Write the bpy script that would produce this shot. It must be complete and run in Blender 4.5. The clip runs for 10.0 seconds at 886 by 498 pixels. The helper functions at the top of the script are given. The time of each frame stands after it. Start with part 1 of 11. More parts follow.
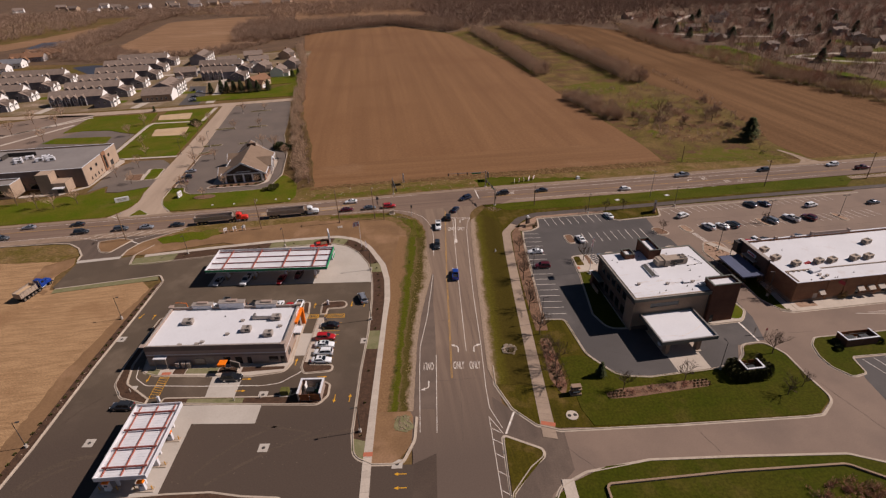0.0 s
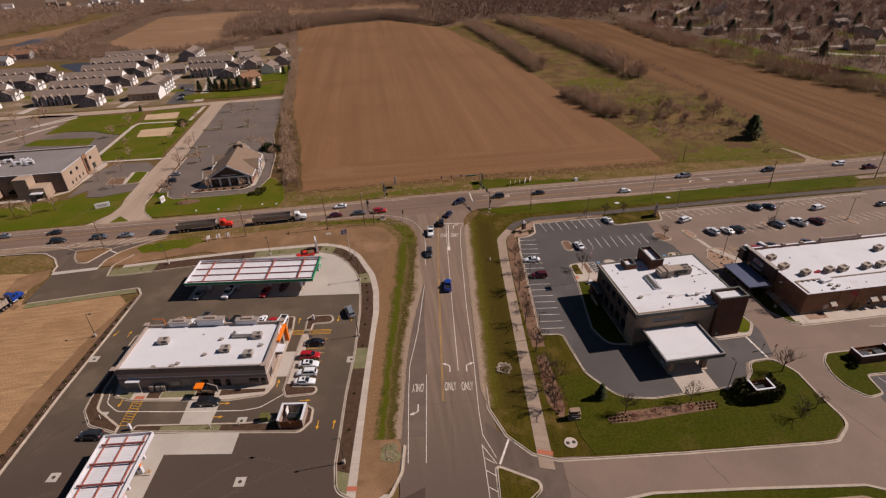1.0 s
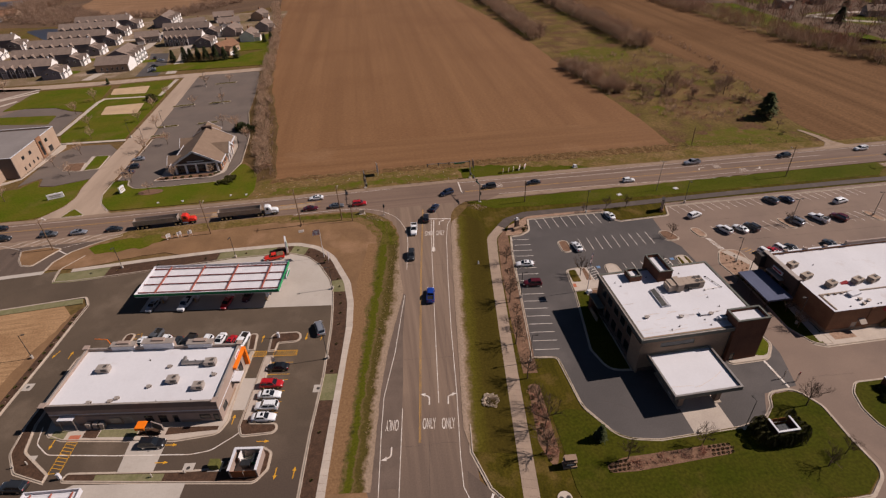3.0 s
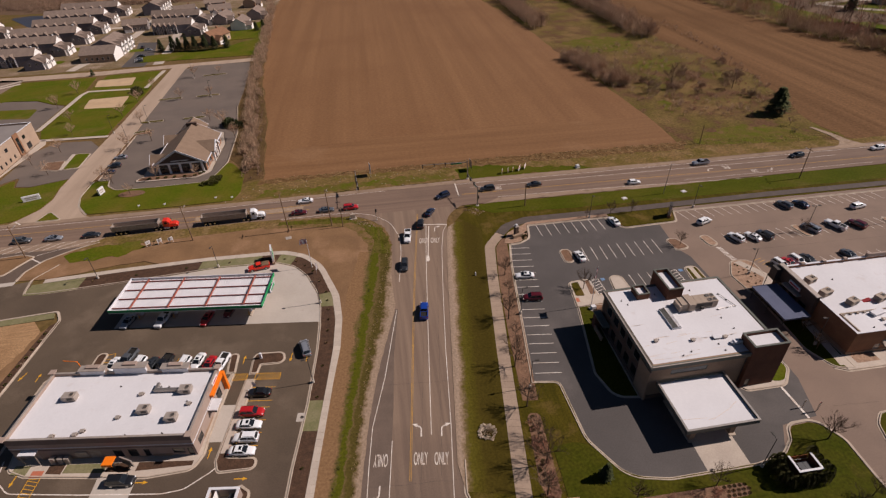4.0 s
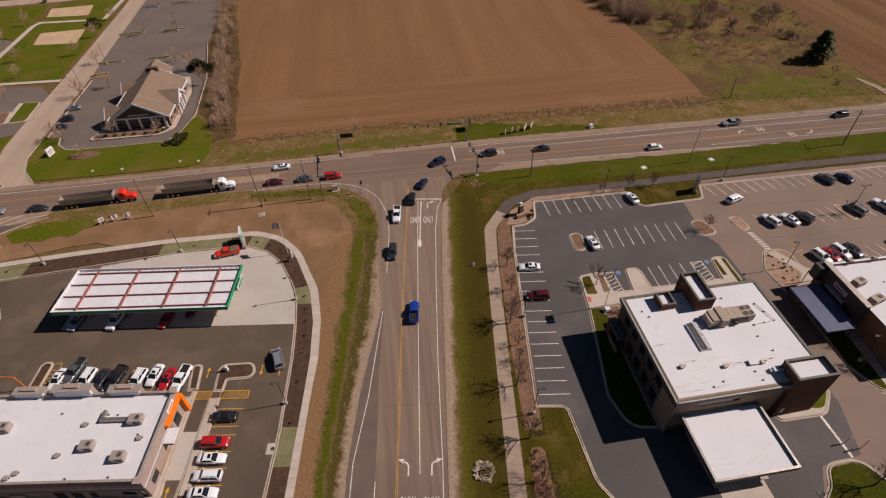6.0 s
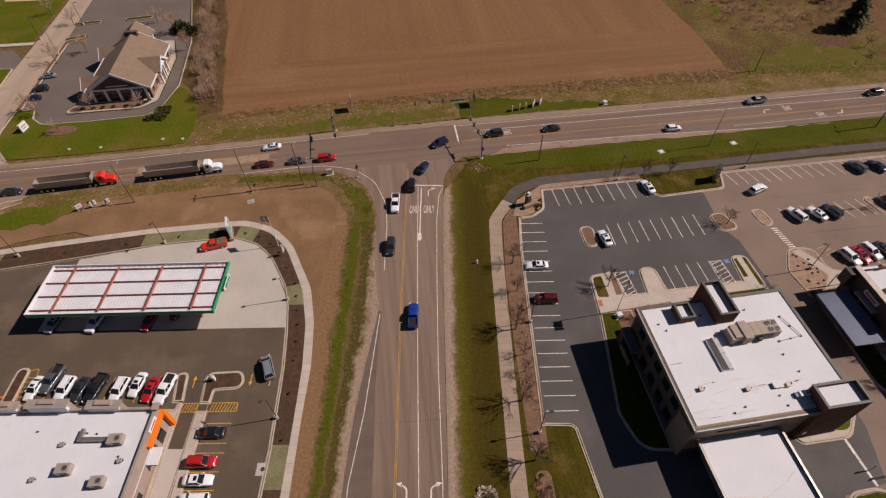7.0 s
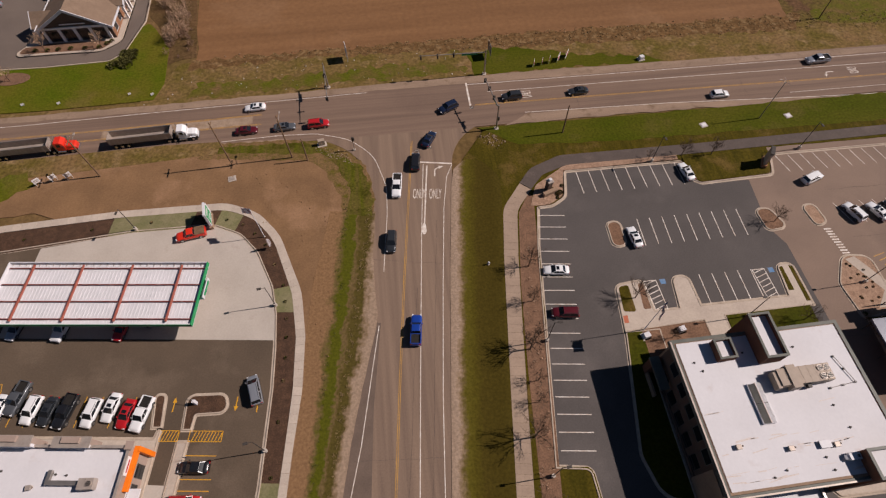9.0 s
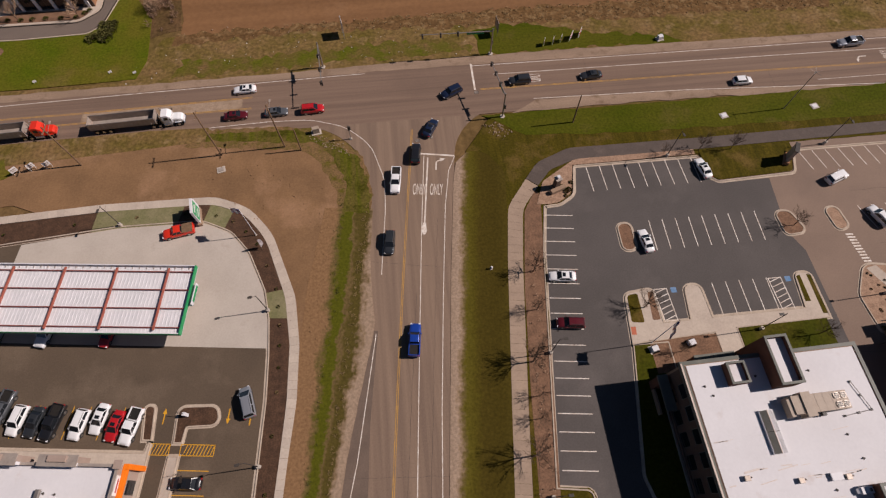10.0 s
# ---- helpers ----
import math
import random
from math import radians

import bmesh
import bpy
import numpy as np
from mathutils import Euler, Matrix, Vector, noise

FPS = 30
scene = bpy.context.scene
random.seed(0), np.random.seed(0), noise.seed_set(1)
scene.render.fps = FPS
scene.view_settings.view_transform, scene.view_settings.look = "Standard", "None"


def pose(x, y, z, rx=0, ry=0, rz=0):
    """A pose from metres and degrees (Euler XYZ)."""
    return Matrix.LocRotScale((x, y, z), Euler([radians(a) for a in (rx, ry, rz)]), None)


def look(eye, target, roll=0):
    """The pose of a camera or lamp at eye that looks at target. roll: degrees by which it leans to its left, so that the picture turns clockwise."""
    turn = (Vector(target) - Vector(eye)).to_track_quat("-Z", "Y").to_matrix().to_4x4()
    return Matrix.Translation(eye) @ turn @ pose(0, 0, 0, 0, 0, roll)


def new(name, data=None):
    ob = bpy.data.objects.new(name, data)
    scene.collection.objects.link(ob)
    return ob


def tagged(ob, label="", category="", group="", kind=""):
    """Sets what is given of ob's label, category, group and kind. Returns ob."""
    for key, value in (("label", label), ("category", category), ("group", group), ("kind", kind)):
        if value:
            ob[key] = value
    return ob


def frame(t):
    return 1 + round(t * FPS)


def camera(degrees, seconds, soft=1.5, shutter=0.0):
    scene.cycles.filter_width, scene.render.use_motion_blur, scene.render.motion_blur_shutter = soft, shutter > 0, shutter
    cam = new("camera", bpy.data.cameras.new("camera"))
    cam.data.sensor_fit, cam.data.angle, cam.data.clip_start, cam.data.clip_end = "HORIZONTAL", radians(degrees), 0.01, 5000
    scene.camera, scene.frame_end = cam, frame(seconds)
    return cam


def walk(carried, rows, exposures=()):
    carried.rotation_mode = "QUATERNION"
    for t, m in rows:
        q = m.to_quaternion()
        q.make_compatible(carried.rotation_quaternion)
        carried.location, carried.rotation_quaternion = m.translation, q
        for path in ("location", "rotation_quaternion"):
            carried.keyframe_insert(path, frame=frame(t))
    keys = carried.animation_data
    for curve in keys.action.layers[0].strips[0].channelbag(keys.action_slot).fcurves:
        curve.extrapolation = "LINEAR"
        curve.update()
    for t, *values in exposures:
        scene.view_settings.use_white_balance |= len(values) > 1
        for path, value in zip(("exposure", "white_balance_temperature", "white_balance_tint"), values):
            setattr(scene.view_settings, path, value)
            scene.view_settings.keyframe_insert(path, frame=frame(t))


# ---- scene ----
cam = camera(80.3, 10.0, soft=1.28)
PATH = [
    (0, (-0.019, -0.015, 84.102), (0.178, 1.709, 83.109), -1.9),
    (0.5, (1.462, 4.078, 84.166), (1.662, 5.799, 83.166), -2.0),
    (1, (3.006, 8.288, 84.212), (3.207, 10.001, 83.198), -2.2),
    (1.5, (4.621, 12.654, 84.274), (4.821, 14.351, 83.234), -2.2),
    (2, (6.226, 17.145, 84.256), (6.426, 18.825, 83.19), -2.2),
    (2.5, (7.839, 21.819, 84.218), (8.039, 23.481, 83.124), -2.2),
    (4, (11.971, 36.811, 84.469), (12.167, 38.427, 83.307), -2.1),
    (4.5, (13.066, 42.113, 84.536), (13.261, 43.715, 83.354), -2.0),
    (5, (14.147, 47.531, 84.573), (14.336, 49.09, 83.335), -2.0),
    (5.5, (15.207, 53.182, 84.671), (15.388, 54.682, 83.361), -1.9),
    (7, (17.512, 71.089, 85.524), (17.665, 72.405, 84.025), -1.4),
    (7.5, (17.901, 76.9, 85.702), (18.043, 78.151, 84.148), -1.2),
    (8, (18.254, 82.626, 85.794), (18.388, 83.809, 84.186), -0.9),
    (8.5, (18.596, 88.164, 85.838), (18.718, 89.275, 84.179), -0.7),
    (9, (19.099, 93.515, 85.817), (19.211, 94.551, 84.11), -0.5),
    (9.5, (19.662, 98.669, 85.776), (19.762, 99.629, 84.024), -0.3),
    (10, (20.172, 103.733, 85.841), (20.265, 104.616, 84.049), 0.1),
]
walk(cam, [(t, look(eye, target, roll)) for t, eye, target, roll in PATH])

# ---- world, sun, exposure ----
SUN_ELEVATION, SUN_AZIMUTH = radians(42.0), radians(2.5)   # azimuth from +x towards +y
world = bpy.data.worlds.new("sky")
scene.world = world
world.use_nodes = True
sky = world.node_tree.nodes.new("ShaderNodeTexSky")
sky.sky_type, sky.sun_disc = "NISHITA", False
sky.air_density, sky.dust_density, sky.ozone_density = 0.45, 0.1, 1.5
sky.sun_elevation, sky.sun_rotation = SUN_ELEVATION, radians(90) - SUN_AZIMUTH
world.node_tree.links.new(sky.outputs[0], world.node_tree.nodes["Background"].inputs[0])
world.node_tree.nodes["Background"].inputs[1].default_value = 0.05
lamp = bpy.data.lights.new("sun", "SUN")
lamp.energy, lamp.angle, lamp.color = 5.0, radians(0.53), (1.0, 0.885, 0.84)
sun = new("sun", lamp)
sun_from = Vector((math.cos(SUN_ELEVATION) * math.cos(SUN_AZIMUTH), math.cos(SUN_ELEVATION) * math.sin(SUN_AZIMUTH), math.sin(SUN_ELEVATION)))
sun.matrix_world = look(tuple(sun_from * 900), (0, 0, 0))
scene.view_settings.exposure = 0.03

# ---- materials ----
SLANT = radians(7.1)   # the side road's turn from the main grid
MATS = {}


def mat(name, col, col2=None, big=0.2, amount=1.0, fine=3.0, grain=0.25, rough=0.9, metal=0.0, bump=0.15, stretch=(1, 1, 1), turn=0.0,
        spots=None, spot_scale=0.05, spot_at=(0.52, 0.68), island=0.0, per_object=0.0, spec=0.2, fade=None):
    """A surface whose colour wanders between two tones at a large scale, with a fine grain, optional patches of a third tone, and relief."""
    m = bpy.data.materials.new(name)
    warm = lambda c: c if c is None or min(c) > 0.45 else (c[0], c[1] * 0.905, c[2] * 0.835)
    col, col2, spots = warm(col), warm(col2), warm(spots)
    m.use_nodes = True
    n, l = m.node_tree.nodes, m.node_tree.links
    b = n["Principled BSDF"]
    b.inputs["Roughness"].default_value, b.inputs["Metallic"].default_value = rough, metal
    b.inputs["Specular IOR Level"].default_value = spec
    tc = n.new("ShaderNodeTexCoord")
    mp = n.new("ShaderNodeMapping")
    mp.inputs["Scale"].default_value = stretch
    mp.inputs["Rotation"].default_value = (0, 0, radians(turn))
    l.new(tc.outputs["Object"], mp.inputs["Vector"])

    def noise_of(scale, detail, vec):
        t = n.new("ShaderNodeTexNoise")
        t.inputs["Scale"].default_value, t.inputs["Detail"].default_value, t.inputs["Roughness"].default_value = scale, detail, 0.6
        l.new(vec, t.inputs["Vector"])
        return t.outputs["Fac"]

    def mix(fac, a, c, kind="MIX"):
        x = n.new("ShaderNodeMix")
        x.data_type, x.blend_type = "RGBA", kind
        for socket, value in ((x.inputs["Factor"], fac), (x.inputs["A"], a), (x.inputs["B"], c)):
            if isinstance(value, (tuple, list)):
                socket.default_value = (*value, 1) if len(value) == 3 else value
            elif isinstance(value, (int, float)):
                socket.default_value = value
            else:
                l.new(value, socket)
        return x.outputs["Result"]

    def ramp(fac, lo, hi, v0=0.0, v1=1.0):
        r = n.new("ShaderNodeMapRange")
        r.inputs["From Min"].default_value, r.inputs["From Max"].default_value = lo, hi
        r.inputs["To Min"].default_value, r.inputs["To Max"].default_value = v0, v1
        l.new(fac, r.inputs["Value"])
        return r.outputs["Result"]

    large = noise_of(big, 5, mp.outputs[0])
    small = noise_of(fine, 4, tc.outputs["Object"])
    colour = mix(ramp(large, 0.36, 0.64, 0, amount), col, col2 or col)
    if spots:
        patch = noise_of(spot_scale, 6, tc.outputs["Object"])
        colour = mix(ramp(patch, *spot_at), colour, spots)
    if fade:
        # a newer tone of the same surface towards the south, from one place along y to another
        sep = n.new("ShaderNodeSeparateXYZ")
        l.new(tc.outputs["Object"], sep.inputs[0])
        colour = mix(ramp(sep.outputs["Y"], *fade[1:]), colour, warm(fade[0]))
    g = ramp(small, 0.25, 0.75, 1 - grain, 1 + grain)
    comb = n.new("ShaderNodeCombineColor")
    for i in range(3):
        l.new(g, comb.inputs[i])
    colour = mix(1.0, colour, comb.outputs[0], "MULTIPLY")
    if island or per_object:
        src = n.new("ShaderNodeNewGeometry").outputs["Random Per Island"] if island else n.new("ShaderNodeObjectInfo").outputs["Random"]
        k = ramp(src, 0, 1, 1 - max(island, per_object), 1 + max(island, per_object))
        c2 = n.new("ShaderNodeCombineColor")
        for i in range(3):
            l.new(k, c2.inputs[i])
        colour = mix(1.0, colour, c2.outputs[0], "MULTIPLY")
    l.new(colour, b.inputs["Base Color"])
    if bump:
        bp = n.new("ShaderNodeBump")
        bp.inputs["Strength"].default_value, bp.inputs["Distance"].default_value = bump, 0.05
        l.new(small, bp.inputs["Height"])
        l.new(bp.outputs[0], b.inputs["Normal"])
    MATS[name] = m
    return m


def banded(name, stops, widen=(0.0, 8.0, 34.0), pivot=-1.0, grain=0.3):
    """Ground that changes across the side road's verge: stops are (place across, colour), blurred and broken up by noise; the bands
    grow wider about the pivot, by the share widen[0], between two places along the road."""
    m = mat(name, stops[0][1], None, big=0.2, fine=2.2, grain=grain, bump=0.4, spec=0.05)
    n, l = m.node_tree.nodes, m.node_tree.links
    b = n["Principled BSDF"]
    grained = b.inputs["Base Color"].links[0].from_node

    def maths(kind, a, c):
        x = n.new("ShaderNodeMath")
        x.operation = kind
        for sock, val in zip(x.inputs, (a, c)):
            if isinstance(val, (int, float)):
                sock.default_value = val
            else:
                l.new(val, sock)
        return x.outputs[0]

    def noise_of(scale, vec, detail=4):
        t = n.new("ShaderNodeTexNoise")
        t.inputs["Scale"].default_value, t.inputs["Detail"].default_value = scale, detail
        l.new(vec, t.inputs["Vector"])
        return t.outputs["Fac"]

    tc = n.new("ShaderNodeTexCoord")
    mp = n.new("ShaderNodeMapping")
    mp.inputs["Rotation"].default_value, mp.inputs["Location"].default_value = (0, 0, SLANT), (-100 * -math.sin(SLANT) * 1.0, -100 * math.cos(SLANT), 0)
    l.new(tc.outputs["Object"], mp.inputs["Vector"])
    sep = n.new("ShaderNodeSeparateXYZ")
    l.new(mp.outputs[0], sep.inputs[0])
    along_road = n.new("ShaderNodeMapping")
    along_road.inputs["Scale"].default_value = (1, 0.12, 1)
    l.new(mp.outputs[0], along_road.inputs["Vector"])
    shift = n.new("ShaderNodeMapRange")
    for k, v in zip(("From Min", "From Max", "To Min", "To Max"), (widen[1], widen[2], 1.0, 1.0 + widen[0])):
        shift.inputs[k].default_value = v
    l.new(sep.outputs["Y"], shift.inputs["Value"])
    u = maths("ADD", maths("DIVIDE", maths("SUBTRACT", sep.outputs["X"], pivot), shift.outputs["Result"]), pivot)
    for scale, amount, vec in ((0.25, 2.2, mp.outputs[0]), (1.3, 1.5, mp.outputs[0]), (1.1, 1.0, along_road.outputs[0])):
        u = maths("ADD", u, maths("MULTIPLY", maths("SUBTRACT", noise_of(scale, vec), 0.5), amount))
    lo, hi = stops[0][0], stops[-1][0]
    ramp = n.new("ShaderNodeValToRGB")
    l.new(maths("DIVIDE", maths("SUBTRACT", u, lo), hi - lo), ramp.inputs["Fac"])
    e = ramp.color_ramp.elements
    for i, (at, c) in enumerate(stops):
        el = e[i] if i < 2 else e.new((at - lo) / (hi - lo))
        el.position, el.color = (at - lo) / (hi - lo), (c[0], c[1] * 0.905, c[2] * 0.835, 1)
    l.new(ramp.outputs["Color"], grained.inputs["A"])
    return m


def paint(name, col, rough=0.28, metal=0.0, coat=0.6, spec=0.5):
    m = bpy.data.materials.new(name)
    m.use_nodes = True
    b = m.node_tree.nodes["Principled BSDF"]
    b.inputs["Base Color"].default_value = (*col, 1)
    b.inputs["Roughness"].default_value, b.inputs["Metallic"].default_value = rough, metal
    b.inputs["Coat Weight"].default_value, b.inputs["Coat Roughness"].default_value = coat, 0.08
    b.inputs["Specular IOR Level"].default_value = spec
    MATS[name] = m
    return m


GROUND = mat("rough_ground", (0.16, 0.105, 0.052), (0.11, 0.08, 0.03), big=0.03, fine=0.8, grain=0.4, spots=(0.10, 0.085, 0.02), spot_scale=0.02, spec=0.05)
VERGE = mat("rough_verge", (0.175, 0.118, 0.055), (0.108, 0.088, 0.022), big=0.14, fine=1.3, grain=0.5, bump=0.6, spots=(0.215, 0.155, 0.082), spot_scale=0.30, spot_at=(0.54, 0.70), spec=0.05)
GRASS = mat("mown_grass", (0.040, 0.050, 0.003), (0.055, 0.055, 0.006), big=0.12, fine=2.0, grain=0.38, bump=0.4, spots=(0.092, 0.072, 0.018), spot_scale=0.10, spot_at=(0.56, 0.80), spec=0.05)
GRASS_BRIGHT = mat("bright_mown_grass", (0.070, 0.098, 0.005), (0.104, 0.102, 0.012), big=0.09, fine=1.9, grain=0.36, bump=0.4, spots=(0.150, 0.110, 0.038), spot_scale=0.07, spot_at=(0.54, 0.78), spec=0.05)
LOT_PALE = mat("pale_lot_asphalt", (0.155, 0.133, 0.118), (0.13, 0.111, 0.10), big=0.08, fine=4, grain=0.14, spots=(0.155, 0.13, 0.115), spot_scale=0.06, rough=0.82)
GRASS_DULL = mat("thin_grass", (0.074, 0.061, 0.008), (0.046, 0.041, 0.005), big=0.9, fine=2.6, grain=0.38, bump=0.4, stretch=(1, 0.12, 1), turn=7.1, spots=(0.115, 0.082, 0.024), spot_scale=0.16, spec=0.05)
GRASS_GREEN = mat("ditch_grass", (0.085, 0.098, 0.010), (0.115, 0.090, 0.026), big=0.22, fine=2.0, grain=0.42, bump=0.4, spots=(0.15, 0.10, 0.045), spot_scale=0.2, spec=0.05)
FIELD = mat("ploughed_field", (0.208, 0.116, 0.055), (0.170, 0.092, 0.043), big=0.12, fine=0.9, grain=0.18, bump=0.06, stretch=(1, 0.02, 1), turn=-5, spots=(0.160, 0.083, 0.038), spot_scale=0.012, spot_at=(0.48, 0.78))
HEADLAND = mat("field_headland_soil", (0.202, 0.112, 0.053), (0.162, 0.088, 0.041), big=0.22, fine=0.9, grain=0.14, bump=0.06, stretch=(0.05, 1, 1), turn=-2, spots=(0.235, 0.142, 0.078), spot_scale=0.03, spot_at=(0.56, 0.8))
FIELD_EAST = mat("ploughed_field_east", (0.172, 0.101, 0.052), (0.118, 0.068, 0.034), big=0.12, fine=0.9, grain=0.28, stretch=(1, 0.03, 1), turn=12, spots=(0.105, 0.058, 0.028), spot_scale=0.012, spot_at=(0.5, 0.75), spec=0.05)
STUBBLE = mat("stubble_field", (0.37, 0.245, 0.135), (0.26, 0.165, 0.088), big=1.1, fine=3.0, grain=0.45, stretch=(0.12, 1, 1), turn=-8, spots=(0.24, 0.145, 0.075), spot_scale=0.05)
MEADOW = mat("wild_meadow", (0.165, 0.11, 0.052), (0.075, 0.078, 0.009), big=0.045, fine=1.3, grain=0.5, bump=0.6, spots=(0.11, 0.066, 0.037), spot_scale=0.09, spot_at=(0.46, 0.6), spec=0.05)
SOIL = mat("bare_soil", (0.22, 0.136, 0.072), (0.17, 0.105, 0.056), big=0.15, fine=2.5, grain=0.18, spots=(0.27, 0.17, 0.10), spot_scale=0.1)
MULCH = mat("dark_mulch", (0.055, 0.033, 0.022), (0.085, 0.05, 0.032), big=0.8, fine=5, grain=0.5, bump=0.4)
MULCH_BROWN = mat("bark_mulch", (0.20, 0.122, 0.08), (0.14, 0.086, 0.057), big=0.6, fine=5, grain=0.45, bump=0.4)
SEEDED = mat("seeded_verge", (0.20, 0.19, 0.11), (0.15, 0.155, 0.075), big=0.4, fine=3, grain=0.25)
ROAD = mat("worn_asphalt", (0.225, 0.17, 0.13), (0.165, 0.124, 0.098), big=0.8, fine=4, grain=0.14, stretch=(1, 0.03, 1), turn=7.1, spots=(0.125, 0.092, 0.075), spot_scale=0.03, spot_at=(0.55, 0.8), rough=0.85, fade=((0.115, 0.089, 0.074), 100.0, 66.0))
ROAD_EW = mat("worn_asphalt_main", (0.202, 0.148, 0.116), (0.148, 0.108, 0.086), big=0.8, fine=4, grain=0.14, stretch=(0.02, 1, 1), spots=(0.13, 0.095, 0.077), spot_scale=0.03, spot_at=(0.55, 0.8), rough=0.85)
DRIVE = mat("old_drive_asphalt", (0.222, 0.170, 0.138), (0.19, 0.146, 0.120), big=0.08, fine=4, grain=0.12, spots=(0.17, 0.132, 0.11), spot_scale=0.05, rough=0.85)
LOT = mat("grey_lot_asphalt", (0.092, 0.087, 0.087), (0.077, 0.073, 0.073), big=0.08, fine=4, grain=0.16, spots=(0.112, 0.105, 0.104), spot_scale=0.06, rough=0.82)
NEW_LOT = mat("new_asphalt", (0.108, 0.085, 0.063), (0.086, 0.068, 0.051), big=0.07, fine=4, grain=0.18, spots=(0.14, 0.112, 0.085), spot_scale=0.09, rough=0.85, fade=((0.076, 0.058, 0.047), 100.0, 80.0))
DITCH = mat("streaky_ditch_grass", (0.076, 0.086, 0.008), (0.112, 0.088, 0.028), big=0.8, fine=2.2, grain=0.45, bump=0.4, stretch=(1, 0.08, 1), turn=7.1, spots=(0.050, 0.052, 0.006), spot_scale=0.35, spot_at=(0.48, 0.66), spec=0.05)
THIN_VERGE = mat("thin_verge_grass", (0.135, 0.098, 0.040), (0.185, 0.120, 0.062), big=0.5, fine=2.6, grain=0.42, bump=0.4, stretch=(1, 0.2, 1), turn=7.1, spots=(0.088, 0.082, 0.012), spot_scale=0.5, spot_at=(0.5, 0.66), spec=0.05)
PATH = mat("dark_path_asphalt", (0.098, 0.083, 0.076), (0.08, 0.068, 0.063), big=0.2, fine=4, grain=0.18, spots=(0.125, 0.105, 0.095), spot_scale=0.2, rough=0.85)
EAST_VERGE = banded("roadside_grass_east", [(20.0, (0.25, 0.195, 0.15)), (21.6, (0.31, 0.245, 0.19)), (22.1, (0.24, 0.182, 0.125)), (22.7, (0.125, 0.098, 0.038)), (23.3, (0.090, 0.080, 0.012)), (24.2, (0.074, 0.064, 0.009)), (25.6, (0.058, 0.046, 0.008)), (28.5, (0.052, 0.041, 0.007)), (30.6, (0.062, 0.050, 0.009))])
WEST_VERGE = banded("roadside_grass_west", [(-5.0, (0.215, 0.133, 0.072)), (-1.5, (0.205, 0.128, 0.068)), (-0.9, (0.125, 0.095, 0.038)), (-0.3, (0.075, 0.082, 0.008)), (0.7, (0.072, 0.080, 0.008)), (1.05, (0.135, 0.098, 0.045)), (1.5, (0.080, 0.066, 0.018)), (2.5, (0.072, 0.060, 0.016)), (2.9, (0.19, 0.142, 0.09)), (3.4, (0.29, 0.228, 0.172)), (4.8, (0.27, 0.208, 0.158))], widen=(0.55, 8.0, 33.0), pivot=-1.0)
FRESH_ROAD = mat("resurfaced_asphalt", (0.125, 0.097, 0.080), (0.10, 0.079, 0.066), big=0.5, fine=4, grain=0.2, stretch=(1, 0.15, 1), turn=7.1, spots=(0.15, 0.118, 0.096), spot_scale=0.08, rough=0.85)
SOUTH_LOT = mat("lorry_lot_asphalt", (0.080, 0.060, 0.048), (0.066, 0.050, 0.041), big=0.07, fine=4, grain=0.2, spots=(0.096, 0.073, 0.058), spot_scale=0.08, rough=0.85)
PALE_FIELD = mat("pale_far_field", (0.26, 0.165, 0.10), (0.20, 0.125, 0.075), big=0.12, fine=0.6, grain=0.25, stretch=(0.1, 1, 1), turn=20, spots=(0.30, 0.20, 0.13), spot_scale=0.012, spec=0.05)
DEAD_GRASS = mat("brown_dead_grass", (0.150, 0.092, 0.042), (0.098, 0.060, 0.027), big=0.5, fine=1.5, grain=0.45, bump=0.6, spots=(0.21, 0.145, 0.075), spot_scale=0.55, spot_at=(0.5, 0.66), spec=0.05)
PATCH = mat("fresh_asphalt_patch", (0.150, 0.117, 0.097), (0.122, 0.096, 0.080), big=0.3, fine=4, grain=0.15, rough=0.85)
SHOULDER = mat("packed_gravel", (0.285, 0.219, 0.167), (0.225, 0.171, 0.130), big=0.35, fine=4, grain=0.25, bump=0.3, stretch=(0.2, 1, 1), spots=(0.16, 0.115, 0.078), spot_scale=0.4, spot_at=(0.54, 0.72))
GRASS_STRIP = mat("lush_strip_grass", (0.050, 0.066, 0.003), (0.074, 0.078, 0.008), big=0.10, fine=2.0, grain=0.36, bump=0.4, stretch=(0.4, 1, 1), spots=(0.10, 0.085, 0.022), spot_scale=0.10, spot_at=(0.54, 0.76), spec=0.05)
GRAVEL = mat("pale_gravel", (0.33, 0.262, 0.20), (0.25, 0.195, 0.148), big=0.6, fine=4, grain=0.3, bump=0.4, spots=(0.22, 0.16, 0.11), spot_scale=0.4)
CONCRETE = mat("new_concrete", (0.45, 0.43, 0.40), (0.40, 0.38, 0.35), big=0.12, fine=3, grain=0.07, spots=(0.35, 0.325, 0.29), spot_scale=0.3, spot_at=(0.6, 0.8))
WALKWAY = mat("sidewalk_concrete", (0.47, 0.43, 0.38), (0.41, 0.37, 0.33), big=0.2, fine=3, grain=0.1, per_object=0.06)
WALK_OLD = mat("weathered_sidewalk", (0.335, 0.27, 0.215), (0.29, 0.232, 0.184), big=0.3, fine=3, grain=0.12, per_object=0.05)
ACCESS = mat("worn_pale_concrete", (0.40, 0.325, 0.26), (0.33, 0.265, 0.21), big=0.25, fine=3, grain=0.12, stretch=(1, 0.08, 1), spots=(0.29, 0.232, 0.185), spot_scale=0.12, spot_at=(0.56, 0.76))
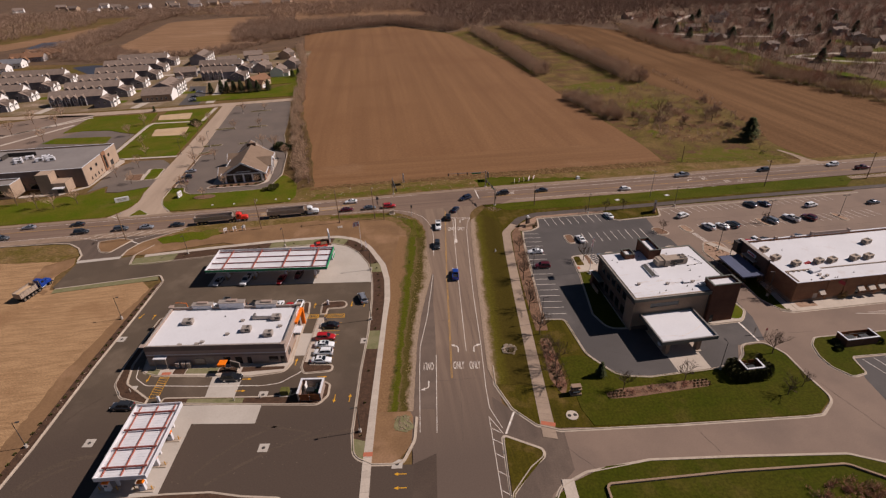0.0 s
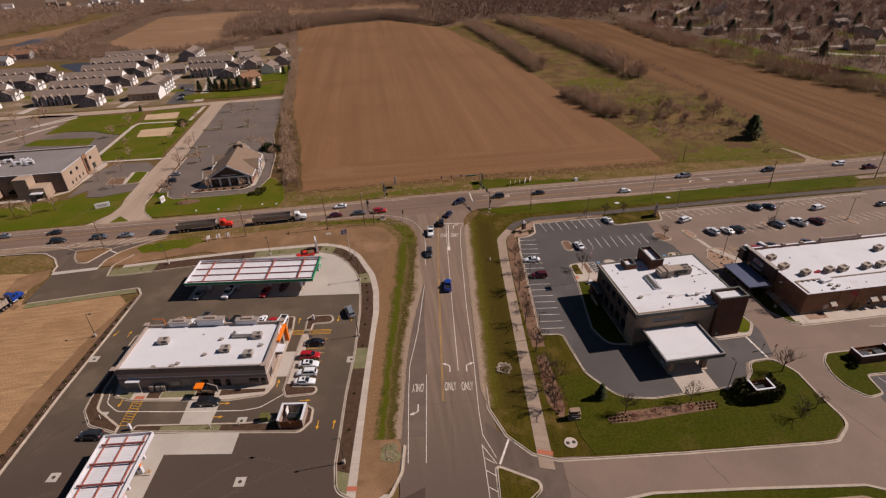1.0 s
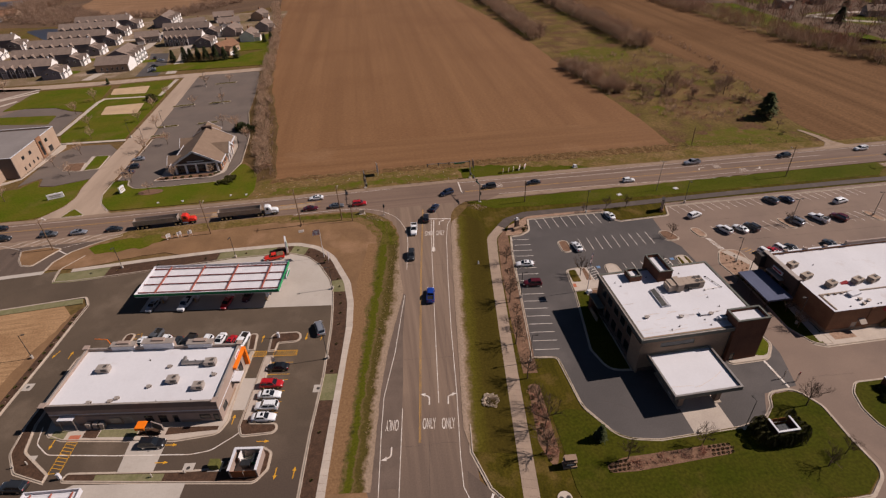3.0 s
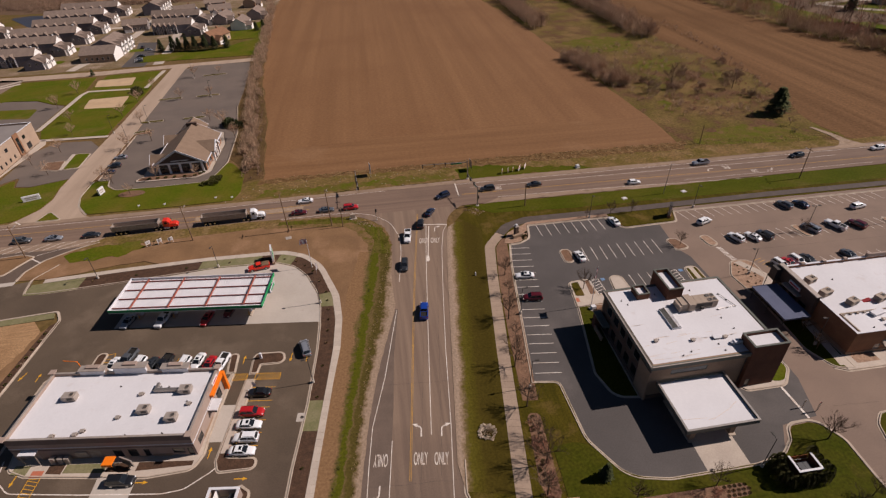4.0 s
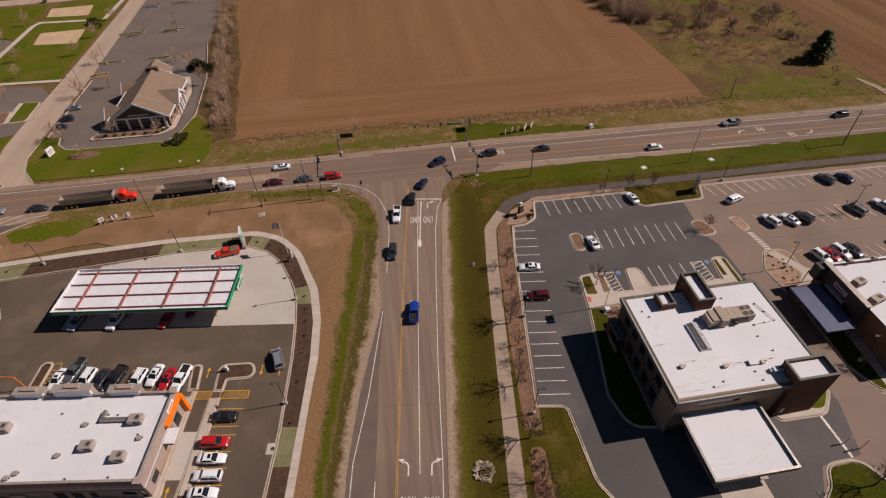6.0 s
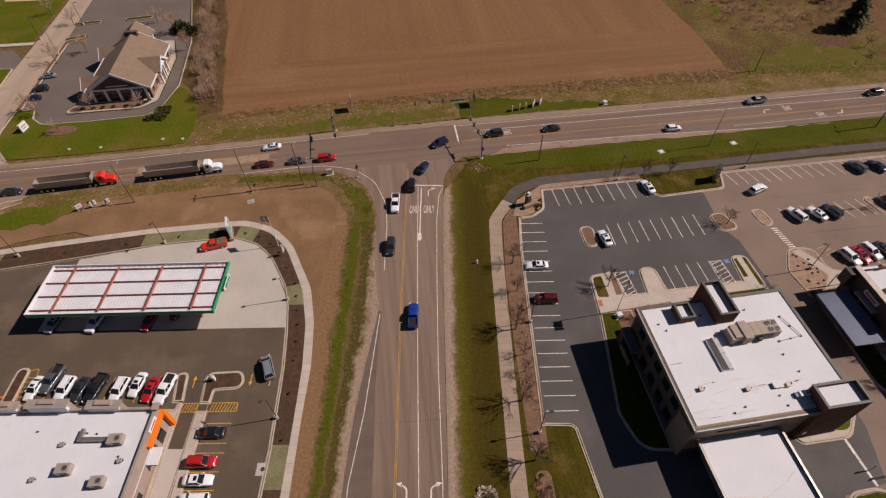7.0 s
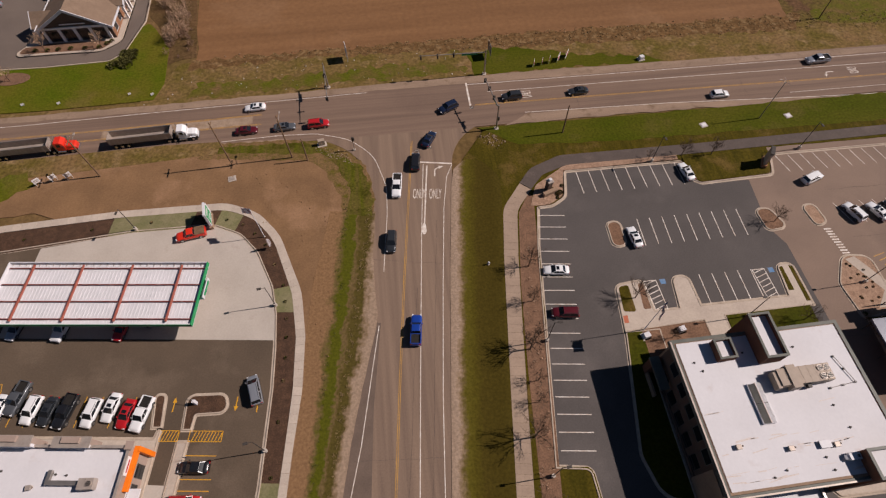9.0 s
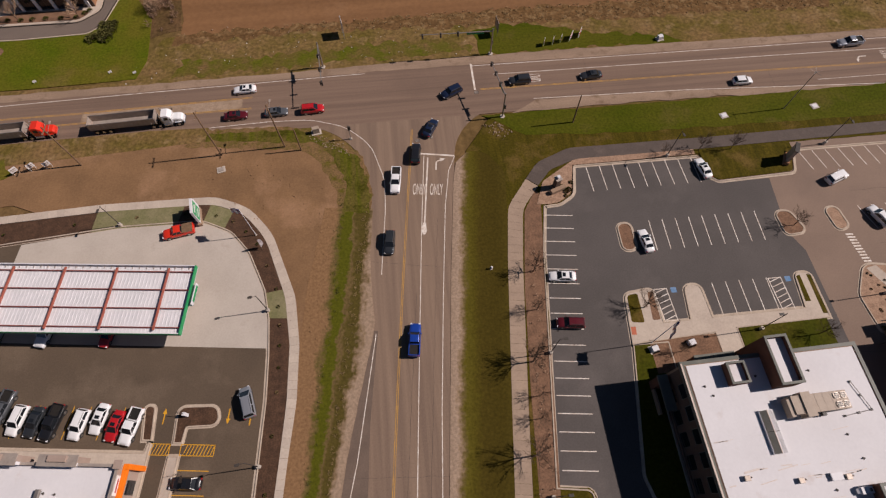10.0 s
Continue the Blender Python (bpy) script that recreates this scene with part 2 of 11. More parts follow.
BRUSH_FLOOR = mat("brush_floor", (0.115, 0.072, 0.038), (0.075, 0.055, 0.022), big=0.12, fine=1.6, grain=0.45, bump=0.5, spots=(0.17, 0.115, 0.06), spot_scale=0.14, spot_at=(0.54, 0.72), spec=0.05)
KERB = mat("kerb_concrete", (0.45, 0.40, 0.34), (0.36, 0.315, 0.265), big=0.5, fine=3, grain=0.12)
BED_STONE = mat("stone_bed", (0.34, 0.24, 0.175), (0.25, 0.17, 0.122), big=1.0, fine=5, grain=0.35, bump=0.5)
WHITE_LINE = mat("white_road_paint", (0.72, 0.66, 0.60), (0.50, 0.44, 0.385), big=1.2, fine=4, grain=0.15, rough=0.7)
YELLOW_LINE = mat("yellow_road_paint", (0.50, 0.30, 0.07), (0.33, 0.21, 0.085), big=0.4, fine=4, grain=0.15, rough=0.7)
YELLOW_NEW = mat("fresh_yellow_paint", (0.62, 0.34, 0.025), (0.55, 0.30, 0.03), big=1.0, fine=4, grain=0.1, rough=0.6)
BLUE_PAINT = mat("blue_sign_paint", (0.10, 0.22, 0.42), (0.16, 0.26, 0.42), big=1.0, fine=4, grain=0.1)
RED_PAD = mat("red_tactile_pad", (0.45, 0.15, 0.09), (0.38, 0.14, 0.09), big=2, fine=6, grain=0.15)
SAND = mat("pale_sand", (0.50, 0.38, 0.25), (0.42, 0.32, 0.21), big=0.2, fine=2, grain=0.08)
WATER = mat("pond_water", (0.045, 0.042, 0.045), (0.035, 0.034, 0.036), big=0.05, fine=0.6, grain=0.1, rough=0.3, bump=0.02, spec=0.4)
ROOF_WHITE = mat("white_roof_membrane", (0.63, 0.605, 0.612), (0.575, 0.55, 0.556), big=0.07, fine=2.2, grain=0.035, spots=(0.47, 0.43, 0.42), spot_scale=0.22, spot_at=(0.6, 0.84), rough=0.7, bump=0.03)
ROOF_SEAM = mat("roof_seam_stain", (0.55, 0.49, 0.45), (0.66, 0.61, 0.58), big=0.8, fine=3, grain=0.15, rough=0.8)
METAL_WHITE = mat("white_metal", (0.64, 0.615, 0.625), (0.58, 0.56, 0.57), big=0.5, fine=3, grain=0.04, rough=0.45, bump=0.02)
METAL_GREY = mat("grey_metal", (0.42, 0.39, 0.36), (0.34, 0.31, 0.29), big=0.8, fine=3, grain=0.08, rough=0.5, metal=0.3)
METAL_TAN = mat("tan_metal_housing", (0.36, 0.31, 0.26), (0.31, 0.265, 0.22), big=0.8, fine=3, grain=0.06, rough=0.5)
METAL_DARK = mat("dark_metal", (0.045, 0.042, 0.042), (0.07, 0.065, 0.06), big=1.0, fine=4, grain=0.1, rough=0.5)
STEEL = mat("galvanised_steel", (0.40, 0.39, 0.38), (0.30, 0.295, 0.29), big=1.0, fine=4, grain=0.08, rough=0.4, metal=0.7)
COPING = mat("grey_green_coping", (0.13, 0.14, 0.125), (0.10, 0.11, 0.10), big=0.5, fine=3, grain=0.06, rough=0.5)
# the red oxide beam again, darkened as if in shade
BEAM_SHADED = mat("shaded_red_beam", (0.23, 0.070, 0.062), (0.17, 0.052, 0.046), big=0.8, fine=4, grain=0.12, rough=0.6)
BEAM_RED = mat("red_oxide_beam", (0.36, 0.125, 0.095), (0.28, 0.092, 0.07), big=0.8, fine=4, grain=0.12, rough=0.6)
GREEN_TRIM = mat("green_fascia", (0.03, 0.30, 0.12), (0.025, 0.26, 0.10), big=0.5, fine=3, grain=0.05, rough=0.4)
ORANGE = mat("orange_panel", (0.80, 0.20, 0.012), (0.74, 0.18, 0.012), big=0.5, fine=3, grain=0.05, rough=0.45)
BRICK = mat("brown_brick", (0.155, 0.075, 0.048), (0.115, 0.056, 0.038), big=0.4, fine=4, grain=0.2, rough=0.9)
BRICK_RED = mat("red_brown_brick", (0.29, 0.16, 0.092), (0.23, 0.125, 0.075), big=0.4, fine=4, grain=0.2, rough=0.9)
STONE_TAN = mat("tan_stone_panel", (0.30, 0.225, 0.165), (0.25, 0.185, 0.135), big=0.3, fine=3, grain=0.1)
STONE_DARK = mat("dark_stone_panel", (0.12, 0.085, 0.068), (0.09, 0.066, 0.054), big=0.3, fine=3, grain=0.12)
SIDING = mat("taupe_siding", (0.34, 0.28, 0.25), (0.30, 0.245, 0.215), big=0.4, fine=3, grain=0.06)
SIDING_DARK = mat("dark_taupe_siding", (0.20, 0.16, 0.145), (0.165, 0.135, 0.122), big=0.4, fine=3, grain=0.06)
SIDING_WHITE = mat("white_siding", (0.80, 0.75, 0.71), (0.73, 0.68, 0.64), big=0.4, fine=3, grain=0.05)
SIDING_GREY = mat("grey_siding", (0.32, 0.30, 0.30), (0.26, 0.245, 0.245), big=0.4, fine=3, grain=0.07, per_object=0.15)
SIDING_TAN = mat("tan_siding", (0.40, 0.31, 0.23), (0.34, 0.26, 0.19), big=0.4, fine=3, grain=0.07, per_object=0.2)
# shaded wall tone of terraces and apartments; their sunlit faces use the white siding
SIDING_SHADED = mat("shaded_slate_siding", (0.215, 0.215, 0.245), (0.175, 0.177, 0.205), big=0.4, fine=3, grain=0.08, per_object=0.2)
SHINGLE = mat("tan_grey_shingles", (0.225, 0.182, 0.156), (0.182, 0.148, 0.130), big=0.5, fine=3, grain=0.25, per_object=0.12)
SHINGLE_TAN = mat("tan_shingles", (0.212, 0.160, 0.120), (0.182, 0.136, 0.102), big=0.5, fine=3, grain=0.2)
SKY_PANE = mat("pale_roof_glazing", (0.30, 0.315, 0.31), (0.26, 0.275, 0.27), big=0.5, fine=3, grain=0.06, rough=0.3)
SHINGLE_SLATE = mat("slate_blue_shingles", (0.19, 0.20, 0.225), (0.155, 0.165, 0.185), big=0.5, fine=3, grain=0.2)
SHINGLE_BROWN = mat("brown_shingles", (0.23, 0.13, 0.08), (0.19, 0.11, 0.07), big=0.5, fine=3, grain=0.2)
OFFICE_TAN = mat("pale_tan_masonry", (0.40, 0.315, 0.245), (0.345, 0.27, 0.21), big=0.3, fine=3, grain=0.08)
ROOF_GREY = mat("grey_membrane_roof", (0.235, 0.225, 0.225), (0.20, 0.19, 0.19), big=0.08, fine=1.5, grain=0.06)
AWNING_BLUE = mat("slate_blue_awning", (0.105, 0.125, 0.20), (0.09, 0.107, 0.175), big=0.3, fine=3, grain=0.06, rough=0.34, spec=0.5)
WOOD = mat("weathered_wood", (0.20, 0.135, 0.085), (0.14, 0.095, 0.062), big=1.2, fine=6, grain=0.25)
WOOD_GATE = mat("stained_wood_gate", (0.30, 0.115, 0.045), (0.24, 0.09, 0.035), big=1.2, fine=6, grain=0.2)
TWIG = mat("bare_twigs", (0.44, 0.32, 0.225), (0.34, 0.25, 0.18), big=0.3, fine=2, grain=0.25, island=0.35, bump=0)
TWIG_DARK = mat("bare_twigs_dark", (0.245, 0.168, 0.125), (0.205, 0.14, 0.106), big=0.05, fine=2, grain=0.12, island=0.1, bump=0)
TWIG_SOFT = mat("bare_twigs_soft", (0.30, 0.212, 0.155), (0.25, 0.176, 0.13), big=0.03, fine=1, grain=0.1, island=0.12, bump=0)
TWIG_RED = mat("budding_twigs", (0.36, 0.185, 0.13), (0.27, 0.15, 0.11), big=0.3, fine=2, grain=0.25, island=0.35, bump=0)
BARK = mat("grey_brown_bark", (0.12, 0.085, 0.06), (0.08, 0.058, 0.043), big=1.2, fine=6, grain=0.3)
LEAF_DARK = mat("conifer_needles", (0.040, 0.052, 0.020), (0.056, 0.068, 0.026), big=0.8, fine=4, grain=0.35, island=0.45, bump=0)
LEAF_PINE = mat("old_pine_needles", (0.082, 0.092, 0.034), (0.060, 0.072, 0.027), big=0.8, fine=4, grain=0.35, island=0.5, bump=0)
ESTATE = mat("estate_mixed_ground", (0.20, 0.150, 0.105), (0.145, 0.118, 0.062), big=0.10, fine=1.2, grain=0.3, spots=(0.28, 0.225, 0.175), spot_scale=0.06, spot_at=(0.52, 0.62), spec=0.05)
LEAF_HEDGE = mat("dull_evergreen_sprays", (0.060, 0.058, 0.018), (0.042, 0.044, 0.014), big=0.8, fine=4, grain=0.35, island=0.4, bump=0)
LEAF_OLIVE = mat("olive_shrub_leaves", (0.105, 0.105, 0.030), (0.075, 0.08, 0.022), big=0.8, fine=4, grain=0.35, island=0.35, bump=0)
LEAF_GRASS = mat("dry_ornamental_grass", (0.30, 0.23, 0.12), (0.22, 0.165, 0.085), big=0.8, fine=4, grain=0.3, island=0.3, bump=0)
BLOSSOM = mat("pale_blossom", (0.52, 0.46, 0.38), (0.40, 0.34, 0.27), big=0.8, fine=4, grain=0.25, island=0.25, bump=0)
RUBBER = mat("black_rubber", (0.016, 0.015, 0.015), (0.022, 0.021, 0.02), big=2, fine=8, grain=0.2, rough=0.8)
GLASS = paint("tinted_glass", (0.012, 0.014, 0.017), rough=0.06, coat=0.0, spec=0.6)
CHROME = paint("bright_alloy", (0.55, 0.55, 0.56), rough=0.25, metal=0.9, coat=0.0)
LIGHT_CLEAR = paint("clear_lamp_lens", (0.70, 0.70, 0.72), rough=0.12, coat=0.3)
LIGHT_RED = paint("red_lamp_lens", (0.35, 0.01, 0.012), rough=0.15, coat=0.3)
BLACK_PLASTIC = paint("black_plastic", (0.02, 0.02, 0.021), rough=0.5, coat=0.0)
WHITE_SIGN = mat("white_sign_board", (0.72, 0.68, 0.66), (0.66, 0.62, 0.60), big=1, fine=4, grain=0.04, rough=0.5)
CLOTH_WHITE = mat("white_banner_cloth", (0.68, 0.62, 0.62), (0.60, 0.54, 0.54), big=1, fine=4, grain=0.06, rough=0.8)
CLOTH_RED = mat("red_banner_cloth", (0.42, 0.06, 0.07), (0.36, 0.05, 0.06), big=1, fine=4, grain=0.06, rough=0.8)
CLOTH_BLUE = mat("blue_banner_cloth", (0.05, 0.07, 0.20), (0.045, 0.06, 0.18), big=1, fine=4, grain=0.06, rough=0.8)
PAINTS = {k: paint("car_paint_" + k, c, metal=mt) for k, c, mt in (
    ("white", (0.72, 0.71, 0.71), 0.0), ("silver", (0.34, 0.35, 0.38), 0.5), ("grey", (0.12, 0.125, 0.135), 0.4), ("charcoal", (0.035, 0.038, 0.043), 0.3),
    ("black", (0.012, 0.012, 0.014), 0.0), ("navy", (0.012, 0.02, 0.05), 0.2), ("blue", (0.012, 0.05, 0.30), 0.2), ("red", (0.40, 0.012, 0.016), 0.0),
    ("maroon", (0.10, 0.008, 0.014), 0.2), ("tan", (0.30, 0.25, 0.19), 0.4), ("orange_red", (0.62, 0.03, 0.012), 0.0))}

# ---- shaping helpers ----
CS, SN = math.cos(SLANT), math.sin(SLANT)


def lp(u, v):
    """World place of (u, v) on the grid of the side road, which is turned by 7.1 degrees."""
    return (u * CS + v * SN, 100 - u * SN + v * CS)


def rnd(*corners, closed=True, step=10):
    """A polyline with filleted corners; each corner is (x, y) or (x, y, radius)."""
    out, n = [], len(corners)
    for i, c in enumerate(corners):
        r = c[2] if len(c) > 2 else 0
        p = Vector(c[:2])
        if not r or (not closed and i in (0, n - 1)):
            out.append((p.x, p.y))
            continue
        a, b = Vector(corners[i - 1][:2]) - p, Vector(corners[(i + 1) % n][:2]) - p
        la, lb = a.length, b.length
        a.normalize(), b.normalize()
        half = math.acos(max(-1, min(1, a.dot(b)))) / 2
        if half > radians(88):
            out.append((p.x, p.y))
            continue
        d = min(r / math.tan(half), la * 0.49, lb * 0.49)
        r = d * math.tan(half)
        centre = p + (a + b).normalized() * (r / math.sin(half))
        s, e = p + a * d - centre, p + b * d - centre
        turn = math.atan2(s.x * e.y - s.y * e.x, s.dot(e))
        k = max(2, int(abs(math.degrees(turn)) / step) + 1)
        for j in range(k + 1):
            q = turn * j / k
            out.append((centre.x + s.x * math.cos(q) - s.y * math.sin(q), centre.y + s.x * math.sin(q) + s.y * math.cos(q)))
    return out


def lrnd(*corners, closed=True, step=10):
    """rnd() with its corners on the side road's grid."""
    return rnd(*[(*lp(c[0], c[1]), *c[2:]) for c in corners], closed=closed, step=step)


def finish(bm, name, material, smooth=False):
    me = bpy.data.meshes.new(name)
    bm.normal_update()
    bm.to_mesh(me)
    bm.free()
    if smooth:
        for p in me.polygons:
            p.use_smooth = True
    for m in (material if isinstance(material, (list, tuple)) else (material,)):
        me.materials.append(m)
    return me


def part(name, bm, material, parent=None, label="", smooth=False):
    """One mesh object, under a thing or a part."""
    ob = new(name, bm if isinstance(bm, bpy.types.Mesh) else finish(bm, name, material, smooth))
    if parent is not None:
        ob.parent = parent
    return tagged(ob, label)


def thing(name, x, y, z=0.0, yaw=0.0, label="", category="", group="", kind=""):
    """An Empty at the base of a thing, which parents its parts."""
    e = new(name)
    e.empty_display_size = 0.2
    e.matrix_basis = pose(x, y, z, 0, 0, yaw)
    return tagged(e, label, category, group, kind)


def box(bm, x0, x1, y0, y1, z0, z1, bevel=0.0):
    vs = [bm.verts.new((x, y, z)) for z in (z0, z1) for x, y in ((x0, y0), (x1, y0), (x1, y1), (x0, y1))]
    fs = [bm.faces.new([vs[i] for i in f]) for f in ((3, 2, 1, 0), (4, 5, 6, 7), (0, 1, 5, 4), (1, 2, 6, 5), (2, 3, 7, 6), (3, 0, 4, 7))]
    if bevel:
        es = list({e for f in fs for e in f.edges})
        bmesh.ops.bevel(bm, geom=es, offset=bevel, segments=2, profile=0.6, affect="EDGES")
    return bm


def boxes(*items, bevel=0.0):
    bm = bmesh.new()
    for b in items:
        box(bm, *b, bevel=bevel)
    return bm


def prism(bm, pts, z0, z1):
    """A solid with the outline pts between two heights."""
    if sum(a[0] * b[1] - b[0] * a[1] for a, b in zip(pts, pts[1:] + pts[:1])) < 0:
        pts = pts[::-1]
    lo, hi = [bm.verts.new((x, y, z0)) for x, y in pts], [bm.verts.new((x, y, z1)) for x, y in pts]
    bm.faces.new(hi), bm.faces.new(lo[::-1])
    for i in range(len(pts)):
        j = (i + 1) % len(pts)
        bm.faces.new((lo[i], lo[j], hi[j], hi[i]))
    return bm


def rod(bm, a, b, r0, r1=None, sides=8):
    """A tapered round bar from a to b."""
    a, b = Vector(a), Vector(b)
    r1 = r0 if r1 is None else r1
    d = (b - a).normalized()
    s = d.orthogonal().normalized()
    t = d.cross(s)
    ring = [[bm.verts.new(p + (s * math.cos(2 * math.pi * i / sides) + t * math.sin(2 * math.pi * i / sides)) * r) for i in range(sides)] for p, r in ((a, r0), (b, r1))]
    for i in range(sides):
        j = (i + 1) % sides
        bm.faces.new((ring[0][i], ring[0][j], ring[1][j], ring[1][i]))
    bm.faces.new(ring[0][::-1]), bm.faces.new(ring[1])
    return bm


def sweep(bm, path, profile, closed=False):
    """Sweeps a cross-section of (sideways to the left, height) along a path on the ground."""
    n = len(path)
    rows = []
    for i, p in enumerate(path):
        p = Vector(p[:2])
        a = Vector(path[i - 1][:2]) if (closed or i) else None
        b = Vector(path[(i + 1) % n][:2]) if (closed or i < n - 1) else None
        d0 = (p - a).normalized() if a is not None else None
        d1 = (b - p).normalized() if b is not None else None
        d0, d1 = d0 or d1, d1 or d0
        n0, n1 = Vector((-d0.y, d0.x)), Vector((-d1.y, d1.x))
        m = (n0 + n1).normalized()
        m /= max(0.4, m.dot(n0))
        rows.append([bm.verts.new((p.x + m.x * o, p.y + m.y * o, z)) for o, z in profile])
    k = len(profile)
    for i in range(n if closed else n - 1):
        r, q = rows[i], rows[(i + 1) % n]
        for j in range(k):
            jj = (j + 1) % k
            bm.faces.new((r[j], r[jj], q[jj], q[j]))
    if not closed:
        bm.faces.new(rows[0][::-1]), bm.faces.new(rows[-1])
    bmesh.ops.recalc_face_normals(bm, faces=bm.faces)
    return bm


def area(name, pts, z, material, label="", depth=0.25, category="ground", kind="structure"):
    return tagged(part(name, prism(bmesh.new(), list(pts), z - depth, z), material), label, category, kind=kind)


def kerb(path, closed=True, side=1, top=0.15, width=0.2, gutter=0.4, label="pale concrete kerb with a gutter edge", z=0.0):
    """A kerb along a path; its gutter lies to the right for side=1."""
    prof = [(-gutter * side, z - 0.1), (-gutter * side, z + 0.014), (-0.04 * side, z + 0.014), (-0.02 * side, z + top - 0.02), (0.0, z + top), ((width - 0.02) * side, z + top), (width * side, z + top - 0.02), (width * side, z - 0.1)]
    return tagged(part("kerb", sweep(bmesh.new(), path, prof, closed), KERB), label, "kerb", kind="structure")


def line(path, width=0.12, z=0.01, material=None, name="lane_line", label="white painted road line", closed=False, lift=0.006):
    w = width / 2
    return tagged(part(name, sweep(bmesh.new(), path, [(-w, z - 0.004), (-w, z + lift), (w, z + lift), (w, z - 0.004)], closed), material or WHITE_LINE), label, "road marking", kind="structure")


def ring_ccw(path):
    return list(path) if sum(a[0] * b[1] - b[0] * a[1] for a, b in zip(path, path[1:] + path[:1])) > 0 else list(path)[::-1]


def ragged(pts, amp=0.5, step=2.5, seed=1):
    """The outline pts with an uneven, natural edge."""
    r, out = random.Random(seed), []
    for a, b in zip(pts, list(pts[1:]) + [pts[0]]):
        a, b = Vector(a[:2]), Vector(b[:2])
        k = max(1, int((b - a).length / step))
        d = (b - a).normalized() if (b - a).length else Vector((1, 0))
        for i in range(k):
            p = a + (b - a) * (i / k) + Vector((-d.y, d.x)) * r.uniform(-amp, amp)
            out.append((p.x, p.y))
    return out


def island(name, pts, material, label, z=0.13, kerb_too=True, gutter=0.3):
    """A kerbed island or bed: its filling and the kerb round it."""
    pts = ring_ccw(pts)
    a = area(name, pts, z, material, label, category="planting bed")
    if kerb_too:
        kerb(pts, side=1, gutter=gutter, top=0.17)
    return a

# ---- the ground and the large sheets on it ----
area("ground", [(-2600, -1500), (2600, -1500), (2600, 3000), (-2600, 3000)], -0.14, GROUND, "rough brownish spring ground reaching the horizon", depth=1.0)
area("ploughed_field", ragged(rnd((-78, 681, 12), (-39, 704), (31, 722), (86, 634, 20), (112, 448), (116.8, 371), (118, 307), (121.8, 265), (123.3, 235), (122.8, 204, 4), (40, 206), (-29, 206, 5), (-34.8, 262), (-40, 292), (-45, 326), (-59, 473)), 0.7, 6), -0.09, FIELD, "wide bare brown ploughed field", category="field")
area("ploughed_field", ragged(rnd((184.6, 196, 4), (183.0, 217), (191.6, 250), (196.4, 272), (191, 313), (184.6, 343, 6), (190, 400), (188, 493), (184, 600), (196, 672, 8), (240, 660), (272, 588), (265, 507), (268, 379), (278, 310), (290, 256), (330, 228), (520, 200), (520, 196)), 0.7, 6), -0.09, FIELD_EAST, "long bare brown field beyond the hedgerow", category="field")
area("field_headland", ragged([(-29.4, 206.4), (40, 206.4), (122.4, 204.4), (123.2, 233), (60, 236), (0, 233), (-31.4, 230)], 0.6, 4), -0.086, HEADLAND, "turning strip of the ploughed field with crosswise furrows", category="field")
area("pale_field", ragged(rnd((-278, 649, 8), (-224, 588), (-174, 583), (-150, 618), (-95, 650), (-64, 720), (30, 760), (80, 740), (100, 880), (41, 911), (-101, 930), (-222, 923), (-297, 893, 20), (-287, 785)), 0.7, 6), -0.09, PALE_FIELD, "distant pale brown field behind the trees", category="field")
area("ploughed_field", ragged([(-280, 1010), (-120, 930), (60, 905), (120, 960), (60, 1130), (-300, 1300)], 0.7, 6), -0.09, PALE_FIELD, "far brown field", category="field")
area("ploughed_field", ragged([(-640, 700), (-432, 722), (-412, 766), (-394, 850), (-368, 888), (-350, 812), (-366, 733), (-388, 706), (-402, 667), (-640, 640)], 0.7, 6), -0.095, PALE_FIELD, "distant tan marsh meadow", category="field")
area("meadow", ragged(rnd((123, 203), (180, 197), (188, 233), (203, 313), (205, 386), (203, 493), (198, 640), (90, 640), (113, 448), (116, 314), (121, 244)), 0.6, 6), -0.105, MEADOW, "wild meadow with dry tufts and shrubs", category="meadow")
area("stubble_field", rnd((-330, 60), (-76, 60), (-72.6, 100), (-71, 138), (-76, 144.4), (-101, 142.6), (-109, 172, 4), (-330, 174)), -0.02, STUBBLE, "tan harvested stubble field with straw rows", category="field")
area("bare_soil", ragged([(-84, 60), (-81.4, 76), (-80.0, 90), (-79.2, 104), (-76.6, 115), (-74.8, 125), (-72.8, 131), (-71.4, 138), lp(-74.0, 31), lp(-74.0, 15), lp(-73.9, -5), lp(-73.0, -28), lp(-73.2, -46)], 0.3, 1.4, 7), 0.02, SOIL, "bare trodden soil between the stubble and the mulch", category="ground")
area("car_park", [(-129.6, 364.6), (-116.6, 363.8), (-118.4, 388), (-125.6, 420), (-138, 423), (-131.4, 392)], -0.062, LOT, "dark asphalt car park beside the apartment house", category="car park")
area("pond", rnd((-272, 534, 4), (-258, 541, 4), (-237, 535, 4), (-222, 503, 4), (-238, 492, 4), (-254, 512, 4)), -0.06, WATER, "small dark pond among the houses", category="pond")
area("creek", [(-384, 676), (-389, 720), (-366, 731), (-349, 702), (-366, 663)], -0.07, WATER, "narrow pale blue creek", category="pond")

